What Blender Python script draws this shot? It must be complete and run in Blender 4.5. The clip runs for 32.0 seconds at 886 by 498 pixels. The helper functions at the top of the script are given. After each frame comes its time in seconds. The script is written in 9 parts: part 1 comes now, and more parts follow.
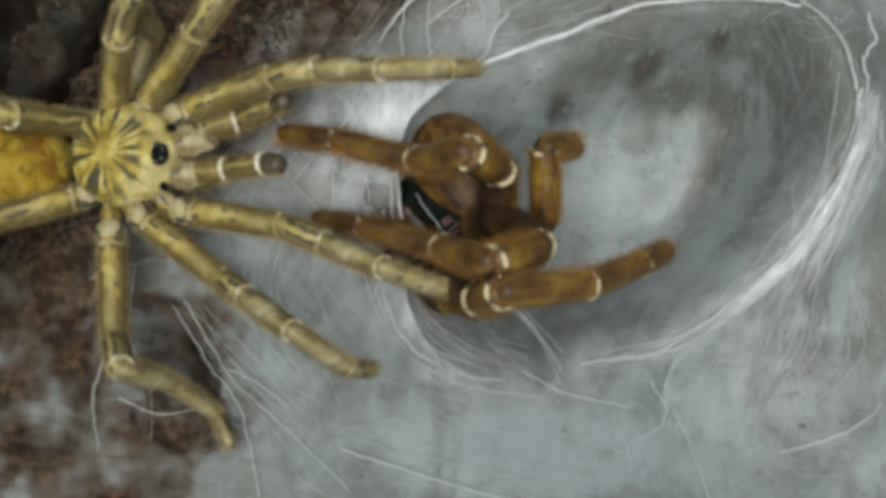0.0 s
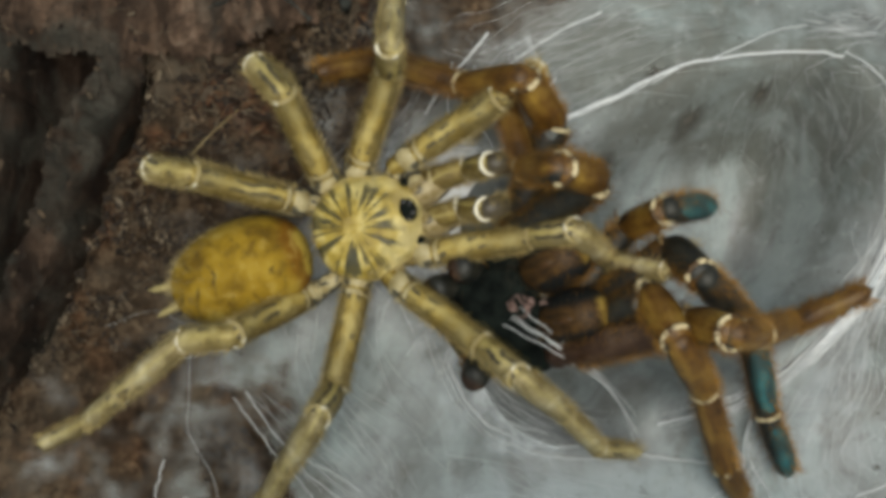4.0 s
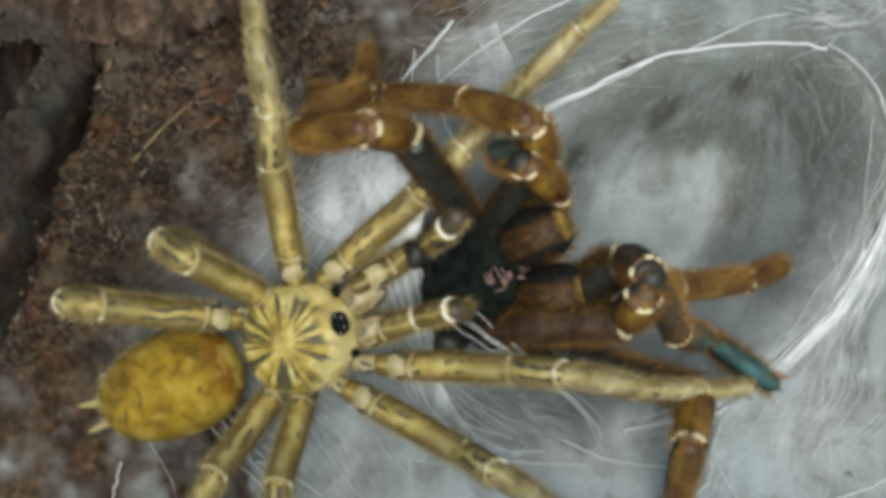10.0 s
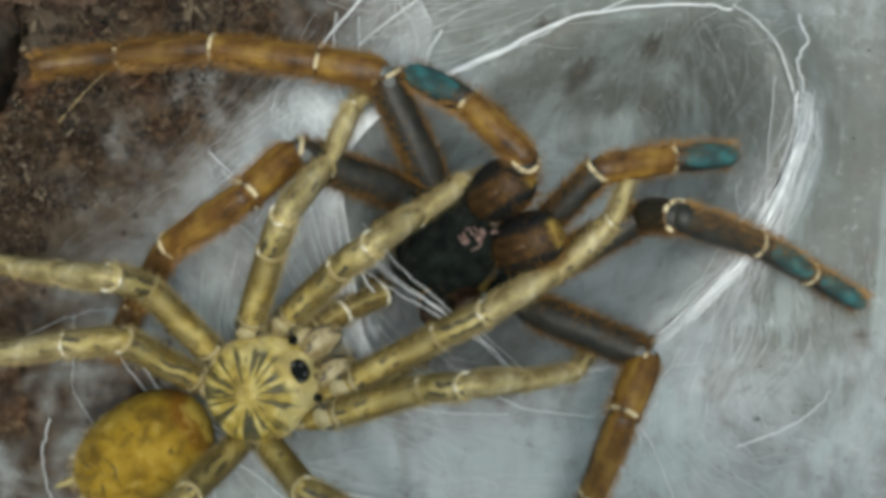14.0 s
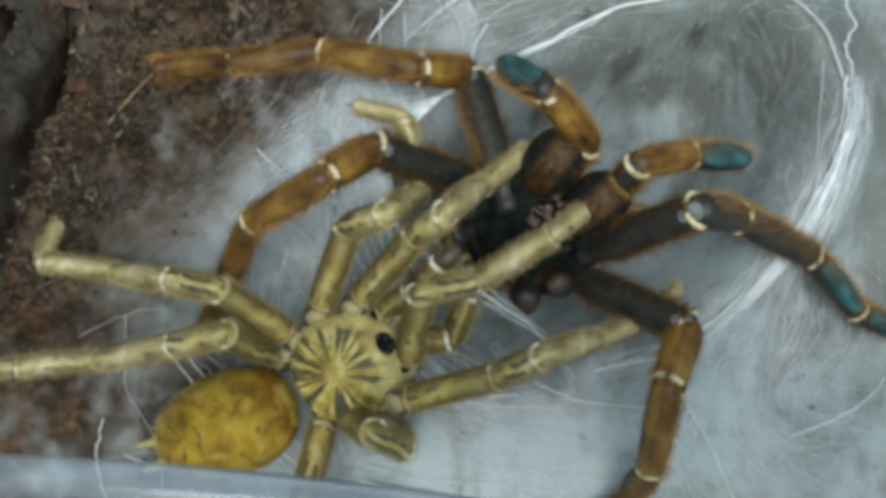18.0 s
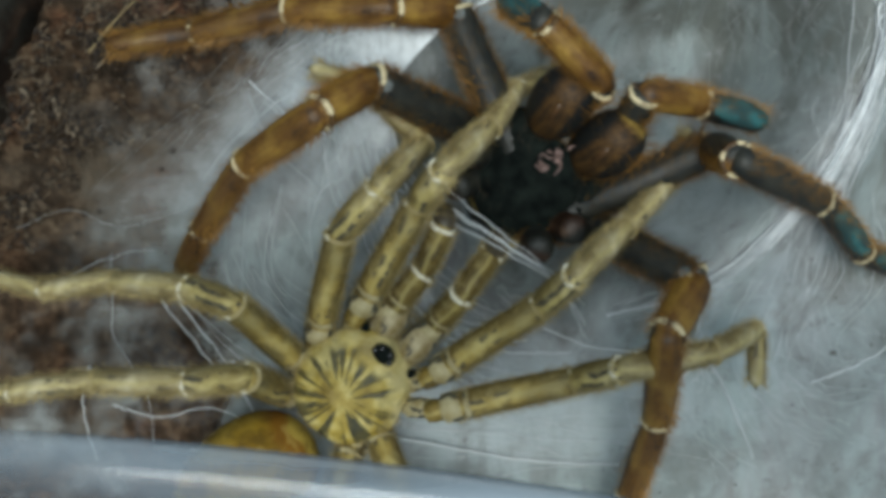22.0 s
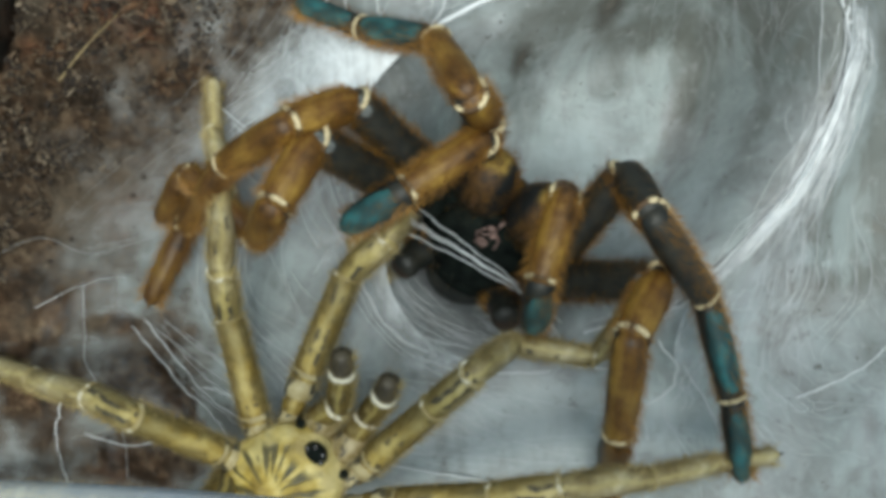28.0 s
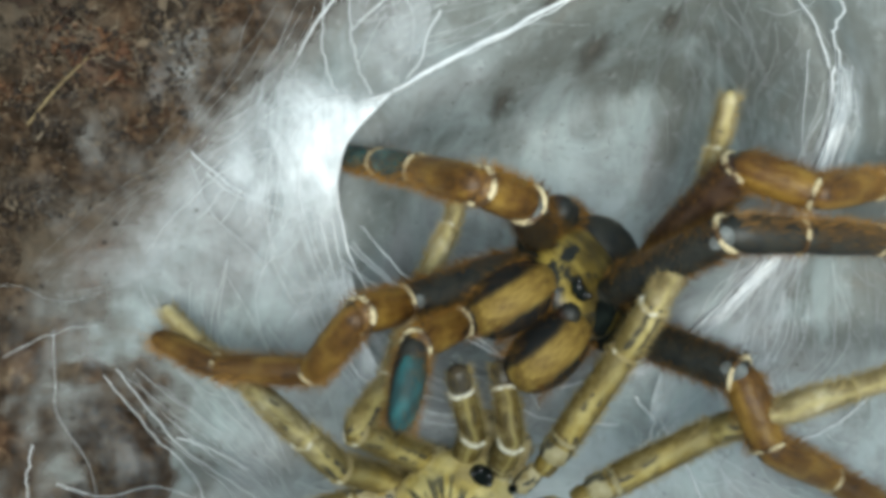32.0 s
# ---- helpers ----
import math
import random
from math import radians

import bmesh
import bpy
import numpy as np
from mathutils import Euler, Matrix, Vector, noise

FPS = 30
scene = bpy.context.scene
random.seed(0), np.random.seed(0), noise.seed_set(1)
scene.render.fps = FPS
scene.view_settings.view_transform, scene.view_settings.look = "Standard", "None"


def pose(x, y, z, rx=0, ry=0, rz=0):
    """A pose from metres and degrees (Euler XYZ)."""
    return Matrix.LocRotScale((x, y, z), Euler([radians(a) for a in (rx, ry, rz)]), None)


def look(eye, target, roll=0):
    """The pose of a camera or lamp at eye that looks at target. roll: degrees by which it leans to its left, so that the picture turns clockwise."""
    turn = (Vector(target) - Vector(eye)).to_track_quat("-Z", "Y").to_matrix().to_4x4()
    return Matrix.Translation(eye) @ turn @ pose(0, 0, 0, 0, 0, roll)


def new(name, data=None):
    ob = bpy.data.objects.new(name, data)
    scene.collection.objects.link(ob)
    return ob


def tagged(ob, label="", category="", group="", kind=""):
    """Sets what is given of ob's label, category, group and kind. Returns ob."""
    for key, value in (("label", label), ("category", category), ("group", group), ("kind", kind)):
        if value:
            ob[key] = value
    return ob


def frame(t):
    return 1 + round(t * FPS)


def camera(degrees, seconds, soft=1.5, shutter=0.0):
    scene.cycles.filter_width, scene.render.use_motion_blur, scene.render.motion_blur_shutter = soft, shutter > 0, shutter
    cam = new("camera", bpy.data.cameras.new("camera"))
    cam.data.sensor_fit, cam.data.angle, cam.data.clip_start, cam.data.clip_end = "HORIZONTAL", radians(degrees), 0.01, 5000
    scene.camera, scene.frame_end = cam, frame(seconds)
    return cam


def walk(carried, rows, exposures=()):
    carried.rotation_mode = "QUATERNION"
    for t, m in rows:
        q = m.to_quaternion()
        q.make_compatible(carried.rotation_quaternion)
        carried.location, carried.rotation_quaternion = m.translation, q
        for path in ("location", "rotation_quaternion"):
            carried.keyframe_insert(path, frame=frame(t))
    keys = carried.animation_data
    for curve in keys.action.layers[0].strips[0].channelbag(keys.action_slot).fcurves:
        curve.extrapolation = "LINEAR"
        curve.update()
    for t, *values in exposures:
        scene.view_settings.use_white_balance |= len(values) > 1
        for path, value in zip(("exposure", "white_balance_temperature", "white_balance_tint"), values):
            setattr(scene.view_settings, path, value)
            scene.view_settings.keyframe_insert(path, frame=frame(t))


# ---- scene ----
MM = 0.001


def aim(x, y, h, rx, ry, rz):
    """A camera h mm above the nest floor, over the point x, y (mm), looking down but for a slight tilt (degrees)."""
    return pose(x * MM, y * MM, h * MM, rx, ry, rz)


cam = camera(45, 32.0, soft=4.6, shutter=0.5)
walk(cam, [
    (0, aim(11.69, -7.30, 144.47, 3.24, 4.86, 5.18)), (1, aim(10.57, -14.19, 146.77, 3.87, 4.77, 3.34)), (2, aim(3.61, -13.41, 145.95, 4.49, 3.47, 2.40)),
    (3, aim(-4.29, -9.76, 144.70, 5.02, 2.16, -1.13)), (3.5, aim(-6.66, -8.93, 143.11, 4.84, 1.58, 1.17)), (4, aim(-7.08, -2.74, 144.33, 4.66, 1.00, 0.74)),
    (4.5, aim(-6.29, 0.03, 143.11, 4.12, 0.96, 0.19)), (6.5, aim(-3.78, 9.04, 141.73, 1.95, 0.77, -1.23)), (7, aim(-3.31, 12.05, 142.63, 1.41, 0.73, 0.17)),
    (7.5, aim(-0.69, 12.19, 140.59, 0.71, 0.88, -0.84)), (8, aim(-0.01, 9.78, 141.32, 0.01, 1.03, 0.05)), (8.5, aim(1.09, 10.73, 138.38, 0.07, 1.16, -0.65)),
    (9, aim(0.21, 9.58, 139.57, 0.14, 1.29, 0.34)), (9.5, aim(-0.74, 9.63, 139.07, 0.13, 1.45, -0.13)), (10, aim(-0.96, 8.54, 139.57, 0.12, 1.62, 0.87)),
    (10.5, aim(-1.12, 9.12, 140.27, -0.54, 1.59, 1.38)), (11, aim(1.41, 9.51, 141.44, -1.19, 1.56, 1.16)), (11.5, aim(1.50, 9.81, 142.10, -1.03, 1.08, 0.87)),
    (12, aim(2.73, 9.10, 142.66, -0.88, 0.61, 0.74)), (12.5, aim(2.25, 7.07, 142.85, -0.36, -0.30, 0.58)), (13, aim(3.66, 6.90, 143.37, 0.15, -1.20, 0.29)),
    (13.5, aim(3.02, 3.75, 142.28, 0.03, -1.00, -0.69)), (14, aim(3.40, 3.42, 143.34, -0.10, -0.80, 0.42)), (14.5, aim(1.25, 3.48, 143.06, 0.00, 0.09, -0.64)),
    (15, aim(1.38, 2.65, 142.67, 0.11, 0.99, 0.11)), (15.5, aim(-0.23, 3.94, 144.06, 0.24, 0.84, -0.36)), (17.5, aim(-1.01, 1.60, 143.54, 0.76, 0.25, -0.71)),
    (18, aim(-0.88, 0.15, 143.30, 0.89, 0.11, -0.66)), (18.5, aim(1.15, -0.77, 143.80, 0.66, -0.02, -1.03)), (19, aim(0.03, 1.10, 142.31, 0.43, -0.14, -0.97)),
    (19.5, aim(-0.29, 2.03, 140.58, -0.17, 0.04, -1.22)), (20, aim(0.64, 2.76, 139.55, -0.77, 0.22, -1.06)), (20.5, aim(-3.75, -5.23, 138.73, -3.00, 0.34, -0.80)),
    (21, aim(-2.07, -0.56, 139.52, -5.22, 0.46, -1.04)), (21.5, aim(-3.03, 1.46, 138.74, -3.87, 0.04, -1.12)), (22, aim(-2.57, 0.50, 135.56, -2.51, -0.39, -0.69)),
    (22.5, aim(-3.63, 3.76, 133.90, -1.57, -0.57, -0.74)), (23, aim(-4.25, 2.29, 132.74, -0.62, -0.76, -1.09)), (23.5, aim(-3.99, 1.60, 132.40, -0.70, -1.14, -0.70)),
    (24, aim(-1.90, 0.76, 132.96, -0.77, -1.53, -0.38)), (24.5, aim(-0.65, -0.21, 133.74, -0.69, -1.54, -0.40)), (25, aim(-0.31, -0.41, 132.96, -0.61, -1.55, -0.32)),
    (25.5, aim(0.45, -0.41, 133.57, -0.48, -1.19, -0.95)), (27.5, aim(3.04, -2.21, 133.77, 0.04, 0.25, -1.61)), (28, aim(3.00, -3.44, 134.10, 0.16, 0.61, -1.99)),
    (28.5, aim(2.78, -2.16, 134.26, -0.16, 0.48, -1.81)), (29, aim(2.49, -0.37, 134.76, -0.49, 0.36, -1.14)), (29.5, aim(2.59, 2.38, 134.40, -0.82, 0.23, -0.76)),
    (30, aim(3.96, 3.80, 133.94, -1.14, 0.11, -0.61)), (30.5, aim(2.94, 4.60, 132.57, -1.32, -0.38, -0.93)), (31, aim(1.41, 5.31, 133.22, -1.49, -0.87, -1.24)),
    (31.5, aim(2.20, 6.84, 132.79, -1.89, -0.64, -1.31)), (32, aim(3.82, 8.47, 132.16, -2.29, -0.40, -1.39))
], exposures=[(0, -0.24, 6700, 12), (2, -0.26, 6700, 12), (4, -0.19, 6900, 12), (6.5, 0.06, 6700, 11), (8, 0.12, 6600, 10), (14, 0.03, 6500, 10), (18, 0.14, 6050, 7),
                (20, 0.20, 6000, 7), (20.5, 0.08, 6000, 7), (21, 0.05, 6000, 7), (22, -0.12, 6100, 7), (22.5, -0.04, 6100, 7), (23, -0.02, 6150, 7), (24, 0.17, 6250, 7), (28, 0.18, 6300, 7), (31, 0.23, 6250, 7), (32, 0.31, 6250, 7)])

# ---- light: one soft room lamp overhead and the dim light of the room ----
world = bpy.data.worlds.new("room")
scene.world = world
world.use_nodes = True
wb = world.node_tree.nodes["Background"]
wb.inputs[0].default_value = (0.74, 0.93, 1.0, 1)
wb.inputs[1].default_value = 0.38


def area(name, eye, target, size, watts, colour):
    d = bpy.data.lights.new(name, "AREA")
    d.shape, d.size, d.energy, d.color = "DISK", size, watts, colour
    ob = new(name, d)
    ob.matrix_world = look(eye, target)
    return ob


area("ceiling_bulb", (0.02, -0.08, 0.62), (0, 0, 0), 0.03, 0.16, (1.0, 0.97, 0.9))
area("ceiling_bulb", (0.08, -0.13, 0.62), (0, 0, 0), 0.025, 0.12, (1.0, 0.72, 0.45))
area("ceiling_bulb", (-0.14, -0.16, 0.62), (0, 0, 0), 0.025, 0.12, (1.0, 0.72, 0.45))
area("ceiling_lamp", (0.03, -0.06, 0.57), (0.01, 0, 0), 0.40, 3.3, (0.98, 1.0, 0.94))


# ---- materials ----
class Mat:
    """A small builder for node materials."""

    def __init__(self, name, rough=0.6, metal=0.0, spec=0.4):
        self.m = bpy.data.materials.new(name)
        self.m.use_nodes = True
        self.t = self.m.node_tree
        self.b = self.t.nodes["Principled BSDF"]
        self.b.inputs["Roughness"].default_value = rough
        self.b.inputs["Metallic"].default_value = metal
        self.b.inputs["Specular IOR Level"].default_value = spec
        self.co = self.t.nodes.new("ShaderNodeTexCoord").outputs["Object"]

    def node(self, kind, **values):
        n = self.t.nodes.new(kind)
        for k, v in values.items():
            setattr(n, k, v)
        return n

    def put(self, socket, value):
        if isinstance(value, bpy.types.NodeSocket):
            self.t.links.new(value, socket)
        else:
            socket.default_value = value

    def math(self, op, a, b=0.0, c=0.0, clamp=False):
        n = self.node("ShaderNodeMath", operation=op, use_clamp=clamp)
        for s, v in zip(n.inputs, (a, b, c)):
            self.put(s, v)
        return n.outputs[0]

    def scaled(self, sx, sy, sz):
        n = self.node("ShaderNodeMapping")
        self.put(n.inputs["Vector"], self.co)
        n.inputs["Scale"].default_value = (sx, sy, sz)
        return n.outputs[0]

    def shifted(self):
        """The object's own coordinates, moved by a chance amount for each object."""
        n = self.node("ShaderNodeMapping")
        self.put(n.inputs["Vector"], self.co)
        c = self.node("ShaderNodeCombineXYZ")
        self.put(c.inputs[0], self.math("MULTIPLY", self.random(), 0.7))
        self.put(n.inputs["Location"], c.outputs[0])
        return n.outputs[0]

    def noise(self, scale, detail=4.0, rough=0.55, vec=None, distort=0.0):
        n = self.node("ShaderNodeTexNoise")
        self.put(n.inputs["Vector"], vec if vec else self.co)
        n.inputs["Scale"].default_value = scale
        n.inputs["Detail"].default_value = detail
        n.inputs["Roughness"].default_value = rough
        n.inputs["Distortion"].default_value = distort
        return n.outputs["Fac"]

    def ramp(self, fac, *stops):
        n = self.node("ShaderNodeValToRGB")
        self.put(n.inputs[0], fac)
        e = n.color_ramp.elements
        while len(e) < len(stops):
            e.new(0.5)
        for el, (p, c) in zip(e, stops):
            el.position = p
            el.color = (*c, 1) if len(c) == 3 else c
        return n.outputs[0]

    def band(self, fac, lo, hi):
        n = self.node("ShaderNodeMapRange")
        n.interpolation_type = "SMOOTHSTEP"
        self.put(n.inputs[0], fac)
        n.inputs[1].default_value, n.inputs[2].default_value = lo, hi
        return n.outputs[0]

    def mix(self, fac, a, b, mode="MIX"):
        n = self.node("ShaderNodeMix", data_type="RGBA", blend_type=mode)
        self.put(n.inputs[0], fac)
        for s, v in ((n.inputs[6], a), (n.inputs[7], b)):
            self.put(s, (*v, 1) if isinstance(v, tuple) and len(v) == 3 else v)
        return n.outputs[2]

    def colour(self, value):
        self.put(self.b.inputs["Base Color"], (*value, 1) if isinstance(value, tuple) else value)
        return self

    def bump(self, height, strength=0.4, dist=0.0003):
        n = self.node("ShaderNodeBump")
        n.inputs["Strength"].default_value = strength
        n.inputs["Distance"].default_value = dist
        self.put(n.inputs["Height"], height)
        self.put(self.b.inputs["Normal"], n.outputs[0])
        return self

    def random(self):
        return self.node("ShaderNodeObjectInfo").outputs["Random"]

    def attribute(self, name):
        return self.node("ShaderNodeAttribute", attribute_name=name).outputs["Fac"]


def substrate_material():
    """Damp coir: grey-brown, with rust-red and black patches."""
    m = Mat("coir_substrate", rough=0.9, spec=0.15)
    big, fine, mid = m.noise(55, 5), m.noise(800, 6, 0.65), m.noise(230, 5, 0.6, None, 0.8)
    c = m.ramp(m.math("ADD", m.math("MULTIPLY", fine, 0.55), m.math("MULTIPLY", mid, 0.45)), (0.34, (0.012, 0.009, 0.006)), (0.47, (0.06, 0.042, 0.028)), (0.58, (0.14, 0.106, 0.074)), (0.72, (0.30, 0.25, 0.18)))
    red = m.ramp(m.noise(62, 4, 0.6), (0.36, (0.42, 0.44, 0.42)), (0.5, (0.98, 0.93, 0.84)), (0.58, (1.1, 0.9, 0.72)), (0.7, (1.35, 0.66, 0.46)))
    c = m.mix(0.8, c, red, "MULTIPLY")
    c = m.mix(m.math("MULTIPLY", m.band(big, 0.47, 0.68), 0.75), c, (0.135, 0.122, 0.095))
    c = m.mix(m.math("MULTIPLY", m.band(m.noise(110, 5, 0.65, None, 1.0), 0.47, 0.36), 0.7), c, (0.02, 0.016, 0.011))
    c = m.mix(1.0, c, (0.86, 0.79, 0.76), "MULTIPLY")
    return m.colour(c).bump(m.math("ADD", fine, mid), 0.9, 0.0009).m


def bark_material(name, k):
    m = Mat(name, rough=0.85, spec=0.2)
    v = m.scaled(1.7, 0.4, 1)
    grain, fine = m.noise(170, 6, 0.65, v, 0.8), m.noise(1100, 5, 0.65)
    c = m.ramp(grain, (0.3, (0.006, 0.004, 0.004)), (0.48, (0.03 * k, 0.019 * k, 0.013 * k)), (0.62, (0.085 * k, 0.055 * k, 0.038 * k)), (0.8, (0.17 * k, 0.13 * k, 0.10 * k)))
    c = m.mix(m.math("MULTIPLY", m.band(m.noise(70, 4, 0.6, None, 0.8), 0.5, 0.68), 0.7), c, (0.10, 0.095, 0.078))
    c = m.mix(m.math("MULTIPLY", m.band(m.noise(95, 4, 0.6), 0.5, 0.38), 0.6), c, (0.035, 0.038, 0.032))
    c = m.mix(m.math("MULTIPLY", m.band(fine, 0.35, 0.75), 0.45), c, (0.03, 0.018, 0.012))
    return m.colour(c).bump(m.math("ADD", grain, m.math("MULTIPLY", fine, 0.5)), 1.0, 0.001).m


def mossy_bark_material():
    m = Mat("mossy_bark", rough=0.8, spec=0.25)
    n, fine = m.noise(190, 5, 0.65, None, 0.8), m.noise(1000, 5, 0.65)
    c = m.ramp(n, (0.34, (0.008, 0.009, 0.008)), (0.5, (0.045, 0.05, 0.045)), (0.62, (0.10, 0.112, 0.105)), (0.76, (0.17, 0.16, 0.13)))
    return m.colour(m.mix(m.math("MULTIPLY", m.band(fine, 0.4, 0.7), 0.4), c, (0.05, 0.035, 0.022))).bump(m.math("ADD", n, fine), 0.9, 0.0009).m


def sheet_material():
    """Felted web: grey-white, patchy, thin towards its edge, with combed fibres."""
    m = Mat("felted_web", rough=0.62, spec=0.35)
    patch, fine = m.noise(32, 4, 0.6), m.noise(650, 5, 0.7)
    comb = m.noise(75, 6, 0.72, m.scaled(2.4, 0.5, 1), 2.2)
    comb2 = m.noise(80, 6, 0.72, m.scaled(0.6, 2.4, 1), 2.6)
    mottle = m.noise(150, 6, 0.68, None, 0.6)
    c = m.ramp(m.math("ADD", m.math("MULTIPLY", patch, 0.5), m.math("MULTIPLY", mottle, 0.5)), (0.36, (0.155, 0.155, 0.145)), (0.5, (0.27, 0.28, 0.275)), (0.64, (0.42, 0.44, 0.442)))
    c = m.mix(0.75, c, m.ramp(m.noise(38, 3, 0.5, None, 0.8), (0.38, (0.93, 1.0, 0.985)), (0.5, (1.0, 1.0, 1.0)), (0.62, (1.06, 0.98, 0.99))), "MULTIPLY")
    # soiled and darkened patches, then pale ones that put light into the colour
    soil = m.attribute("soil")
    c = m.mix(m.math("MULTIPLY", m.band(m.math("ADD", soil, m.math("MULTIPLY", m.math("SUBTRACT", m.noise(90, 5, 0.65, None, 1.2), 0.5), 3.2)), 0.1, 1.3), 0.8), c, (0.135, 0.132, 0.114))
    c = m.mix(m.math("MULTIPLY", m.band(m.math("SUBTRACT", m.math("MULTIPLY", m.math("SUBTRACT", mottle, 0.5), 0.9), soil), 0.1, 0.9), 0.8), c, (0.47, 0.50, 0.51))
    c = m.mix(m.math("MULTIPLY", m.band(comb, 0.52, 0.72), 0.24), c, (0.47, 0.49, 0.49))
    c = m.mix(m.math("MULTIPLY", m.band(comb2, 0.55, 0.8), 0.18), c, (0.42, 0.44, 0.44))
    c = m.mix(m.math("MULTIPLY", m.band(m.noise(70, 6, 0.7, None, 1.0), 0.54, 0.72), 0.6), c, (0.17, 0.14, 0.11))
    # folds in the colour alone: stretched noise, paler and darker bands, no relief
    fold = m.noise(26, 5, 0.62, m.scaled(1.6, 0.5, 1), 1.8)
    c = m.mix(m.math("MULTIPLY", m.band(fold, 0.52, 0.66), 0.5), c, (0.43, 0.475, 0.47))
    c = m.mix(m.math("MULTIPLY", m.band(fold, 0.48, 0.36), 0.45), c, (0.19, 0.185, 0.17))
    c = m.mix(1.0, c, (0.95, 1.0, 1.02), "MULTIPLY")
    speck = m.noise(420, 5, 0.75)
    c = m.mix(m.math("MULTIPLY", m.band(speck, 0.56, 0.7), 0.3), c, (0.56, 0.58, 0.58))
    c = m.mix(m.math("MULTIPLY", m.band(speck, 0.42, 0.32), 0.4), c, (0.12, 0.11, 0.095))
    m.colour(c).bump(m.math("ADD", m.math("MULTIPLY", m.math("ADD", comb, comb2), 0.6), fine), 0.4, 0.0005)
    cover = m.attribute("cover")
    m.colour(m.mix(m.math("MULTIPLY", m.band(cover, 1.15, 0.2), 0.85), c, (0.215, 0.185, 0.16)))
    streak = m.math("ADD", m.math("MULTIPLY", comb2, 0.7), m.math("MULTIPLY", fine, 0.3))
    a = m.math("ADD", cover, m.math("MULTIPLY", m.math("SUBTRACT", streak, 0.5), 1.1))
    m.put(m.b.inputs["Alpha"], m.band(a, 0.05, 1.05))
    return m.m


def film_material():
    """A tight translucent web film: cottony, brighter along folds, with a few gaps."""
    m = Mat("web_film", rough=0.45, spec=0.5)
    fib = m.noise(70, 6, 0.7, m.scaled(2.4, 0.5, 1), 1.2)
    cross = m.noise(60, 5, 0.62, None, 1.6)
    fine = m.noise(500, 5, 0.7)
    tone = m.math("ADD", m.math("MULTIPLY", fib, 0.35), m.math("ADD", m.math("MULTIPLY", cross, 0.45), m.math("MULTIPLY", fine, 0.2)))
    m.colour(m.ramp(tone, (0.36, (0.45, 0.47, 0.48)), (0.5, (0.66, 0.69, 0.71)), (0.62, (0.88, 0.92, 0.95)))).bump(m.math("ADD", fib, fine), 0.45, 0.0004)
    cover = m.attribute("cover")
    a = m.math("ADD", m.math("MULTIPLY", cover, 0.68), m.math("MULTIPLY", m.math("SUBTRACT", fib, 0.5), 0.6))
    a = m.math("ADD", a, m.math("MULTIPLY", m.math("SUBTRACT", cross, 0.5), 1.3))
    a = m.math("ADD", a, m.math("MULTIPLY", m.math("SUBTRACT", fine, 0.5), 0.35))
    m.put(m.b.inputs["Alpha"], m.math("MULTIPLY", m.math("MINIMUM", cover, 1.0), m.band(a, 0.0, 0.95)))
    return m.m


def thread_material(name="web_thread", tone=0.82):
    m = Mat(name, rough=0.35, spec=0.6)
    return m.colour(m.ramp(m.noise(400, 3), (0.3, (tone * 0.8, tone * 0.83, tone * 0.86)), (0.7, (tone, tone * 1.02, tone * 1.03)))).m


def yellow_leg_material(name, dark, part_lo, tones, shade=0.72):
    """Straw-yellow cuticle under grey-gold down, with broken black dashes along the limb."""
    m = Mat(name, rough=0.55, spec=0.4)
    down_, fine = m.noise(260, 4, 0.6), m.noise(1800, 4, 0.7, m.scaled(0.35, 1, 1))
    c = m.ramp(down_, *zip((0.3, 0.5, 0.72), tones))
    s = m.node("ShaderNodeSeparateXYZ")
    m.put(s.inputs[0], m.co)
    wander = m.math("MULTIPLY", m.math("SUBTRACT", m.noise(210, 3, 0.55, m.shifted()), 0.5), 0.0022)
    y = m.math("ABSOLUTE", m.math("ADD", s.outputs[1], wander))
    line = m.math("SUBTRACT", 1.0, m.band(m.math("ABSOLUTE", m.math("SUBTRACT", y, 0.00062)), 0.00014, 0.00044))
    part_ = m.band(m.noise(260, 3, 0.6, m.shifted()), part_lo + 0.02, part_lo + 0.09)
    c = m.mix(m.math("MULTIPLY", m.math("MULTIPLY", line, part_), dark), c, (0.045, 0.042, 0.036))
    flank = m.band(m.math("ADD", y, m.math("MULTIPLY", m.math("SUBTRACT", m.noise(330, 4), 0.5), 0.0011)), 0.00055, 0.00135)
    c = m.mix(m.math("MULTIPLY", flank, shade), c, (0.085, 0.055, 0.013))
    streak = m.noise(330, 4, 0.6, m.scaled(0.16, 1, 1), 0.5)
    c = m.mix(m.math("MULTIPLY", m.band(streak, 0.49, 0.36), 0.6), c, (0.10, 0.065, 0.012))
    pale = m.math("SUBTRACT", 1.0, m.band(y, 0.0001, 0.00045))
    c = m.mix(m.math("MULTIPLY", pale, 0.35), c, (0.62, 0.52, 0.20))
    c = m.mix(m.math("MULTIPLY", m.band(m.noise(120, 3), 0.52, 0.68), 0.5), c, (0.10, 0.08, 0.035))
    c = m.mix(m.math("MULTIPLY", m.band(m.noise(640, 4, 0.65), 0.5, 0.68), 0.28), c, (0.48, 0.40, 0.18))
    c = m.mix(m.math("MULTIPLY", m.band(m.noise(560, 3, 0.6), 0.45, 0.33), 0.28), c, (0.09, 0.075, 0.03))
    c = m.mix(m.math("MULTIPLY", m.band(fine, 0.5, 0.8), 0.3), c, (0.44, 0.36, 0.15))
    return m.colour(c).bump(fine, 0.5, 0.0002).m


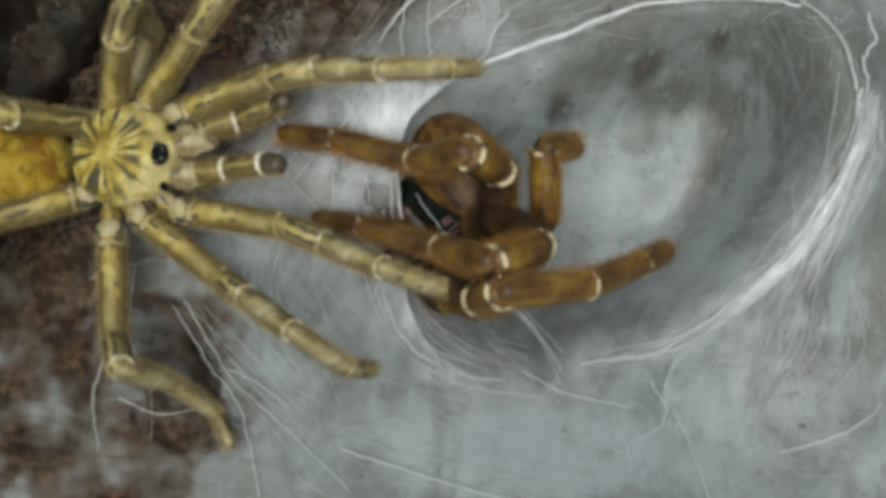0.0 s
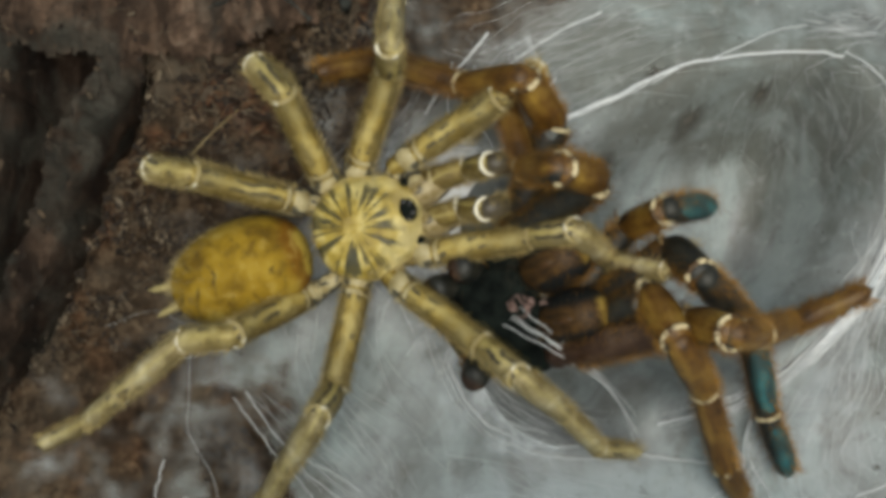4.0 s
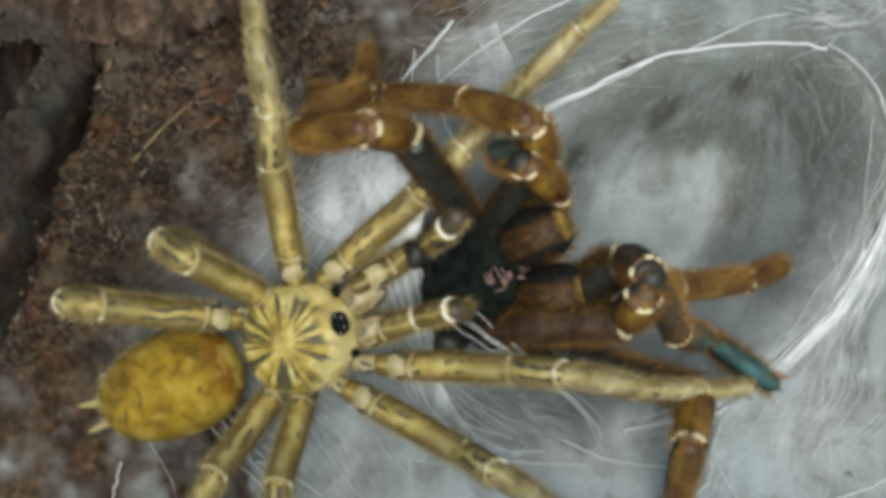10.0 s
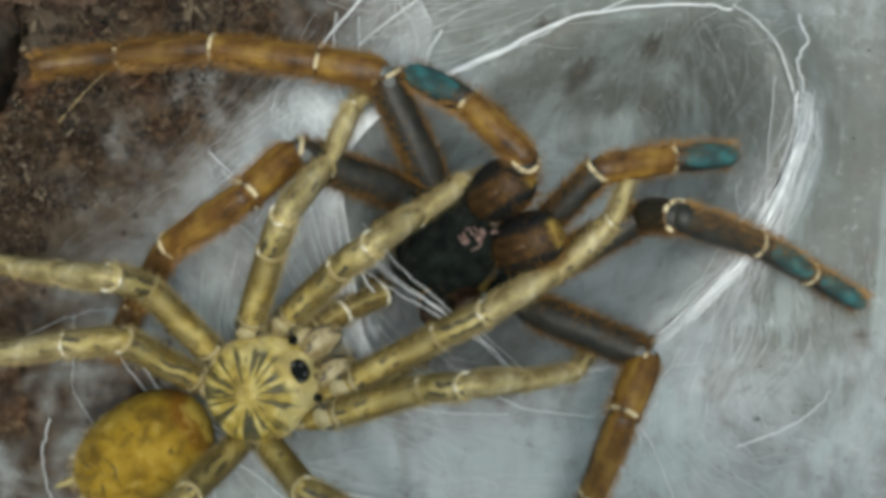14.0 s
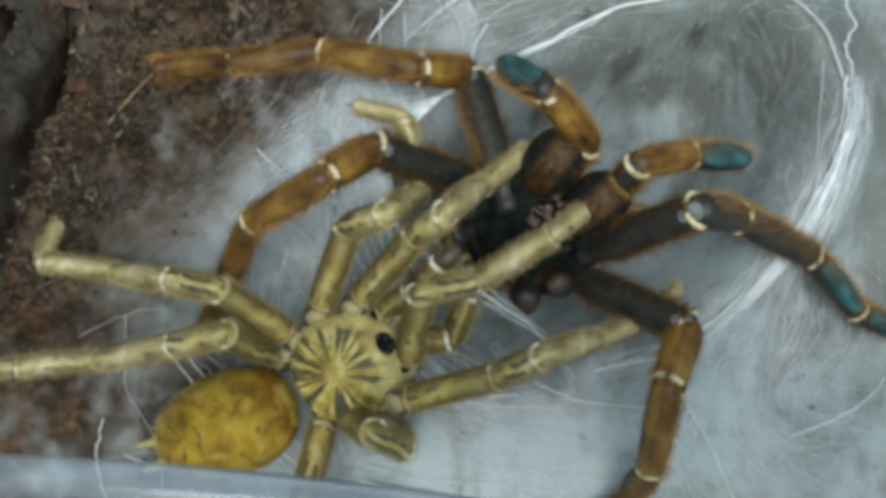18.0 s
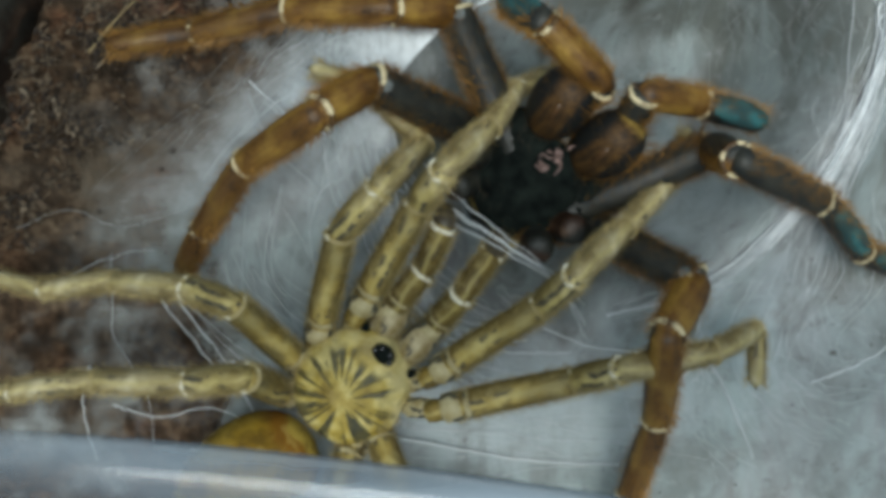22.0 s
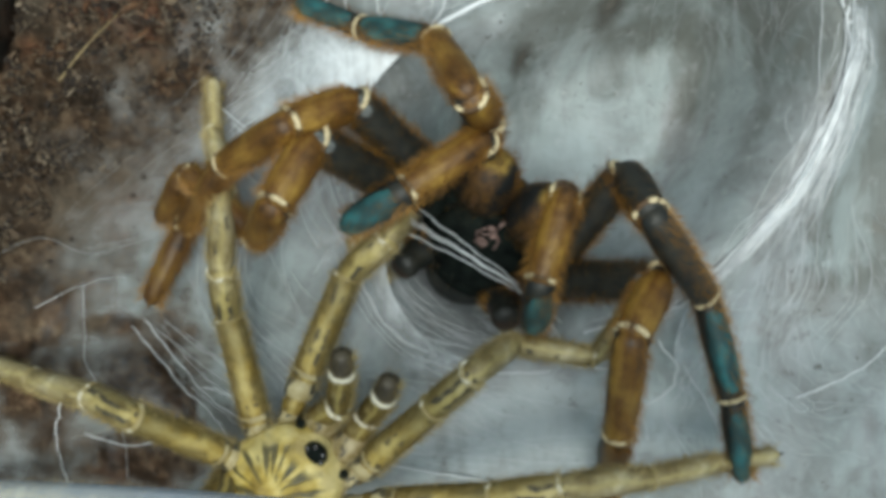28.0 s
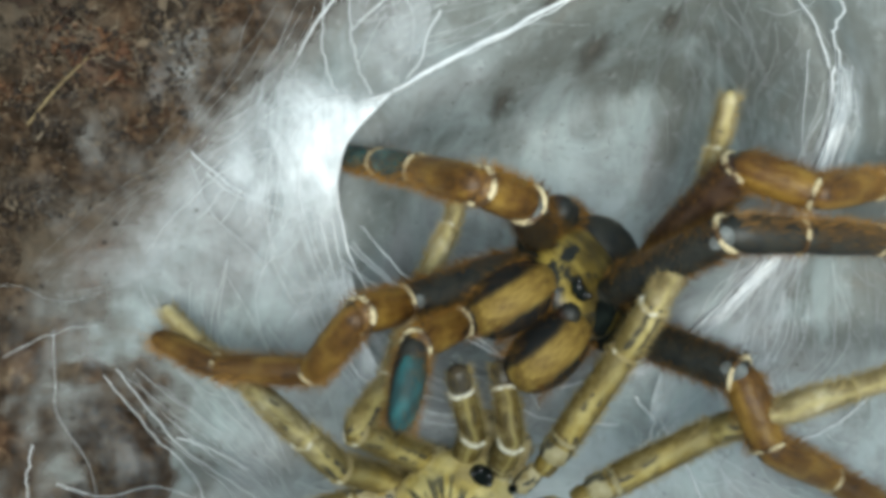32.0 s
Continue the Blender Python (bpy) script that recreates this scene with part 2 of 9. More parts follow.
def yellow_body_material():
    """A star of black dashes round the pit of a yellow carapace."""
    m = Mat("yellow_carapace", rough=0.5, spec=0.4)
    s = m.node("ShaderNodeSeparateXYZ")
    m.put(s.inputs[0], m.co)
    x = m.math("ADD", s.outputs[0], 0.0021)
    ang = m.math("ARCTAN2", s.outputs[1], x)
    r = m.math("SQRT", m.math("ADD", m.math("MULTIPLY", x, x), m.math("MULTIPLY", s.outputs[1], s.outputs[1])))
    way = m.node("ShaderNodeCombineXYZ")
    m.put(way.inputs[0], m.math("DIVIDE", x, m.math("ADD", r, 0.0003)))
    m.put(way.inputs[1], m.math("DIVIDE", s.outputs[1], m.math("ADD", r, 0.0003)))
    each, each2 = m.noise(2.6, 2, 0.5, way.outputs[0]), m.noise(5.5, 1, 0.5, way.outputs[0])
    wander = m.math("ADD", m.math("MULTIPLY", m.math("SUBTRACT", each, 0.5), 17.0), m.math("MULTIPLY", m.math("SUBTRACT", m.noise(420, 2), 0.5), 1.6))
    ray = m.math("SINE", m.math("ADD", m.math("MULTIPLY", ang, 15.0), wander))
    ray = m.math("ADD", ray, m.math("ADD", m.math("ADD", m.math("MULTIPLY", r, 30.0), m.math("MULTIPLY", m.math("SUBTRACT", m.noise(800, 3), 0.5), 1.6)), m.math("MULTIPLY", m.math("SUBTRACT", each2, 0.5), 3.2)))
    ray = m.band(ray, 0.05, 0.85)
    edge = m.math("ADD", r, m.math("MULTIPLY", m.math("SUBTRACT", each2, 0.5), 0.0032))
    edge = m.math("ADD", edge, m.math("MULTIPLY", m.math("SUBTRACT", m.noise(700, 3), 0.5), 0.0014))
    ring = m.math("MULTIPLY", m.band(edge, 0.0011, 0.0020), m.math("SUBTRACT", 1.0, m.band(edge, 0.0053, 0.0064)))
    front = m.math("MULTIPLY", m.band(s.outputs[0], 0.0018, 0.0030), m.band(m.math("ABSOLUTE", s.outputs[1]), 0.0026, 0.0014))
    ring = m.math("MULTIPLY", ring, m.math("SUBTRACT", 1.0, front))
    c = m.ramp(m.noise(300, 4), (0.34, (0.21, 0.14, 0.016)), (0.48, (0.43, 0.315, 0.058)), (0.62, (0.65, 0.54, 0.21)))
    c = m.mix(m.math("MULTIPLY", m.band(s.outputs[0], 0.0005, 0.0055), 0.22), c, (0.64, 0.51, 0.2))
    rim = m.math("MULTIPLY", m.band(r, 0.0048, 0.0066), m.band(m.noise(520, 3), 0.35, 0.6))
    c = m.mix(m.math("MULTIPLY", rim, 0.6), c, (0.62, 0.53, 0.28))
    c = m.mix(m.math("MULTIPLY", m.math("MULTIPLY", ray, ring), m.math("ADD", 0.68, m.math("MULTIPLY", m.band(m.noise(330, 3), 0.35, 0.6), 0.28))), c, (0.035, 0.036, 0.022))
    c = m.mix(m.math("MULTIPLY", m.band(m.noise(260, 4, 0.6, None, 0.8), 0.5, 0.64), 0.4), c, (0.17, 0.135, 0.045))
    return m.colour(c).bump(m.math("SUBTRACT", m.noise(1100, 4), m.math("MULTIPLY", m.math("MULTIPLY", ray, ring), 0.9)), 0.7, 0.0003).m


def yellow_abdomen_material():
    """Golden-orange down with faint dark chevrons and a rust-red crescent at the waist."""
    m = Mat("yellow_abdomen", rough=0.75, spec=0.2)
    s = m.node("ShaderNodeSeparateXYZ")
    m.put(s.inputs[0], m.co)
    x = m.math("ADD", s.outputs[0], m.math("MULTIPLY", m.math("SUBTRACT", m.noise(300, 3), 0.5), 0.002))
    c = m.ramp(m.noise(200, 4), (0.3, (0.15, 0.085, 0.006)), (0.5, (0.31, 0.19, 0.014)), (0.72, (0.47, 0.32, 0.045)))
    y = m.math("ABSOLUTE", s.outputs[1])
    c = m.mix(m.math("MULTIPLY", m.band(y, 0.0034, 0.0064), 0.65), c, (0.13, 0.085, 0.014))
    row = m.math("SINE", m.math("MULTIPLY", m.math("ADD", x, m.math("MULTIPLY", y, 0.5)), 2600.0))
    spots = m.math("MULTIPLY", m.band(row, 0.45, 0.95), m.band(m.noise(330, 3), 0.47, 0.6))
    c = m.mix(m.math("MULTIPLY", m.math("MULTIPLY", spots, m.band(y, 0.005, 0.003)), 0.8), c, (0.075, 0.05, 0.012))
    c = m.mix(m.math("MULTIPLY", m.band(x, 0.0060, 0.0078), 0.75), c, (0.16, 0.055, 0.005))
    c = m.mix(m.math("MULTIPLY", m.band(x, 0.0083, 0.0088), 0.8), c, (0.45, 0.33, 0.06))
    blot = m.noise(430, 4, 0.6, None, 0.6)
    c = m.mix(m.math("MULTIPLY", m.band(blot, 0.48, 0.36), 0.5), c, (0.10, 0.06, 0.01))
    c = m.mix(m.math("MULTIPLY", m.band(blot, 0.54, 0.66), 0.35), c, (0.50, 0.37, 0.10))
    hair = m.noise(1900, 4, 0.7, m.scaled(0.3, 1, 1))
    c = m.mix(m.math("MULTIPLY", m.band(hair, 0.52, 0.8), 0.35), c, (0.48, 0.35, 0.1))
    return m.colour(c).bump(hair, 0.6, 0.0003).m


def brown_leg_material(name, deep):
    """Rust-brown above, sooty below; the two meet along the flank. deep: how dark the brown is."""
    m = Mat(name, rough=0.5, spec=0.45)
    s = m.node("ShaderNodeSeparateXYZ")
    m.put(s.inputs[0], m.co)
    grain = m.noise(1500, 4, 0.7, m.scaled(0.3, 1, 1))
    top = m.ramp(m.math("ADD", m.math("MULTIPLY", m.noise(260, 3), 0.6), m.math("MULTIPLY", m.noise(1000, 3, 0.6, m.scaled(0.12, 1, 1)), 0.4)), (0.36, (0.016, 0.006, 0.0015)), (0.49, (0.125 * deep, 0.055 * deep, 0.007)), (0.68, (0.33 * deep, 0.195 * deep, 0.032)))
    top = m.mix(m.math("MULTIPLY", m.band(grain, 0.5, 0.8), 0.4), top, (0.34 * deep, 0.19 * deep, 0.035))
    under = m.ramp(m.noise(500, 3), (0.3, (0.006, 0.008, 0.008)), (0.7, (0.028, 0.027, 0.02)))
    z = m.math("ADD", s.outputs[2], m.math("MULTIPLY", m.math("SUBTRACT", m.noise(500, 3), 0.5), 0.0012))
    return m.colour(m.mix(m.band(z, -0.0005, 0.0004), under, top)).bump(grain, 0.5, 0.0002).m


def plain(name, lo, hi, scale=400, rough=0.5, spec=0.4, bump=0.3):
    m = Mat(name, rough=rough, spec=spec)
    n = m.noise(scale, 4)
    return m.colour(m.ramp(n, (0.3, lo), (0.7, hi))).bump(n, bump, 0.0002).m


def pad_material():
    m = Mat("blue_green_pad", rough=0.6, spec=0.4)
    n = m.noise(300, 3, 0.5, m.scaled(0.5, 1, 1))
    m.colour(m.ramp(n, (0.35, (0.008, 0.018, 0.018)), (0.52, (0.016, 0.055, 0.058)), (0.64, (0.035, 0.17, 0.18)), (0.76, (0.12, 0.48, 0.55))))
    return m.bump(m.noise(2500, 3), 0.4, 0.0001).m


def plastic_material(name, lo, hi):
    """Clear plastic; a bluish veil in bands along the rim, thinner towards one end, stands in for blurred reflections;
    lo and hi: how much it veils.
    """
    m = Mat(name, rough=0.16, spec=0.7)
    s = m.node("ShaderNodeSeparateXYZ")
    m.put(s.inputs[0], m.co)
    # pale reflections put into the colour and opacity
    reflection_veil = m.noise(40, 3, 0.5, m.scaled(1, 6, 3))
    m.colour(m.ramp(reflection_veil, (0.3, (0.07, 0.085, 0.11)), (0.7, (0.36, 0.43, 0.50))))
    clear = m.band(m.math("ADD", s.outputs[0], m.math("MULTIPLY", m.math("SUBTRACT", m.noise(90, 3), 0.5), 0.016)), -0.029, -0.007)
    clear = m.math("ADD", 0.16, m.math("MULTIPLY", clear, 0.84))
    m.put(m.b.inputs["Alpha"], m.math("MULTIPLY", m.ramp(reflection_veil, (0.25, (lo,) * 3), (0.75, (hi,) * 3)), clear))
    return m.m


def jaw_material():
    """Amber streaks down the front of the jaw, black flanks, dark chestnut beneath."""
    m = Mat("jaw", rough=0.62, spec=0.3)
    s = m.node("ShaderNodeSeparateXYZ")
    m.put(s.inputs[0], m.co)
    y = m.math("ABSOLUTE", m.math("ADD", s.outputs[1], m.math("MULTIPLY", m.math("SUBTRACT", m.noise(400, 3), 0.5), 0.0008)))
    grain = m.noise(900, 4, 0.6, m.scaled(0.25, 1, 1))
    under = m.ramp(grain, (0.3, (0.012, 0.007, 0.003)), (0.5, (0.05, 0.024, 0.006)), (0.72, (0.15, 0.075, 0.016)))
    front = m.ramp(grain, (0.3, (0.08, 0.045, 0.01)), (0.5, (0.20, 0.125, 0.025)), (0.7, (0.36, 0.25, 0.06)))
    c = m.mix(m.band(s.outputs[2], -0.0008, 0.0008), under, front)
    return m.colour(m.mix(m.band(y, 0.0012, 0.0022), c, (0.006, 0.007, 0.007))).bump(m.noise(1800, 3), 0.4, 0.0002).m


def ring_material(name, base, bright):
    """Pale joint skin showing in broken tufts between the hairs."""
    m = Mat(name, rough=0.55)
    n = m.noise(520, 3, 0.6, None, 0.5)
    return m.colour(m.mix(m.band(n, 0.43, 0.58), base, bright)).bump(n, 0.4, 0.0002).m


def flecked_material():
    """Cream cuticle with black flecks."""
    m = Mat("flecked_cream", rough=0.5)
    n = m.noise(420, 4)
    c = m.ramp(n, (0.3, (0.26, 0.19, 0.06)), (0.7, (0.64, 0.57, 0.36)))
    c = m.mix(m.math("MULTIPLY", m.band(m.noise(950, 3, 0.5, m.scaled(0.5, 1, 1)), 0.5, 0.57), 0.92), c, (0.03, 0.032, 0.03))
    return m.colour(c).bump(m.noise(1500, 3), 0.4, 0.0002).m


def pale_jaw_material():
    """Cream jaw, mottled and streaked with black."""
    m = Mat("streaked_cream", rough=0.5)
    c = m.ramp(m.noise(380, 4), (0.34, (0.20, 0.14, 0.04)), (0.66, (0.62, 0.53, 0.34)))
    c = m.mix(m.math("MULTIPLY", m.band(m.noise(420, 3, 0.55, m.scaled(0.4, 1, 1)), 0.52, 0.58), 0.92), c, (0.03, 0.032, 0.03))
    return m.colour(c).bump(m.noise(1500, 3), 0.4, 0.0002).m


def brown_carapace_material():
    """Olive-gold plate with dark rays and a black margin."""
    m = Mat("olive_carapace", rough=0.42, spec=0.5)
    c = m.ramp(m.noise(240, 4), (0.35, (0.03, 0.02, 0.006)), (0.52, (0.13, 0.09, 0.016)), (0.7, (0.36, 0.27, 0.06)))
    c = m.mix(m.band(m.noise(330, 3, 0.6, m.scaled(0.5, 1, 1)), 0.52, 0.62), c, (0.012, 0.014, 0.012))
    return m.colour(c).bump(m.noise(1500, 3), 0.4, 0.0002).m


def flake_material():
    """Bark crumbs and coir chips, each of its own brown."""
    m = Mat("coir_chip", rough=0.75, spec=0.25)
    r = m.node("ShaderNodeNewGeometry").outputs["Random Per Island"]
    c = m.ramp(r, (0.0, (0.013, 0.009, 0.006)), (0.35, (0.058, 0.04, 0.026)), (0.7, (0.105, 0.072, 0.046)), (0.9, (0.16, 0.12, 0.08)), (1.0, (0.26, 0.21, 0.15)))
    c = m.mix(m.band(m.noise(62, 4, 0.6), 0.54, 0.66), c, m.ramp(r, (0.0, (0.02, 0.009, 0.005)), (0.6, (0.105, 0.048, 0.024)), (1.0, (0.19, 0.10, 0.05))))
    return m.colour(m.mix(0.5, c, m.ramp(m.noise(900, 3), (0.3, (0.35, 0.35, 0.35)), (0.7, (1.3, 1.3, 1.3))), "MULTIPLY")).bump(m.noise(1600, 3), 0.5, 0.0002).m


BARK, STRIP_BARK, PALE_BARK = bark_material("old_bark", 0.65), bark_material("weathered_bark", 1.05), bark_material("pale_bark", 2.0)
MOSSY_BARK = mossy_bark_material()
SUBSTRATE, SHEET, FILM = substrate_material(), sheet_material(), film_material()
THREAD, DULL_THREAD = thread_material(), thread_material("fine_thread", 0.5)
Y_KNEE = yellow_leg_material("dashed_knee", 0.95, 0.43, ((0.15, 0.10, 0.028), (0.36, 0.28, 0.095), (0.58, 0.49, 0.26)), 0.62)
Y_LEG, Y_SHIN = yellow_leg_material("yellow_thigh", 0.9, 0.49, ((0.16, 0.095, 0.012), (0.37, 0.26, 0.055), (0.58, 0.47, 0.185)), 0.74), yellow_leg_material("olive_shin", 0.8, 0.55, ((0.145, 0.105, 0.045), (0.34, 0.277, 0.138), (0.57, 0.505, 0.325)), 0.54)
Y_PALP = yellow_leg_material("olive_palp", 0.5, 0.52, ((0.045, 0.028, 0.006), (0.13, 0.085, 0.015), (0.28, 0.205, 0.055)))
Y_BODY, Y_ABDOMEN = yellow_body_material(), yellow_abdomen_material()
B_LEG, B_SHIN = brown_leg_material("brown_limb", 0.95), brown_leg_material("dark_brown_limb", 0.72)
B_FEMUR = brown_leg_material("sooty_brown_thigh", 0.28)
CREAM = ring_material("cream_membrane", (0.34, 0.27, 0.12), (0.80, 0.76, 0.62))
GOLD = ring_material("golden_membrane", (0.07, 0.035, 0.01), (0.62, 0.52, 0.32))
Y_HAIR = plain("straw_hair", (0.17, 0.115, 0.03), (0.46, 0.36, 0.16), 200, 0.6)
B_HAIR = plain("rust_hair", (0.09, 0.037, 0.006), (0.34, 0.175, 0.035), 160, 0.55)
SOOT = plain("sooty_cuticle", (0.002, 0.003, 0.003), (0.014, 0.019, 0.016), 500, 0.9, 0.06, 0.9)
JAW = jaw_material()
CHEL = plain("chestnut_cuticle", (0.016, 0.007, 0.003), (0.09, 0.04, 0.01), 260, 0.4, 0.5)
PALE_CHEL = pale_jaw_material()
Y_TIP = plain("grey_olive_palp_tip", (0.018, 0.014, 0.008), (0.12, 0.095, 0.06), 300, 0.45, 0.5)
PINK = plain("pink_mouth", (0.02, 0.012, 0.011), (0.34, 0.22, 0.19), 900, 0.4)
BRISTLE = plain("black_bristle", (0.008, 0.007, 0.005), (0.05, 0.035, 0.015), 300, 0.6)
EYE = plain("eye_gloss", (0.004, 0.004, 0.004), (0.01, 0.01, 0.01), 300, 0.05, 0.9, 0.0)
PAD = pad_material()
FLECKED = flecked_material()
B_CARAPACE = brown_carapace_material()
FLAKE = flake_material()
MEMBRANE = plain("pale_membrane", (0.035, 0.038, 0.036), (0.2, 0.215, 0.21), 600, 0.55)
PLASTIC, PLASTIC_WALL = plastic_material("clear_plastic_rim", 0.4, 0.7), plastic_material("clear_plastic_wall", 0.62, 0.86)
STRAW = plain("dry_straw", (0.16, 0.11, 0.05), (0.36, 0.27, 0.13), 500, 0.7)
DEBRIS = plain("dark_crumb", (0.012, 0.009, 0.007), (0.04, 0.028, 0.02), 700, 0.8)
FIBRE = plain("coir_fibre", (0.06, 0.04, 0.026), (0.30, 0.235, 0.16), 60, 0.8)


# ---- mesh helpers (all sizes in millimetres) ----
def mesh_object(name, verts, faces, material, parent=None, label="", smooth=True):
    me = bpy.data.meshes.new(name)
    me.from_pydata([(a * MM, b * MM, c * MM) for a, b, c in verts], [], faces)
    me.materials.append(material)
    if smooth:
        me.polygons.foreach_set("use_smooth", [True] * len(me.polygons))
    me.update()
    ob = new(name, me)
    if parent:
        ob.parent = parent
    if label:
        ob["label"] = label
    return ob


def again(ob, name, parent, label=""):
    """One more part on the same mesh."""
    o = new(name, ob.data)
    o.parent = parent
    if label:
        o["label"] = label
    return o


def lathe(profile, sides=14, flat=1.0, under=1.0):
    """Rings (x, radius) round the x axis; flat scales the height, under the lower half alone."""
    v, f = [], []
    for x, r in profile:
        for k in range(sides):
            a = 2 * math.pi * k / sides
            z = r * math.sin(a) * flat
            v.append((x, r * math.cos(a), z if z > 0 else z * under))
    n = len(profile)
    for i in range(n - 1):
        for k in range(sides):
            q = (k + 1) % sides
            f.append((i * sides + k, i * sides + q, (i + 1) * sides + q, (i + 1) * sides + k))
    f.append(tuple(range(sides - 1, -1, -1)))
    f.append(tuple((n - 1) * sides + k for k in range(sides)))
    return v, f


def egg(length, width, height, rings=14, sides=20, blunt=1.0, under=0.7):
    """An egg along x, from -length/2 to length/2; blunt over 1 fattens the front."""
    prof = []
    for i in range(rings + 1):
        a = math.pi * i / rings
        x = -math.cos(a)
        r = math.sin(a) ** 0.85 * (1 + 0.16 * (blunt - 1) * x)
        prof.append((x * length / 2, max(r, 0.01) * width / 2))
    return lathe(prof, sides, height / width, under)


def curve_points(pts, n):
    """A smooth line through the given points."""
    p = [Vector(q) for q in pts]
    p = [p[0] * 2 - p[1]] + p + [p[-1] * 2 - p[-2]]
    out = []
    segs = len(p) - 3
    for i in range(n + 1):
        u = min(i / n * segs, segs - 1e-6)
        k = int(u)
        t = u - k
        a, b, c, d = p[k:k + 4]
        out.append(0.5 * ((2 * b) + (c - a) * t + (2 * a - 5 * b + 4 * c - d) * t * t + (3 * b - a - 3 * c + d) * t ** 3))
    return out


def tube(pts, r0, r1, sides=5):
    """A round line along pts whose radius goes from r0 to r1."""
    v, f = [], []
    n = len(pts)
    for i, p in enumerate(pts):
        d = (pts[min(i + 1, n - 1)] - pts[max(i - 1, 0)]).normalized()
        s = d.cross(Vector((0, 0, 1)))
        s = s.normalized() if s.length > 1e-4 else Vector((1, 0, 0))
        w = s.cross(d)
        r = r0 + (r1 - r0) * i / (n - 1)
        for k in range(sides):
            a = 2 * math.pi * k / sides
            q = p + (s * math.cos(a) + w * math.sin(a)) * r
            v.append(q[:])
    for i in range(n - 1):
        for k in range(sides):
            q = (k + 1) % sides
            f.append((i * sides + k, i * sides + q, (i + 1) * sides + q, (i + 1) * sides + k))
    f.append(tuple(range(sides - 1, -1, -1)))
    f.append(tuple((n - 1) * sides + k for k in range(sides)))
    return v, f


def gather(store, vf):
    v, f = vf
    base = len(store[0])
    store[0].extend(v)
    store[1].extend(tuple(i + base for i in q) for q in f)


def plan(px, py):
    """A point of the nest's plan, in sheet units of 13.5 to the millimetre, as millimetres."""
    return (px - 784) / 13.5, (441 - py) / 13.5


# ---- the nest floor ----
# the mouth of the burrow: points of the plan with the height (mm) of its rim
MOUTH = [(768, 152, 1), (867, 92, 1), (958, 46, 2), (1074, -10, 3), (1190, -30, 4), (1290, -36, 5), (1345, -40, 7), (1412, 60, 9), (1440, 130, 10),
         (1442, 210, 10), (1402, 310, 10), (1352, 400, 9), (1292, 470, 8), (1228, 535, 7), (1160, 578, 5), (1090, 605, 3), (1030, 625, 2), (978, 690, 1),
         (888, 692, 1), (816, 676, 1), (744, 640, 1), (700, 590, 1), (662, 520, 1), (672, 430, 1), (684, 310, 1), (705, 245, 1), (730, 203, 1)]
BURROW_DEPTH = 14.0


def burrow_field():
    """On a 1 mm grid: the distance from the mouth's line, negative inside, and the rim's height at the nearest point of it."""
    gx, gy = np.meshgrid(np.arange(-45.0, 86.0), np.arange(-55.0, 71.0))
    best, high, inside = np.full(gx.shape, 1e9), np.zeros(gx.shape), np.zeros(gx.shape, bool)
    line = [(*plan(a, b), h) for a, b, h in MOUTH]
    for (ax, ay, ah), (bx, by, bh) in zip(line, line[1:] + line[:1]):
        u = np.clip(((gx - ax) * (bx - ax) + (gy - ay) * (by - ay)) / ((bx - ax) ** 2 + (by - ay) ** 2), 0, 1)
        d = np.hypot(gx - ax - u * (bx - ax), gy - ay - u * (by - ay))
        high = np.where(d < best, ah + u * (bh - ah), high)
        best = np.minimum(best, d)
        inside ^= ((ay > gy) != (by > gy)) & (gx < ax + (gy - ay) * (bx - ax) / (by - ay + 1e-9))
    return np.where(inside, -best, best), high


MOUTH_DISTANCE, MOUTH_RIM = burrow_field()


def burrow(x, y):
    i, j = min(max(x + 45, 0), 129.999), min(max(y + 55, 0), 124.999)
    a, b = int(i), int(j)
    u, v = i - a, j - b
    return tuple(float((g[b, a] * (1 - u) + g[b, a + 1] * u) * (1 - v) + (g[b + 1, a] * (1 - u) + g[b + 1, a + 1] * u) * v) for g in (MOUTH_DISTANCE, MOUTH_RIM))


def wob(x, y, s, seed=0.0):
    return noise.noise((x * s + seed, y * s - seed, seed * 0.37))


def silk_edge(x, y):
    """Millimetres inside the web's border, which runs from upper right to lower left."""
    ax, ay = plan(600, -20)
    bx, by = plan(100, 455)
    dx, dy = bx - ax, by - ay
    n = math.hypot(dx, dy)
    return ((x - ax) * -dy + (y - ay) * dx) / n


def floor_height(x, y):
    z = 0.9 * wob(x, y, 0.09, 3.1) + 0.35 * wob(x, y, 0.35, 7.7)
    d, h = burrow(x, y)
    if d > 0:
        z += h * math.exp(-(d / 7.0) ** 2)
    else:
        u = min(1.0, -d / 13.0)
        z += h - (h + BURROW_DEPTH) * u * u * (3 - 2 * u)
    e = silk_edge(x, y)
    if e < 4:
        k = min(1.0, (4 - e) / 8)
        z += k * (1.6 * wob(x, y, 0.22, 1.3) + 1.1 * wob(x, y, 0.55, 5.1) + 0.7 * wob(x, y, 1.2, 9.1) + 1.2)
    return z


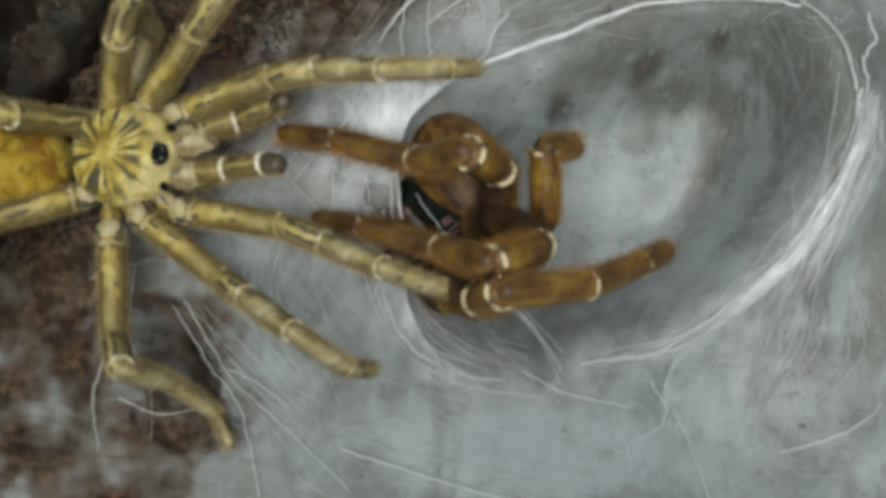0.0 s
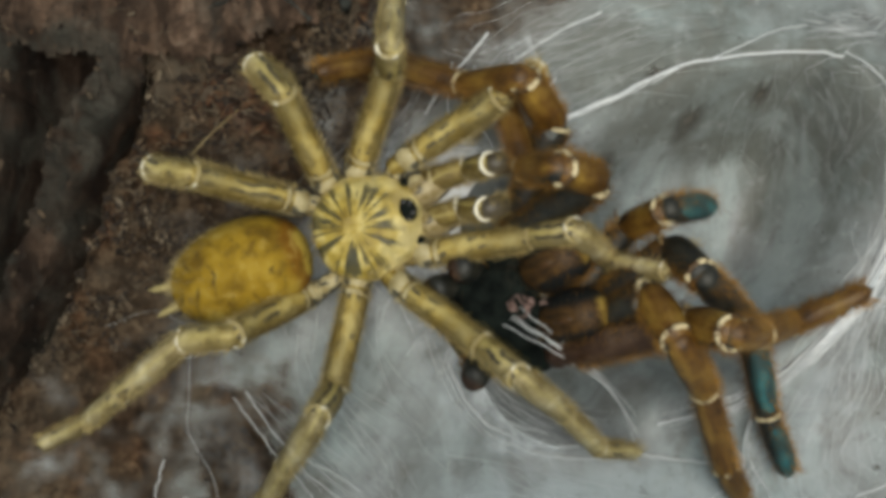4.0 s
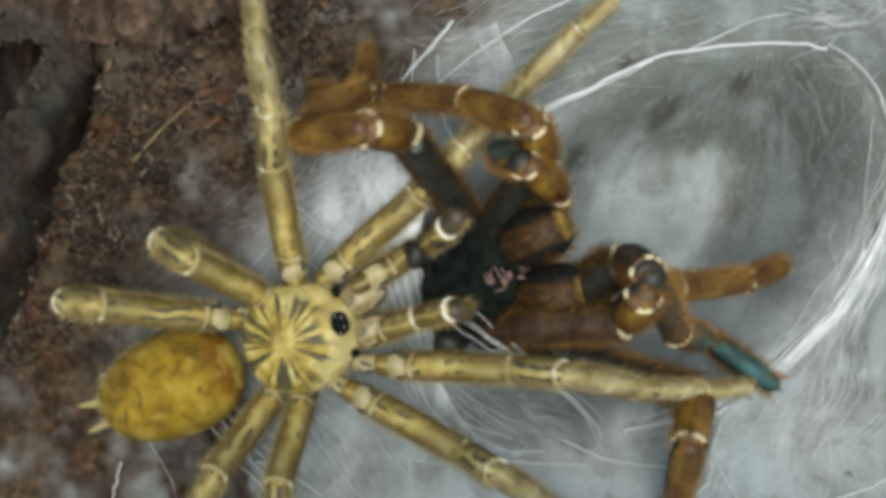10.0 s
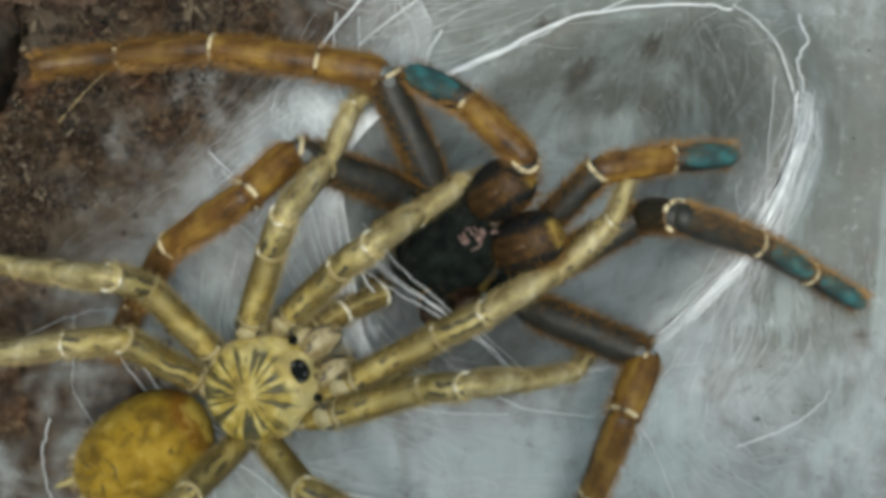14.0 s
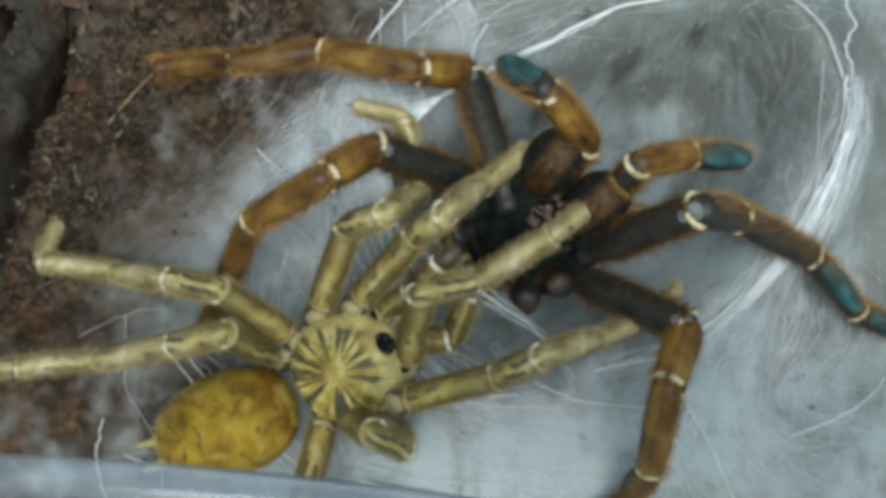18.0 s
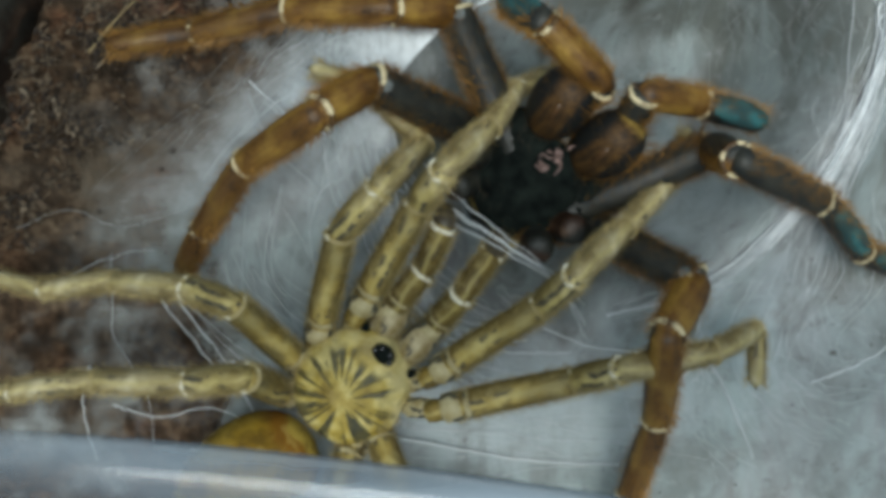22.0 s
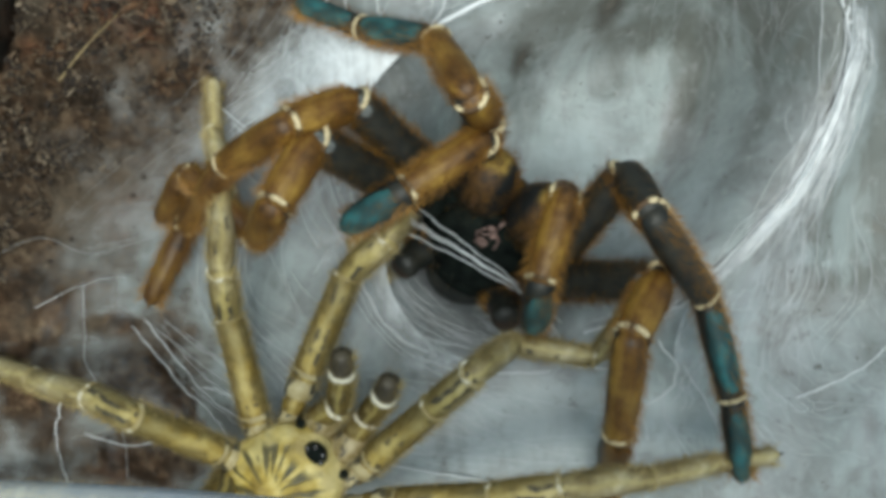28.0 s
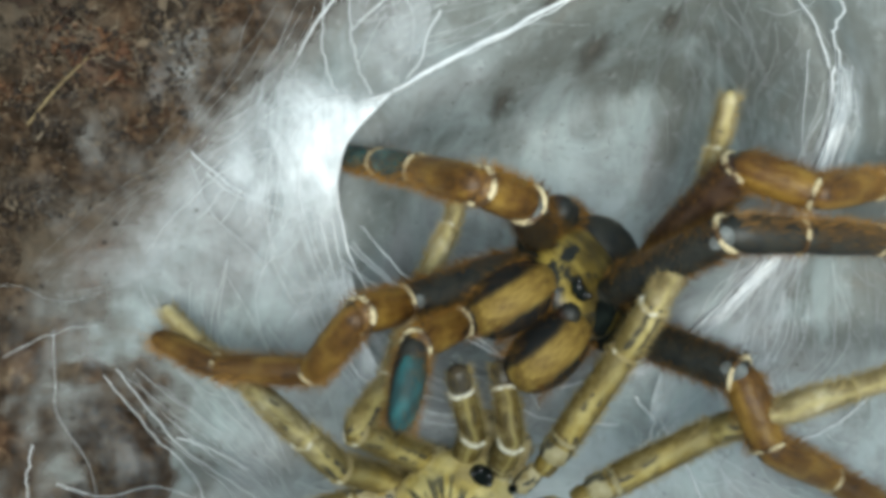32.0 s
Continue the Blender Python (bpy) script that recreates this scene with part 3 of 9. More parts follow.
def grid(name, x0, x1, y0, y1, step, height, material, cover=None, keep=None):
    nx, ny = int((x1 - x0) / step) + 1, int((y1 - y0) / step) + 1
    v, f, cov = [], [], []
    for j in range(ny):
        for i in range(nx):
            x, y = x0 + (x1 - x0) * i / (nx - 1), y0 + (y1 - y0) * j / (ny - 1)
            v.append((x, y, height(x, y)))
            if cover:
                cov.append(cover(x, y))
    for j in range(ny - 1):
        for i in range(nx - 1):
            a = j * nx + i
            q = (a, a + 1, a + nx + 1, a + nx)
            if cover and max(cov[k] for k in q) <= -0.6:
                continue
            if keep and not keep(v[a][0], v[a][1]):
                continue
            f.append(q)
    ob = mesh_object(name, v, f, material)
    if cover:
        at = ob.data.attributes.new("cover", "FLOAT", "POINT")
        at.data.foreach_set("value", cov)
    return ob


def first_crack(y):
    return -65.9 + (y - 20) * 0.24 + 1.0 * wob(0, y, 0.2, 2.0)


def second_crack(y):
    return -57.6 + 0.36 * (y - 14) - 0.012 * max(0.0, 8 - y) ** 2 + 0.8 * wob(3, y, 0.3, 2.0)


def crack_depth(x, y):
    """How deep the crevices between the bark plates cut, 0 to 1."""
    d1 = (x - first_crack(y)) / (2.0 + 0.22 * max(0.0, y - 22) + 0.35 * wob(7, y, 0.3, 3.0))
    d2 = (x - second_crack(y)) / (1.1 + 0.35 * wob(9, y, 0.4, 5.0) + 0.08 * max(0.0, 5 - y))
    return max(math.exp(-d1 * d1 * d1 * d1), math.exp(-d2 * d2) * min(1.0, max(0.0, (33 - y) / 8)))


def deep_floor(x, y):
    hx, hy = plan(300, 715)
    z = floor_height(x, y) - 3.5 * max(0.0, 1 - ((x - hx) ** 2 + (y - hy) ** 2) / 36)
    if silk_edge(x, y) < 0:
        z += 1.4 * wob(x, y, 0.3, 11.0) - 1.6 * max(0.0, wob(x, y, 0.16, 12.0)) * min(1.0, -silk_edge(x, y) / 4)
    return z - 16.0 * crack_depth(x, y) if x < -46 else z


ground = grid("ground", -120, 110, -95, 95, 0.62, deep_floor, SUBSTRATE)
tagged(ground, "reddish-brown crumbly coir substrate under the web", "ground", kind="structure")


# ---- bark, web sheet, film ----
def bark_height(x, y):
    """Plates of bark cut by the crevices, rising from the substrate."""
    ridge = abs(wob(x + y * 0.25, y * 0.3, 0.3, 4.4)) * 3.2 + 1.2 * wob(x, y * 0.5, 0.7, 8.0) + 0.7 * wob(x, y, 1.6, 2.2)
    cut = crack_depth(x, y)
    return floor_height(x, y) + 2.4 + ridge - 15.0 * cut


def plate_height(x, y):
    return floor_height(x, y) + 5.2 + 1.0 * wob(x * 0.5, y, 0.4, 4.1) + 0.8 * wob(x, y, 0.9, 6.1) + 0.4 * wob(x, y, 2.2, 1.1) - 3.0 * max(0.0, 1 - (y - plate_edge(x)) / 2.5)


def plate_edge(x):
    return 34.5 + 1.0 * wob(x, 0, 0.5, 5.2) + 0.8 * wob(x, 0, 1.5, 8.2) - 0.05 * (x + 60) + 0.42 * max(0.0, x + 42)


def left_of_first(x, y):
    return x < first_crack(y) + 0.2


def amid_cracks(x, y):
    return first_crack(y) - 0.1 < x < second_crack(y) + (0.1 if y < 18 else 1.5 + wob(2, y, 0.4, 1.0)) and -14 < y < 37


slab = grid("bark_slab", -118, -54, -60, 74, 0.5, bark_height, BARK, keep=left_of_first)
tagged(slab, "dark grey-brown bark slab beside a black crevice", "bark")
slab2 = grid("bark_slab", -76, -50, -16, 40, 0.42, bark_height, STRIP_BARK, keep=amid_cracks)
tagged(slab2, "dark weathered bark strip between two black crevices", "bark")
slab3 = grid("bark_slab", -118, -23, 30, 74, 0.55, plate_height, PALE_BARK, keep=lambda x, y: y > plate_edge(x) and x < -27 + 3 * wob(1, y, 0.2, 7.0))
tagged(slab3, "grey-brown bark plate with a lumpy broken edge", "bark")


def bark_ridge(pts, girth, seed, label):
    """A knobbly rib of bark lying along points of the plan."""
    line = curve_points([(*plan(*p), 0) for p in pts], 46)
    v, f = [], []
    for i, q in enumerate(line):
        q.z = plate_height(q.x, q.y) - 0.2 if q.y > plate_edge(q.x) else floor_height(q.x, q.y) + 1.0
        d = (line[min(i + 1, 45)] - line[max(i - 1, 0)]).normalized()
        swell = girth * (0.25 + 0.75 * math.sin(math.pi * (i + 0.5) / 48) ** 0.6) * (1 + 0.45 * wob(i, seed, 0.17, 3.0))
        for k in range(16):
            a = 2 * math.pi * k / 16
            r = swell * (1 + 0.35 * wob(i * 0.35 + math.cos(a), math.sin(a) * 2, 0.9, seed))
            v.append((q.x - d.y * r * math.cos(a), q.y + d.x * r * math.cos(a), q.z + 0.6 * r * math.sin(a)))
    for i in range(len(line) - 1):
        for k in range(16):
            f.append((i * 16 + k, i * 16 + (k + 1) % 16, (i + 1) * 16 + (k + 1) % 16, (i + 1) * 16 + k))
    f += [tuple(range(15, -1, -1)), tuple((len(line) - 1) * 16 + k for k in range(16))]
    return tagged(mesh_object("bark_ridge", v, f, MOSSY_BARK), label, "bark")


bark_ridge([(170, -128), (260, -158), (350, -172), (430, -166), (475, -112)], 4.2, 2.0, "dark grey-green knobbly rib of bark")
bark_ridge([(225, -105), (300, -122), (360, -118), (410, -90)], 2.4, 6.0, "low grey-green rib of bark in the substrate")
bark_ridge([(-60, 190), (-20, 120), (40, 40), (100, -20)], 1.1, 9.0, "long brown splinter of bark beside the crevice")


def on_bark(x, y):
    return x < second_crack(y) + 0.5 or (y > plate_edge(x) and x < -29)


def cover_of(x, y):
    c = 0.4 + 0.6 * wob(x, y, 0.16, 2.2) + 0.35 * wob(x, y, 0.5, 4.2) + 0.85 * min(1.0, max(0.0, (x + 38) / 15))
    k = min(1.0, max(0.0, (y + 7) / 9))
    c += k * ((silk_edge(x, y) + 2.6 * wob(x, y, 0.2, 6.6) + 1.6 * wob(x, y, 0.6, 2.6) + 0.6) / 10.5 - c)
    e = silk_edge(x, y)
    c = max(c, min(1.0, max(0.0, (x + 58) / 16)) * min(1.0, max(0.0, (e + 16) / 9)) * (0.30 + 0.5 * wob(x, y, 0.13, 14.0) + 0.35 * wob(x, y, 0.4, 15.0)))
    c -= 0.45 * min(1.0, max(0.0, (-46 - x) / 10)) * min(1.0, max(0.0, (y + 30) / 15))
    c = min(1.25, max(-1.0, c))
    for px, py, rx, ry, w in ((295, 712, 7.0, 5.0, 0.95), (350, 770, 4.5, 4.0, 0.95), (240, 590, 4.0, 2.0, 0.9), (300, 810, 6.0, 5.0, 0.9), (120, 560, 9.0, 5.0, 0.45)):
        hx, hy = plan(px, py)
        d = math.hypot((x - hx) / rx, (y - hy) / ry) + 0.5 * wob(x, y, 0.4, 8.8)
        c -= w * max(0.0, 1 - d * d) if d < 1 else 0.0
    return c


def soil_light_of(x, y):
    """Patches of the web's colour: soiled or simply darkened (over 0), pale web and painted-in light (under 0)."""
    t = 0.0
    # the pale patch at (1150, 430) paints light into the burrow's shade
    for px, py, rx, ry, a in ((1330, 120, 13, 18, 1.1), (1050, 20, 20, 12, 1.1), (1640, 250, 19, 30, 1.6), (850, -60, 14, 9, 0.8),
                              (900, 800, 26, 9, -1.0), (1300, 620, 14, 12, -0.4), (1500, 760, 12, 12, -0.3), (1480, 480, 11, 14, 1.1), (1090, 300, 11, 9, -0.7), (1150, 430, 12, 9, -0.8), (660, 560, 8, 9, -0.6), (1150, 760, 18, 9, -0.45), (620, 200, 9, 8, -0.35)):
        hx, hy = plan(px, py)
        d = math.hypot((x - hx) / rx, (y - hy) / ry)
        t += a * max(0.0, 1 - d * d)
    return t


def sheet_height(x, y):
    return deep_floor(x, y) + 0.55 + 0.25 * wob(x, y, 0.6, 4.0)


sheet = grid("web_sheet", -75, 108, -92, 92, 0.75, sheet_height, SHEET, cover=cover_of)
soil = sheet.data.attributes.new("soil", "FLOAT", "POINT")
soil.data.foreach_set("value", [soil_light_of(q.co.x / MM, q.co.y / MM) for q in sheet.data.vertices])
tagged(sheet, "grey-white felted spider web lining the nest floor", "web", kind="structure")


def film(name, left, right, rise_l, rise_r, sag, n, label, dense=1.0, hem=0.0, fade=0.0):
    """A web film stretched between two edges."""
    a = curve_points([(*plan(*p), 0) for p in left], n)
    b = curve_points([(*plan(*p), 0) for p in right], n)
    v, f, cov = [], [], []
    m = 34
    for j in range(n + 1):
        for i in range(m + 1):
            u = i / m
            p = a[j].lerp(b[j], u)
            z0 = sheet_height(a[j].x, a[j].y) + rise_l
            z1 = sheet_height(b[j].x, b[j].y) * 0.3 + rise_r
            z = z0 + (z1 - z0) * u - sag * math.sin(math.pi * u) + 0.25 * wob(p.x, p.y, 0.5, 3.0)
            v.append((p.x, p.y, z))
            edge = min(1.0, u / 0.3) * min(1.0, j / n / 0.12, (n - j) / n / 0.15)
            edge *= min(1.0, (1 - u) / hem) if hem else 1.0
            cov.append(dense * edge * (0.62 + 0.55 * u ** 3) * (1 - fade * min(1.0, max(0.0, (j / n - 0.45) / 0.3))))
    for j in range(n):
        for i in range(m):
            q = j * (m + 1) + i
            f.append((q, q + 1, q + m + 2, q + m + 1))
    ob = mesh_object(name, v, f, FILM)
    at = ob.data.attributes.new("cover", "FLOAT", "POINT")
    at.data.foreach_set("value", cov)
    rng = random.Random(len(label) + n)
    for k in range(int(7 * dense) if hem < 0.35 else 2):
        s0, across = rng.uniform(0.1, 0.9), k % 3 == 0
        s1 = s0 + rng.uniform(-0.25, 0.25)
        lo, hi = rng.uniform(0.1, 0.4), rng.uniform(0.65, 0.97)
        line = []
        for k in range(8):
            u = lo + (hi - lo) * k / 7
            q = min(1.0, max(0.0, s0 + (s1 - s0) * k / 7 + 0.04 * wob(k, s0 * 40, 0.4, 2.0)))
            j_, i_ = (round(q * n), round(u * m)) if across else (round(u * n), round((0.3 + 0.65 * q) * m))
            line.append(Vector(v[j_ * (m + 1) + i_]) + Vector((0, 0, 0.15)))
        r = rng.uniform(0.025, 0.06)
        mesh_object("fibre", *tube(curve_points(line, 26), r, r * 0.6, 4), THREAD, ob)
    return tagged(ob, label, "web")


film("web_film", [(565, 30), (505, 140), (455, 230), (435, 330), (475, 440), (545, 560)],
     [(772, 152), (716, 206), (688, 255), (683, 320), (697, 400), (730, 470)], 1.2, 8.2, -1.6, 46,
     "taut white web film over the burrow mouth", 1.15, 0.0, 0.6)
film("web_film", [(530, 430), (570, 520), (630, 600), (700, 670), (790, 730)],
     [(690, 400), (708, 480), (725, 560), (790, 640), (900, 680)], 0.3, 5.0, 0.3, 40,
     "thin grey web film along the burrow lip", 0.85)
film("web_film", [(645, -60), (645, 10), (665, 60), (700, 100), (745, 130)],
     [(800, -90), (815, -40), (835, 0), (830, 40), (800, 110)], 0.5, 3.0, 0.2, 26,
     "loose white web film above the burrow", 0.55)
film("web_film", [(540, 60), (470, 160), (385, 280), (310, 390), (250, 470)],
     [(725, 145), (620, 215), (520, 300), (430, 390), (340, 480)], 0.8, 2.6, 0.2, 40,
     "pale web veil running down from the film's corner", 0.7, 0.4)
film("web_film", [(1530, 90), (1535, 210), (1500, 330), (1450, 420), (1400, 480)],
     [(1452, 80), (1440, 200), (1405, 305), (1355, 395), (1300, 462)], 0.8, 9.0, 0.2, 40,
     "bright white web fan on the burrow rim", 0.75)
film("web_film", [(1420, 470), (1400, 560), (1360, 650), (1320, 740), (1300, 820)],
     [(1330, 425), (1270, 500), (1215, 560), (1180, 620), (1165, 720)], 0.5, 5.5, 0.2, 40,
     "thin web fan below the burrow rim", 0.6)
film("web_film", [(60, 470), (80, 560), (110, 660), (140, 760), (150, 880)],
     [(330, 455), (350, 540), (330, 640), (420, 740), (430, 860)], 0.8, 1.6, 0.1, 40,
     "milky web veil over the lower substrate", 0.4, 0.35)


# ---- threads ----
def strand(name, pts, z, r0, r1, label, n=40, jitter=0.15, material=None):
    """One stout thread of the web through points of the plan; z: heights over the floor."""
    line = curve_points([(*plan(*p), h) for p, h in zip(pts, z)], n)
    for i, q in enumerate(line):
        q.z = max(q.z, sheet_height(q.x, q.y) * (1 if q.z < 3 else 0) + 0.2)
        q.x += jitter * wob(i, r0 * 50, 0.4, 1.7)
        q.y += jitter * wob(i, r0 * 50, 0.4, 5.7)
    v, f = tube(line, r0, r1, 6)
    return tagged(mesh_object(name, v, f, material or THREAD), label, "web thread", group="web threads")


strand("web_thread", [(772, 148), (867, 96), (960, 52), (1074, -4), (1190, -24), (1290, -28), (1350, -16)], (8.5, 8, 7, 6.5, 6.5, 7, 8), 0.26, 0.15, "stout white thread stretched from the web film", jitter=0.3)
strand("web_thread", [(778, 144), (870, 99), (965, 56), (1068, 3)], (8.7, 8.2, 7.2, 6.6), 0.13, 0.08, "stout white thread stretched from the web film", jitter=0.3)
strand("web_thread", [(1120, -14), (1180, -42), (1240, -70), (1300, -84)], (6.5, 6, 5.5, 5), 0.12, 0.06, "white thread branching off the stout one")
strand("web_thread", [(645, 168), (700, 164), (735, 158), (772, 148)], (3.5, 5, 7, 8.5), 0.08, 0.18, "white thread along the top of the film")
strand("web_thread", [(772, 148), (718, 200), (690, 245), (683, 310), (696, 390), (716, 440), (737, 475)], (8.5, 8.3, 8.2, 8, 7.6, 7, 6), 0.19, 0.11, "white selvedge thread of the web film")
strand("web_thread", [(655, 175), (668, 250), (672, 340), (690, 450), (702, 520)], (5, 6.5, 6.8, 5.5, 3.5), 0.13, 0.07, "white thread hanging down the film", jitter=0.3)
strand("web_thread", [(640, 180), (640, 260), (655, 360), (680, 470), (700, 540)], (4.4, 5.4, 5.6, 4.6, 3), 0.11, 0.06, "white thread hanging down the film", jitter=0.3)
strand("web_thread", [(617, 75), (650, 25), (690, -20), (730, -70)], (2, 2.8, 3.4, 3.4), 0.1, 0.18, "white thread above the burrow")
strand("web_thread", [(705, 37), (770, -15), (850, -71), (937, -113)], (2.5, 3, 3, 3), 0.08, 0.16, "white thread above the burrow")
strand("web_thread", [(795, 122), (820, 92), (828, 55), (852, 14)], (6, 5.5, 5, 4.5), 0.09, 0.13, "short curled white thread")
strand("web_thread", [(1345, -22), (1385, 10), (1418, 60), (1438, 130)], (9, 10, 11, 11.5), 0.08, 0.1, "white thread of the burrow rim")
strand("web_thread", [(560, 420), (520, 380), (470, 330), (440, 250)], (2, 2, 2.4, 2.6), 0.1, 0.1, "fine dull white web thread", material=DULL_THREAD)
strand("web_thread", [(440, 228), (500, 282), (540, 306), (587, 328)], (3, 3.4, 3.6, 3.8), 0.12, 0.08, "fine white thread on the film")
strand("web_thread", [(1152, 645), (1188, 690), (1176, 730), (1130, 765), (1140, 815)], (1.6, 1.4, 1.4, 1.4, 1.4), 0.13, 0.07, "hooked bright thread below the burrow", jitter=0.4)
strand("web_thread", [(930, 650), (1000, 680), (1065, 690), (1130, 695)], (1.4, 1.2, 1, 1), 0.1, 0.08, "fine white thread below the burrow")
strand("web_thread", [(610, 822), (750, 850), (900, 878), (1060, 890)], (1, 1.2, 1, 1), 0.14, 0.1, "long white thread over the nest floor", jitter=0.3)
strand("web_thread", [(1030, 628), (1090, 612), (1150, 600), (1205, 575)], (4, 5, 6, 7), 0.16, 0.12, "stout thread at the foot of the burrow rim", jitter=0.3)
strand("web_thread", [(1385, 752), (1445, 730), (1515, 695), (1560, 650)], (1, 1, 1, 1), 0.14, 0.09, "white thread on the nest floor", jitter=0.4)
strand("web_thread", [(1200, 690), (1240, 760), (1270, 830), (1290, 880)], (1, 1, 1, 1), 0.12, 0.07, "straight pale thread on the lower floor")
for k in range(4):
    o = (k - 1.5) * 17 + 6 * math.sin(k * 2.3)
    strand("web_thread", [(700 + o * 0.6, 385 - o), (757 + o * 0.4, 432 - o * 0.7), (840, 489 - o * 0.5), (926 - o * 0.5, 550 - o * 0.7), (1000, 640 - o)], (6, 11, 15, 12, 0.6), 0.07, 0.05, "taut white thread across the burrow mouth", jitter=0.35)
for k in range(7):
    u = k / 6
    strand("web_thread", [(760, 152), (690 - 60 * u, 190 + 20 * u), (640 - 130 * u, 265 - 10 * u), (640 - 230 * u, 380 - 50 * u)], (8.3, 6.6, 4.6, 2.6), 0.1, 0.05, "bright thread fanning from the film's corner", jitter=0.45)
strand("web_thread", [(705, -10), (708, 50), (718, 100), (739, 147)], (3.5, 4, 5, 7), 0.07, 0.07, "thin curved white thread above the film", jitter=0.3)
strand("web_thread", [(665, -20), (660, 60), (672, 120), (700, 160)], (3, 3.5, 4, 6), 0.07, 0.07, "thin curved white thread above the film", jitter=0.3)
strand("web_thread", [(1402, 312), (1352, 402), (1292, 472), (1228, 537), (1160, 580)], (11.5, 10.5, 9.5, 8.5, 6.5), 0.17, 0.12, "white edge thread of the rim's web fan")
strand("web_thread", [(1442, 130), (1444, 210), (1404, 308), (1356, 396)], (11.5, 11.5, 11.5, 10.5), 0.14, 0.12, "white edge thread of the burrow rim", jitter=0.4)
strand("web_thread", [(1455, -10), (1468, 40), (1450, 75), (1458, 120), (1446, 170)], (9, 10, 10.5, 11, 11), 0.12, 0.1, "curled white thread of the burrow rim", jitter=0.5)
strand("web_thread", [(40, 470), (130, 440), (216, 470), (330, 440)], (1, 1, 1, 1), 0.025, 0.03, "fine dull thread along the web border", material=DULL_THREAD)
strand("web_thread", [(200, 770), (280, 790), (360, 775), (430, 800)], (2.5, 3, 3, 2.5), 0.07, 0.05, "fine white thread over a web hole")
strand("web_thread", [(664, 520), (697, 592), (746, 640), (815, 668), (900, 672)], (2.4, 2.2, 2.0, 1.8, 1.6), 0.2, 0.12, "curved white thread at the burrow lip", jitter=0.3)
strand("web_thread", [(676, 480), (708, 570), (760, 622), (844, 650)], (3.0, 2.6, 2.2, 1.8), 0.14, 0.08, "curved white thread at the burrow lip", jitter=0.3)
strand("web_thread", [(735, 650), (815, 682), (888, 692), (978, 693)], (1.5, 1.5, 1.5, 1.2), 0.12, 0.07, "curved white thread at the burrow lip", jitter=0.3)
strand("web_thread", [(281, 593), (361, 694), (428, 773), (477, 923)], (1.8, 1.8, 1.8, 1.8), 0.075, 0.05, "white thread fanning over the lower floor", jitter=0.4)
strand("web_thread", [(302, 582), (404, 712), (533, 809), (640, 894)], (1.8, 1.8, 1.8, 1.8), 0.08, 0.05, "white thread fanning over the lower floor", jitter=0.4)
strand("web_thread", [(158, 703), (148, 786), (169, 868)], (1.8, 1.8, 1.8), 0.09, 0.05, "looped pale thread over the substrate", jitter=0.4)
strand("web_thread", [(397, 697), (447, 717), (517, 756)], (1.8, 1.8, 1.8), 0.10, 0.06, "short white thread on the lower floor", jitter=0.4)
strand("web_thread", [(467, 263), (511, 298), (571, 322)], (4.5, 4.5, 4.5), 0.08, 0.05, "short bright thread across the film", jitter=0.4)



def bundle(name, label, ends, count, spread, r, wave=1.5, seed=1, z=0.5, material=None, taper=0.5):
    """Many fine threads laid side by side between two or more points of the plan."""
    rng = random.Random(seed)
    store = ([], [])
    r *= 0.72
    for _ in range(max(8, int(count * 0.5))):
        s0 = rng.gauss(0, spread)
        pts = []
        for k, p in enumerate(ends):
            x, y = plan(*p)
            s = s0 * (1 + 0.4 * rng.uniform(-1, 1)) + rng.gauss(0, spread * 0.42)
            q, w = ends[min(k + 1, len(ends) - 1)], ends[max(k - 1, 0)]
            d = Vector((q[0] - w[0], w[1] - q[1])).normalized()
            pts.append((x - d.y * s + rng.gauss(0, 0.2), y + d.x * s, z))
        a, b = rng.uniform(0, 0.35), rng.uniform(0.65, 1)
        line = curve_points(pts, 22)
        line = line[int(a * 22):max(int(a * 22) + 5, int(b * 22))]
        ph = rng.uniform(0, 90)
        for i, q in enumerate(line):
            q.x += 0.24 * wave * wob(i * 0.3, ph, 1, 1)
            q.y += 0.24 * wave * wob(i * 0.3, ph, 1, 4)
            q.z = sheet_height(q.x, q.y) + z + 0.6 * abs(s0) / (spread + 0.01) * rng.uniform(0, 0.3)
        gather(store, tube(line, r * rng.uniform(0.6, 1.3), r * taper, 4))
    return tagged(mesh_object(name, store[0], store[1], material or THREAD), label, "web", kind="stuff")


RIM = [(1452, 100), (1456, 200), (1415, 310), (1362, 405), (1300, 476), (1235, 542), (1160, 584)]
bundle("web_threads", "dense white threads along the burrow rim", RIM, 80, 0.9, 0.06, 2, 2, 0.8)
bundle("web_threads", "dense white threads along the burrow rim", RIM[1:], 70, 0.34, 0.10, 1, 3, 1.2)
bundle("web_threads", "white threads fanning from the burrow rim", [(1455, 180), (1425, 330), (1380, 450), (1360, 540)], 60, 1.6, 0.055, 4, 35, 0.6)
bundle("web_threads", "white threads below the burrow rim", [(1360, 450), (1380, 560), (1340, 680), (1360, 800)], 52, 4.5, 0.041, 2, 4)
bundle("web_threads", "white threads along the burrow rim foot", [(1228, 540), (1160, 585), (1090, 612), (1030, 628)], 33, 0.6, 0.06, 1, 5)
bundle("web_threads", "hanging curly threads on the burrow wall", [(1300, -30), (1325, 70), (1340, 190), (1345, 320)], 62, 4.2, 0.037, 5, 6, 0.5, DULL_THREAD)
bundle("web_threads", "curly threads above the rim", [(1290, -60), (1400, -60), (1520, -120)], 44, 2.4, 0.054, 6, 7)
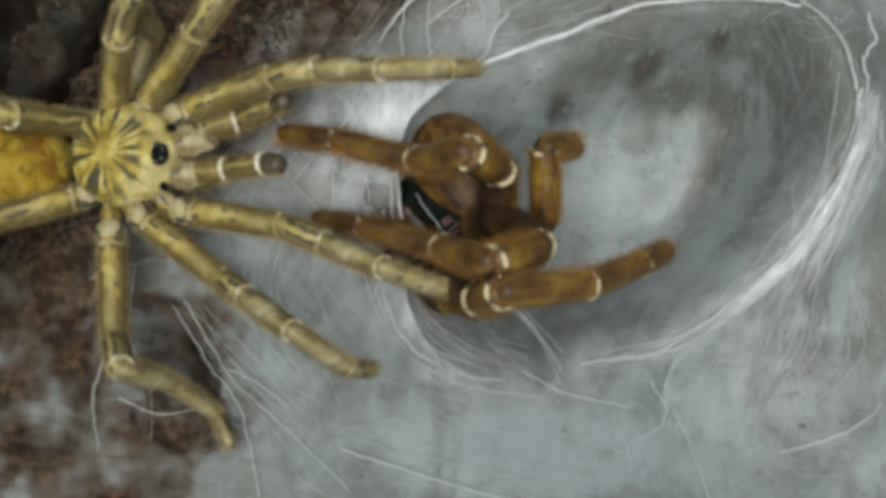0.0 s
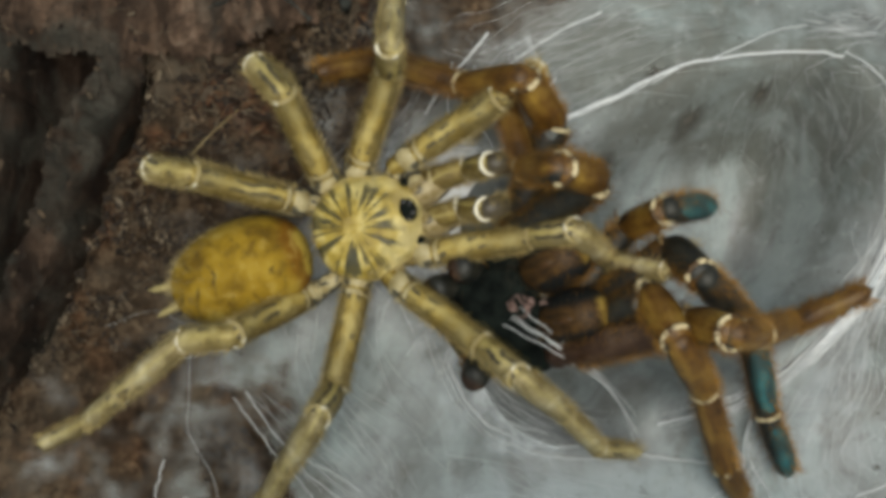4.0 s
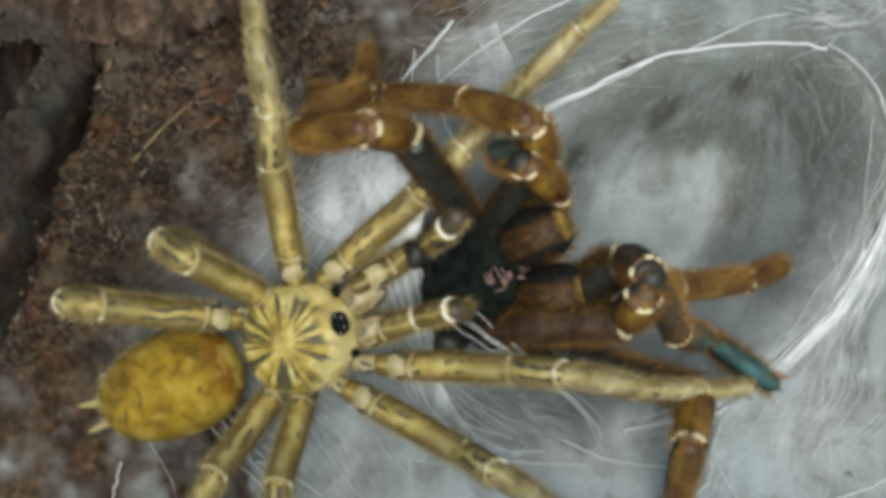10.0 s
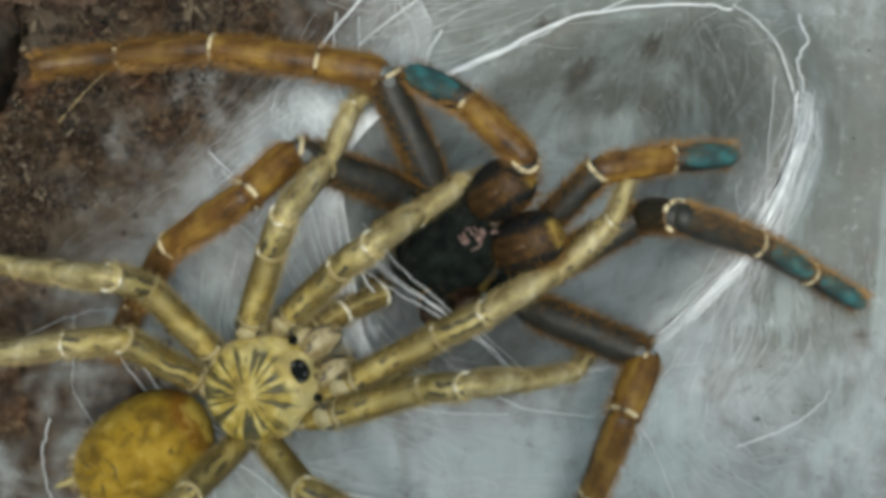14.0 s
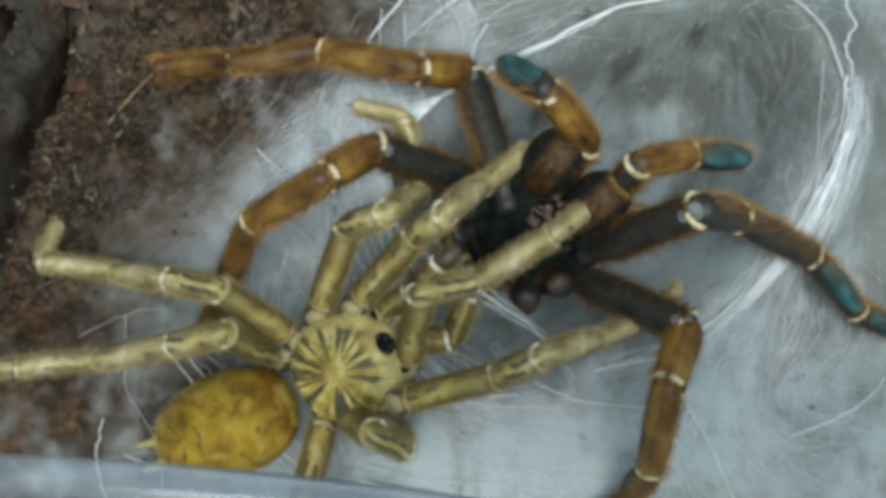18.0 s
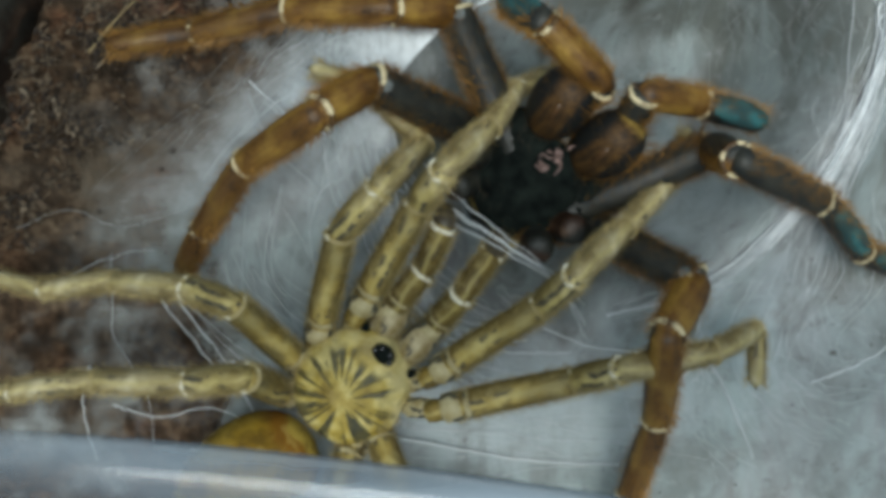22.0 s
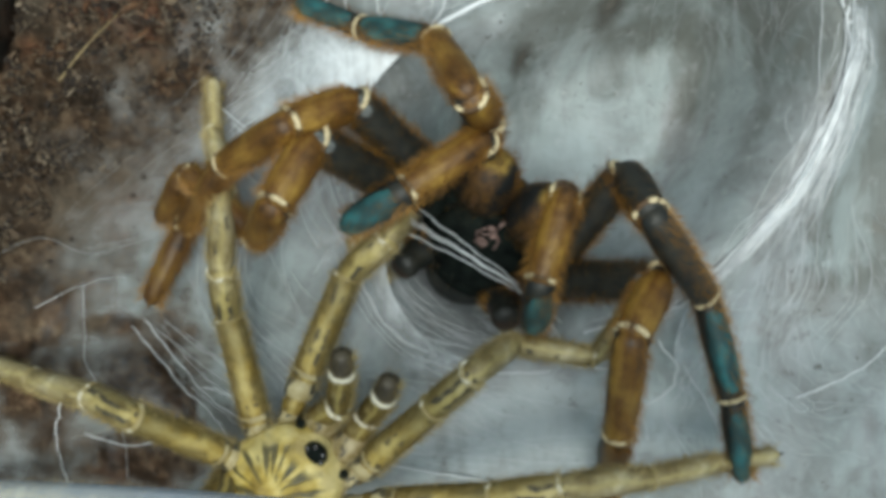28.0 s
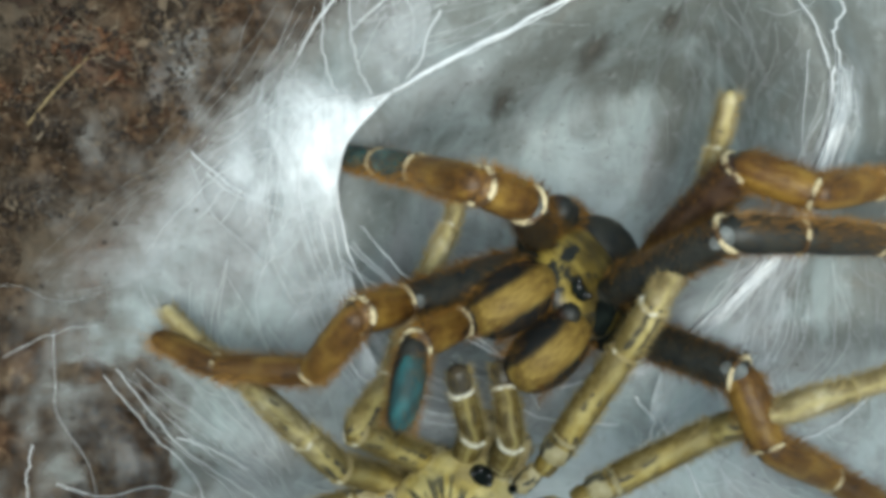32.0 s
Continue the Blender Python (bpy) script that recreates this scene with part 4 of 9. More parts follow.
bundle("web_threads", "curly threads above the burrow", [(680, 30), (800, -30), (1000, -90), (1200, -140)], 70, 4.2, 0.036, 6, 8)
bundle("web_threads", "bright threads at the film's upper corner", [(450, 260), (540, 180), (610, 90), (680, -30)], 34, 1.8, 0.036, 4, 9, 1.2)
bundle("web_threads", "bright threads fanning over the film", [(620, 150), (600, 250), (630, 380), (690, 520)], 30, 1.6, 0.061, 1, 10, 3.0)
bundle("web_threads", "threads of the web border", [(590, 0), (470, 180), (330, 300), (110, 470)], 24, 3.0, 0.024, 6, 11, 0.5, DULL_THREAD)
bundle("web_threads", "combed threads beside the burrow lip", [(430, 420), (470, 560), (560, 680), (640, 800)], 39, 3.6, 0.041, 1.5, 12, 0.6)
bundle("web_threads", "white threads fanning over the floor", [(300, 590), (420, 690), (520, 790), (640, 900)], 20, 2.2, 0.045, 2, 13, 0.6)
bundle("web_threads", "threads over the lower floor", [(560, 800), (760, 850), (980, 860), (1300, 900)], 34, 5.0, 0.034, 2, 15)
bundle("web_threads", "threads over the lower floor", [(1180, 690), (1230, 800), (1330, 930)], 23, 4.0, 0.034, 2, 16)
bundle("web_threads", "bright threads over the burrow lip", [(690, 470), (740, 560), (820, 620), (900, 650)], 33, 0.9, 0.054, 1, 17, 2.5)
bundle("web_threads", "threads over the far floor", [(1500, 420), (1560, 560), (1640, 800)], 39, 6.0, 0.034, 3, 19, 0.5, DULL_THREAD)


bundle("web_threads", "fine netting of threads on the nest floor", [(840, 600), (900, 625), (960, 640)], 22, 0.7, 0.05, 4, 31, 2.5)
bundle("web_threads", "fine netting of threads on the nest floor", [(1180, 770), (1220, 700), (1260, 640)], 20, 0.8, 0.05, 5, 32, 0.8)
bundle("web_threads", "wisps of thread on the lower floor", [(760, 700), (860, 760), (980, 790)], 24, 2.4, 0.035, 6, 33, 0.6)
bundle("web_threads", "wisps of thread on the lower floor", [(1300, 700), (1420, 780), (1560, 800)], 24, 3.0, 0.035, 6, 34, 0.6)


def scatter(name, label, count, x0, x1, y0, y1, maker, material, seed, ok=None, category="debris"):
    rng = random.Random(seed)
    store = ([], [])
    done = 0
    while done < count:
        x, y = plan(rng.uniform(x0, x1), rng.uniform(y0, y1))
        if ok and not ok(x, y, rng):
            continue
        gather(store, maker(x, y, rng))
        done += 1
    return tagged(mesh_object(name, store[0], store[1], material), label, category, kind="stuff")


def on_substrate(x, y, rng):
    return wob(x, y, 0.28, 12.0) + 0.5 * wob(x, y, 0.9, 3.0) > rng.gauss(-0.02, 0.12) and silk_edge(x, y) + max(0.0, min(4.0, -y * 0.4)) < rng.gauss(-2.0, 3.2) and (not on_bark(x, y) or rng.random() < 0.05)


def top_height(x, y):
    if y > plate_edge(x) and x < -29:
        return plate_height(x, y)
    return max(bark_height(x, y), deep_floor(x, y)) if on_bark(x, y) else deep_floor(x, y)


def fibre(x, y, rng):
    a, n = rng.gauss(0.2, 0.9), rng.uniform(0.8, 4.6)
    bend = rng.uniform(-0.7, 0.7)
    z = top_height(x, y) + rng.uniform(0.1, 0.7)
    pts = [Vector((x + n * t * math.cos(a + bend * t), y + n * t * math.sin(a + bend * t), z + 0.5 * math.sin(3 * t) * rng.uniform(0, 1))) for t in (0, 0.33, 0.66, 1)]
    return tube(pts, rng.uniform(0.03, 0.075), 0.02, 3)


def crumb(x, y, rng, size=0.25):
    s = size * rng.uniform(0.5, 1.6)
    v, f = lathe([(-s, 0.01), (-s * 0.6, s * 0.7), (s * 0.3, s), (s, 0.01)], 6, 0.8)
    c, d = math.cos(x * 7), math.sin(x * 7)
    z = max(top_height(x, y), sheet_height(x, y)) + s * 0.5
    return [(x + a * c - b * d, y + a * d + b * c, z + e) for a, b, e in v], f


def flake(x, y, rng, size=1.0):
    n = size * rng.uniform(0.25, 1.0) * (1.6 if rng.random() < 0.08 else 1)
    w, h = n * rng.uniform(0.25, 0.6), rng.uniform(0.08, 0.3)
    turn = Matrix.Rotation(rng.uniform(0, 6.28), 3, "Z") @ Matrix.Rotation(rng.gauss(0, 0.45), 3, "Y") @ Matrix.Rotation(rng.gauss(0, 0.4), 3, "X")
    z = top_height(x, y) + rng.uniform(0.1, 0.6)
    v = []
    for k in (-h, h):
        for p, q in ((-n, -w), (n * rng.uniform(0.5, 1), -w * rng.uniform(0.4, 1)), (n, w * rng.uniform(0.3, 1)), (-n * rng.uniform(0.4, 1), w)):
            u = turn @ Vector((p * 0.5, q * 0.5, k * 0.5))
            v.append((x + u.x, y + u.y, z + u.z))
    return v, [(3, 2, 1, 0), (4, 5, 6, 7), (0, 1, 5, 4), (1, 2, 6, 5), (2, 3, 7, 6), (3, 0, 4, 7)]


scatter("coir_chips", "grey-brown and rusty chips of coir and bark", 2900, -260, 560, -190, 800, flake, FLAKE, 20, on_substrate)
scatter("bark_chips", "larger dark chips of bark and coir", 210, -220, 520, -150, 620, lambda x, y, r: flake(x, y, r, 2.6), FLAKE, 19, on_substrate)
scatter("coir_fibres", "short brown coir fibres on the substrate", 750, -260, 560, -190, 760, fibre, FIBRE, 21, on_substrate)
scatter("crumbs", "dark crumbs of substrate", 1500, -260, 560, -190, 800, lambda x, y, r: crumb(x, y, r, 0.22), DEBRIS, 22, on_substrate)
scatter("droppings", "tiny black specks on the web", 230, 300, 1700, -150, 950, lambda x, y, r: crumb(x, y, r, 0.1), DEBRIS, 23)
scatter("droppings", "tiny black specks on the burrow wall", 110, 860, 1160, -20, 260, lambda x, y, r: crumb(x, y, r, 0.085), DEBRIS, 24)
scatter("crumbs", "dark crumbs caught in a web hole", 90, 215, 380, 640, 790, lambda x, y, r: crumb(x, y, r, 0.2), DEBRIS, 25)


def stain(px, py, rx, ry, turn, seed):
    """A grey-brown soiled patch of the web."""
    x, y = plan(px, py)
    v, f = [(0, 0)], []
    n = 26
    for k in range(n):
        a = 2 * math.pi * k / n
        r = 1 + 0.35 * wob(math.cos(a), math.sin(a), 1.6, seed)
        v.append((rx * r * math.cos(a), ry * r * math.sin(a)))
        f.append((0, k + 1, (k + 1) % n + 1))
    c, s = math.cos(turn), math.sin(turn)
    verts = []
    for a, b in v:
        X, Y = x + a * c - b * s, y + a * s + b * c
        verts.append((X, Y, sheet_height(X, Y) + 0.12))
    ob = mesh_object("stain", verts, f, STAIN)
    at = ob.data.attributes.new("cover", "FLOAT", "POINT")
    at.data.foreach_set("value", [1.0] + [0.0] * n)
    return tagged(ob, "grey-brown soiled patch on the web", "stain")


def stain_material():
    m = Mat("soiled_web", rough=0.8, spec=0.2)
    m.colour(m.ramp(m.noise(300, 4), (0.3, (0.09, 0.082, 0.07)), (0.7, (0.17, 0.16, 0.14))))
    m.put(m.b.inputs["Alpha"], m.math("MULTIPLY", m.band(m.math("ADD", m.attribute("cover"), m.math("MULTIPLY", m.math("SUBTRACT", m.noise(420, 4), 0.5), 0.7)), 0.0, 1.0), 0.8))
    return m.m


STAIN = stain_material()
stain(1113, 63, 4.2, 2.1, 0.95, 1.0)
stain(954, 151, 3.2, 1.9, 0.9, 2.0)
stain(1037, 1, 3.0, 1.9, 0.9, 3.0)
stain(1232, 26, 2.6, 1.5, 1.2, 5.0)
stain(1425, 700, 0.8, 0.5, 0.2, 4.0)

ax, ay = plan(278, 72)
bx, by = plan(172, 178)
tv, tf = tube(curve_points([(ax, ay, top_height(ax, ay) + 1.6), ((ax + bx) / 2 - 0.2, (ay + by) / 2 + 0.1, top_height((ax + bx) / 2, (ay + by) / 2) + 2.6), (bx, by, top_height(bx, by) + 1.5)], 12), 0.1, 0.14, 7)
tagged(mesh_object("straw", tv, tf, STRAW), "thin dry pale straw lying on the substrate", "straw")


# ---- the two tarantulas ----
SEGMENTS = ("femur", "patella", "tibia", "metatarsus", "tarsus")
PALP_SEGMENTS = ("palp_femur", "palp_tibia", "palp_tarsus")
LEGS = ("L1", "L2", "L3", "L4", "R1", "R2", "R3", "R4", "PL", "PR")
COXA = {"1": (4.3, 4.6), "2": (1.6, 5.6), "3": (-1.4, 5.6), "4": (-4.2, 4.6), "P": (6.2, 2.4)}
YELLOW = dict(size=1.0, leg=(14.8, 7.5, 11.2, 9.4, 6.6), palp=(7.0, 6.0, 3.0), girth=(1.72, 1.62, 1.5, 1.25, 1.05), pgirth=(1.6, 1.45, 1.4))
BROWN = dict(size=1.15, leg=(16.0, 8.2, 13.2, 12.1, 10.2), palp=(11.3, 9.8, 8.7), girth=(2.2, 2.05, 1.85, 1.58, 1.45), pgirth=(1.75, 1.75, 1.75))


def segment_profile(n, r0, r1, last, first=False):
    p = [(-3.0, 0.3 * r0), (-2.7, 0.72 * r0), (-1.6, 0.84 * r0), (-0.9, 0.72 * r0), (0.2, 0.9 * r0), (n * 0.25, 1.06 * r0), (n * 0.55, 0.5 * (r0 + r1) * 1.06), (n * 0.88, 1.0 * r1)]
    if not first:
        p = [(-0.9, 0.25 * r0), (-0.55, 0.7 * r0), (0.2, 0.92 * r0)] + p[5:]
    if last:
        return p + [(n * 0.97, 0.75 * r1), (n + 0.15, 0.3 * r1), (n + 0.3, 0.02)]
    return p + [(n - 0.25, 0.96 * r1), (n + 0.25, 0.8 * r1), (n + 0.55, 0.3 * r1)]


def hair_mesh(n, r0, r1, count, length, seed):
    """Fine hairs standing off a limb, swept towards its tip."""
    rng = random.Random(seed)
    v, f = [], []
    for _ in range(count):
        u, a = rng.uniform(0.02, 0.98), rng.uniform(0, 6.283)
        r = (r0 + (r1 - r0) * u) * 0.96
        h = length * rng.uniform(0.5, 1.25)
        x = n * u
        c, s = math.cos(a), math.sin(a)
        w = 0.042
        k = len(v)
        v += [(x - w, r * c, r * s), (x + w, r * c - w * s, r * s + w * c), (x + h * rng.uniform(0.5, 0.95), (r + h * 0.75) * c, (r + h * 0.75) * s)]
        f.append((k, k + 1, k + 2))
    return v, f


def make_limbs(root, spec, skin, hair, ring, dark, pads):
    """Every limb of a spider, each segment a part with its hairs and ring; returns leg -> list of parts."""
    limbs, first = {}, {}
    for leg in LEGS:
        palp = leg[0] == "P"
        names, lengths, girth = (PALP_SEGMENTS, spec["palp"], spec["pgirth"]) if palp else (SEGMENTS, spec["leg"], spec["girth"])
        chain = []
        for k, name in enumerate(names):
            n, r0 = lengths[k], girth[k]
            last = k == len(names) - 1
            r1 = girth[k] * 0.85 if last else (girth[k] + girth[k + 1]) / 2
            if name not in first:
                v, f = lathe(segment_profile(n, r0, r1, last, k == 0), 14)
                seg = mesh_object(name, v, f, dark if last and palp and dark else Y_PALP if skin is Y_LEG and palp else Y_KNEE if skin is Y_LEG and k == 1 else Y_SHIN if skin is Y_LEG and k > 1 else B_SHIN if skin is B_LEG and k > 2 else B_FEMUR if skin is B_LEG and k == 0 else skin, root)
                made = [seg]
                v, f = hair_mesh(n, r0, r1, int((85 if spec is BROWN else 70) * n), 1.5 if spec is BROWN else 1.15, len(name) + k)
                made.append(mesh_object("hairs", v, f, hair, seg, smooth=False))
                if not last:
                    v, f = lathe([(n - 0.46, r1 * 0.94), (n - 0.38, r1 * 1.09), (n - 0.02, r1 * 1.08), (n + 0.08, r1 * 0.9)], 14)
                    made.append(mesh_object("joint_ring", v, f, ring, seg, "pale ring at the joint"))
                if not pads and k == 0:
                    v, f = lathe([(-0.9, r0 * 0.8), (-0.5, r0 * 1.04), (0.9, r0 * 1.1), (1.5, r0 * 1.0), (1.75, r0 * 0.8), (2.0, r0 * 1.03), (2.5, r0 * 1.08), (2.9, r0 * 0.9)], 14)
                    made.append(mesh_object("trochanter", v, f, FLECKED, seg, "cream flecked knuckle at the hip"))
                if pads and (last or name == "metatarsus"):
                    v, f = egg(n * 1.0, r0 * 1.95, r0 * 1.5, 8, 10, under=1.0)
                    v = [(x + n * 0.5, y, z - r0 * 0.5) for x, y, z in v]
                    made.append(mesh_object("pad", v, f, PAD, seg, "blue-green brush of pad hairs"))
                if pads and name in ("femur", "palp_femur"):
                    v, f = hair_mesh(n, r0, r1, int(34 * n), 1.9, 51)
                    v = [(x, y, z) if z < 0 else (x, y, z * 0.9) for x, y, z in v]
                    made.append(mesh_object("bristles", v, f, BRISTLE, seg, smooth=False))
                if pads and name == "femur":
                    v, f = egg(4.4, r1 * 1.3, r1 * 1.2, 8, 10, under=1.0)
                    v = [(x + n - 1.0, y, z - r1 * 0.42) for x, y, z in v]
                    made.append(mesh_object("joint_membrane", v, f, MEMBRANE, seg, "pale grey membrane under the knee"))
                if last:
                    v, f = tube([Vector((n, 0, 0)), Vector((n + 0.5, 0.1, 0.15)), Vector((n + 0.75, 0.12, -0.2))], 0.16, 0.04, 5)
                    made.append(mesh_object("claw", v, f, SOOT, seg))
                first[name] = made
            else:
                src = first[name]
                seg = again(src[0], name, root)
                for o in src[1:]:
                    again(o, o.name.split(".")[0], seg, o.get("label", ""))
            chain.append(seg)
        if "coxa" not in first:
            v, f = lathe([(-1.2, 0.8), (-0.4, 1.75), (1.2, 1.85), (2.6, 1.6), (3.3, 0.6)], 12)
            k = 0.7 if skin is Y_LEG else 1.05
            v = [(x, y * k, z * k) for x, y, z in v]
            first["coxa"] = [mesh_object("coxa", v, f, FLECKED if skin is Y_LEG else SOOT, root)]
            chain.append(first["coxa"][0])
        else:
            chain.append(again(first["coxa"][0], "coxa", root))
        limbs[leg] = chain
    return limbs


def placed(ob, x, y, z, rx=0, ry=0, rz=0):
    ob.matrix_basis = pose(x * MM, y * MM, z * MM, rx, ry, rz)
    return ob


def eyes_on(root, x, z, s):
    v, f = egg(2.0 * s, 2.6 * s, 1.6 * s, 8, 12)
    mound = placed(mesh_object("eye_mound", v, f, SOOT, root), x, 0, z)
    v, f = egg(0.75 * s, 0.75 * s, 0.75 * s, 8, 10, under=1.0)
    eye = None
    for dx, dy in ((0.45, 0.5), (0.45, -0.5), (-0.2, 0.95), (-0.2, -0.95)):
        eye = again(eye, "eye", mound) if eye else mesh_object("eye", v, f, EYE, mound)
        placed(eye, dx * s, dy * s, 0.55 * s)


def yellow_spider():
    root = new("yellow_tarantula")
    tagged(root, "yellow tarantula with a black-rayed carapace and pale leg rings", "spider")
    v, f = egg(13.6, 13.0, 6.0, 18, 36, 0.6, 0.6)
    v = [(x - 0.4, y * (1 + 0.03 * math.cos(7 * math.atan2(y, x))), z) for x, y, z in v]
    v = [(x, y * (1 - 0.012 * max(0, x) ** 1.1), z + (0.5 * math.exp(-((x - 4) / 3) ** 2) - 0.7 * math.exp(-((x + 1.2) ** 2 + y * y) / 0.5)) * (z > 0)) for x, y, z in v]
    shell = mesh_object("carapace", v, f, Y_BODY, root, "yellow carapace with a star of black dashes")
    shell.matrix_basis = pose(0.0011, 0, 0.0003) @ Matrix.Diagonal((1.06, 1.04, 1.05, 1))
    rng = random.Random(8)
    fv, ff = [], []
    for _ in range(420):
        q, rr = rng.uniform(0, 6.283), rng.uniform(0.86, 1.0)
        p = Vector((0.7 + 7.4 * rr * math.cos(q), 6.7 * rr * math.sin(q), 0.6 + rng.uniform(-0.3, 0.7)))
        e = p + Vector((math.cos(q), math.sin(q), 0.35)) * rng.uniform(0.5, 1.3)
        k = len(fv)
        fv += [(p.x - 0.05, p.y, p.z), (p.x + 0.05, p.y + 0.05, p.z), e[:]]
        ff.append((k, k + 1, k + 2))
    mesh_object("hairs", fv, ff, Y_HAIR, root, smooth=False)
    for k, (x, y) in enumerate(((6.6, 3.6), (6.2, -3.9))):
        v, f = egg(1.6, 1.1, 0.7, 8, 10)
        placed(mesh_object("carapace_spot", v, f, SOOT, root, "black spot on the carapace shoulder"), x, y, 1.55, 0, 8, 40 - 80 * k)
    eyes_on(root, 6.0, 2.9, 1.15)
    v, f = egg(6.4, 4.0, 4.8, 12, 14, 0.75, 1.0)
    jaw = mesh_object("chelicera", v, f, PALE_CHEL, root, "cream jaw")
    hv, hf = hair_mesh(5.2, 1.9, 1.7, 320, 1.1, 73)
    tuft = mesh_object("hairs", [(x - 2.4, y, z) for x, y, z in hv], hf, Y_HAIR, jaw, smooth=False)
    placed(jaw, 9.3, 2.1, -0.4, 0, 20, 4)
    jaw2 = placed(again(jaw, "chelicera", root, "cream jaw"), 9.3, -2.1, -0.4, 0, 20, -4)
    again(tuft, "hairs", jaw2)
    v, f = egg(10, 8, 2.5, 8, 16)
    placed(mesh_object("sternum", v, f, GOLD, root), 0, 0, -2.2)
    v, f = egg(18.6, 13.4, 11.4, 16, 28, 1.5, 0.8)
    belly = mesh_object("abdomen", v, f, Y_ABDOMEN, root, "ochre mottled downy abdomen")
    rng = random.Random(5)
    hv, hf = [], []
    for _ in range(1700):
        a, b = rng.uniform(0, 6.283), math.acos(rng.uniform(-1, 1))
        p = Vector((-math.cos(b) * 8.75, math.sin(b) ** 0.85 * math.cos(a) * 6, math.sin(b) ** 0.85 * math.sin(a) * 5.2))
        if p.z < -1:
            continue
        o = Vector((p.x / 76, p.y / 36, p.z / 27)).normalized()
        q = p + o * 0.9 * rng.uniform(0.5, 1.2) + Vector((-0.9, 0, 0))
        k = len(hv)
        hv += [(p.x - 0.04, p.y - 0.03, p.z - 0.1), (p.x + 0.04, p.y + 0.03, p.z - 0.1), q[:]]
        hf.append((k, k + 1, k + 2))
    mesh_object("hairs", hv, hf, Y_HAIR, belly, smooth=False)
    v, f = lathe([(0, 0.75), (-1.6, 0.7), (-3.4, 0.5), (-4.6, 0.12)], 10)
    spin = mesh_object("spinneret", v, f, Y_SHIN, belly)
    placed(spin, -7.6, 1.0, 0.4, 0, 0, -10)
    placed(again(spin, "spinneret", belly), -7.6, -1.0, 0.4, 0, 0, 10)
    return root, make_limbs(root, YELLOW, Y_LEG, Y_HAIR, CREAM, Y_TIP, False), belly


def brown_spider():
    root = new("brown_tarantula")
    tagged(root, "rust-brown tarantula rearing, sooty underside, blue-green foot pads", "spider")
    v, f = egg(16.5, 14.5, 7.0, 18, 32, 0.6, 0.5)
    mesh_object("carapace", v, f, B_CARAPACE, root, "olive-gold carapace with dark rays")
    eyes_on(root, 6.8, 3.0, 1.0)
    v, f = egg(13.5, 12, 4.0, 12, 22, 1.0, 1.0)
    plate = placed(mesh_object("sternum", v, f, SOOT, root, "velvety black underside"), -0.5, 0, -2.4)
    hv, hf = hair_mesh(11.0, 5.2, 5.2, 700, 1.6, 41)
    mesh_object("hairs", [(x - 5.5, y, z * 0.33) for x, y, z in hv], hf, BRISTLE, plate, smooth=False)
    v, f = egg(11.2, 7.4, 7.6, 14, 18, 1.3, 1.0)
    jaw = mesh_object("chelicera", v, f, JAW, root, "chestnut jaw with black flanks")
    v2, f2 = tube(curve_points([(3.6, 0, -1.2), (3.2, 0, -3.0), (1.2, 0, -3.6), (-0.8, 0, -2.9)], 10), 0.6, 0.08, 8)
    fang = mesh_object("fang", v2, f2, CHEL, jaw)
    hv, hf = hair_mesh(9.4, 3.1, 3.0, 900, 1.7, 77)
    hs = mesh_object("hairs", [(x - 4.7, y, z) for x, y, z in hv], hf, B_HAIR, jaw, smooth=False)
    placed(jaw, 9.4, 3.5, -3.0, 0, 40, 6)
    jaw2 = again(jaw, "chelicera", root, "chestnut jaw with black flanks")
    placed(jaw2, 9.4, -3.5, -3.0, 0, 40, -6)
    again(fang, "fang", jaw2)
    again(hs, "hairs", jaw2)
    rng = random.Random(9)
    for _ in range(7):
        x, y, a = rng.gauss(0, 1.0), rng.gauss(0, 0.5), rng.uniform(0, 6.28)
        n = rng.uniform(1.0, 1.9)
        pts = [(x + n * u * math.cos(a + 1.6 * u), y + n * u * math.sin(a + 1.6 * u), rng.uniform(-0.4, 0.5)) for u in (0, 0.35, 0.7, 1)]
        v, f = tube(curve_points(pts, 7), rng.uniform(0.2, 0.42), 0.1, 6)
        placed(mesh_object("mouth_fold", v, f, PINK, root, "pink fold of the mouth"), 5.6, 0.2, -4.7)
    v, f = egg(18, 13, 12, 14, 22, 1.4, 0.9)
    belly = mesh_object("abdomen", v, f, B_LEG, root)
    rng = random.Random(6)
    hv, hf = hair_mesh(15.0, 5.4, 5.0, 900, 1.8, 31)
    mesh_object("hairs", [(x - 7.5, y * math.sqrt(max(0.05, 1 - ((x - 7.5) / 9.6) ** 2)), z * math.sqrt(max(0.05, 1 - ((x - 7.5) / 9.6) ** 2))) for x, y, z in hv], hf, B_HAIR, belly, smooth=False)
    return root, make_limbs(root, BROWN, B_LEG, B_HAIR, GOLD, None, True), belly


# ---- the clear plastic tub held over the nest ----
def swept(loop, R, lean, n=60):
    """A profile (radius, height) carried round part of a wide circle, its first point at the origin."""
    v, f = [], []
    m = len(loop)
    for i in range(n + 1):
        a = math.pi / 2 - lean + (i / n - 0.5) * 0.62
        for r, z in loop:
            v.append(((R + r) * math.cos(a) - R * math.cos(math.pi / 2 - lean), (R + r) * math.sin(a) - R * math.sin(math.pi / 2 - lean), z))
    for i in range(n):
        for k in range(m):
            q = (k + 1) % m
            f.append((i * m + k, i * m + q, (i + 1) * m + q, (i + 1) * m + k))
    f += [tuple(range(m)), tuple(n * m + k for k in range(m - 1, -1, -1))]
    return v, f


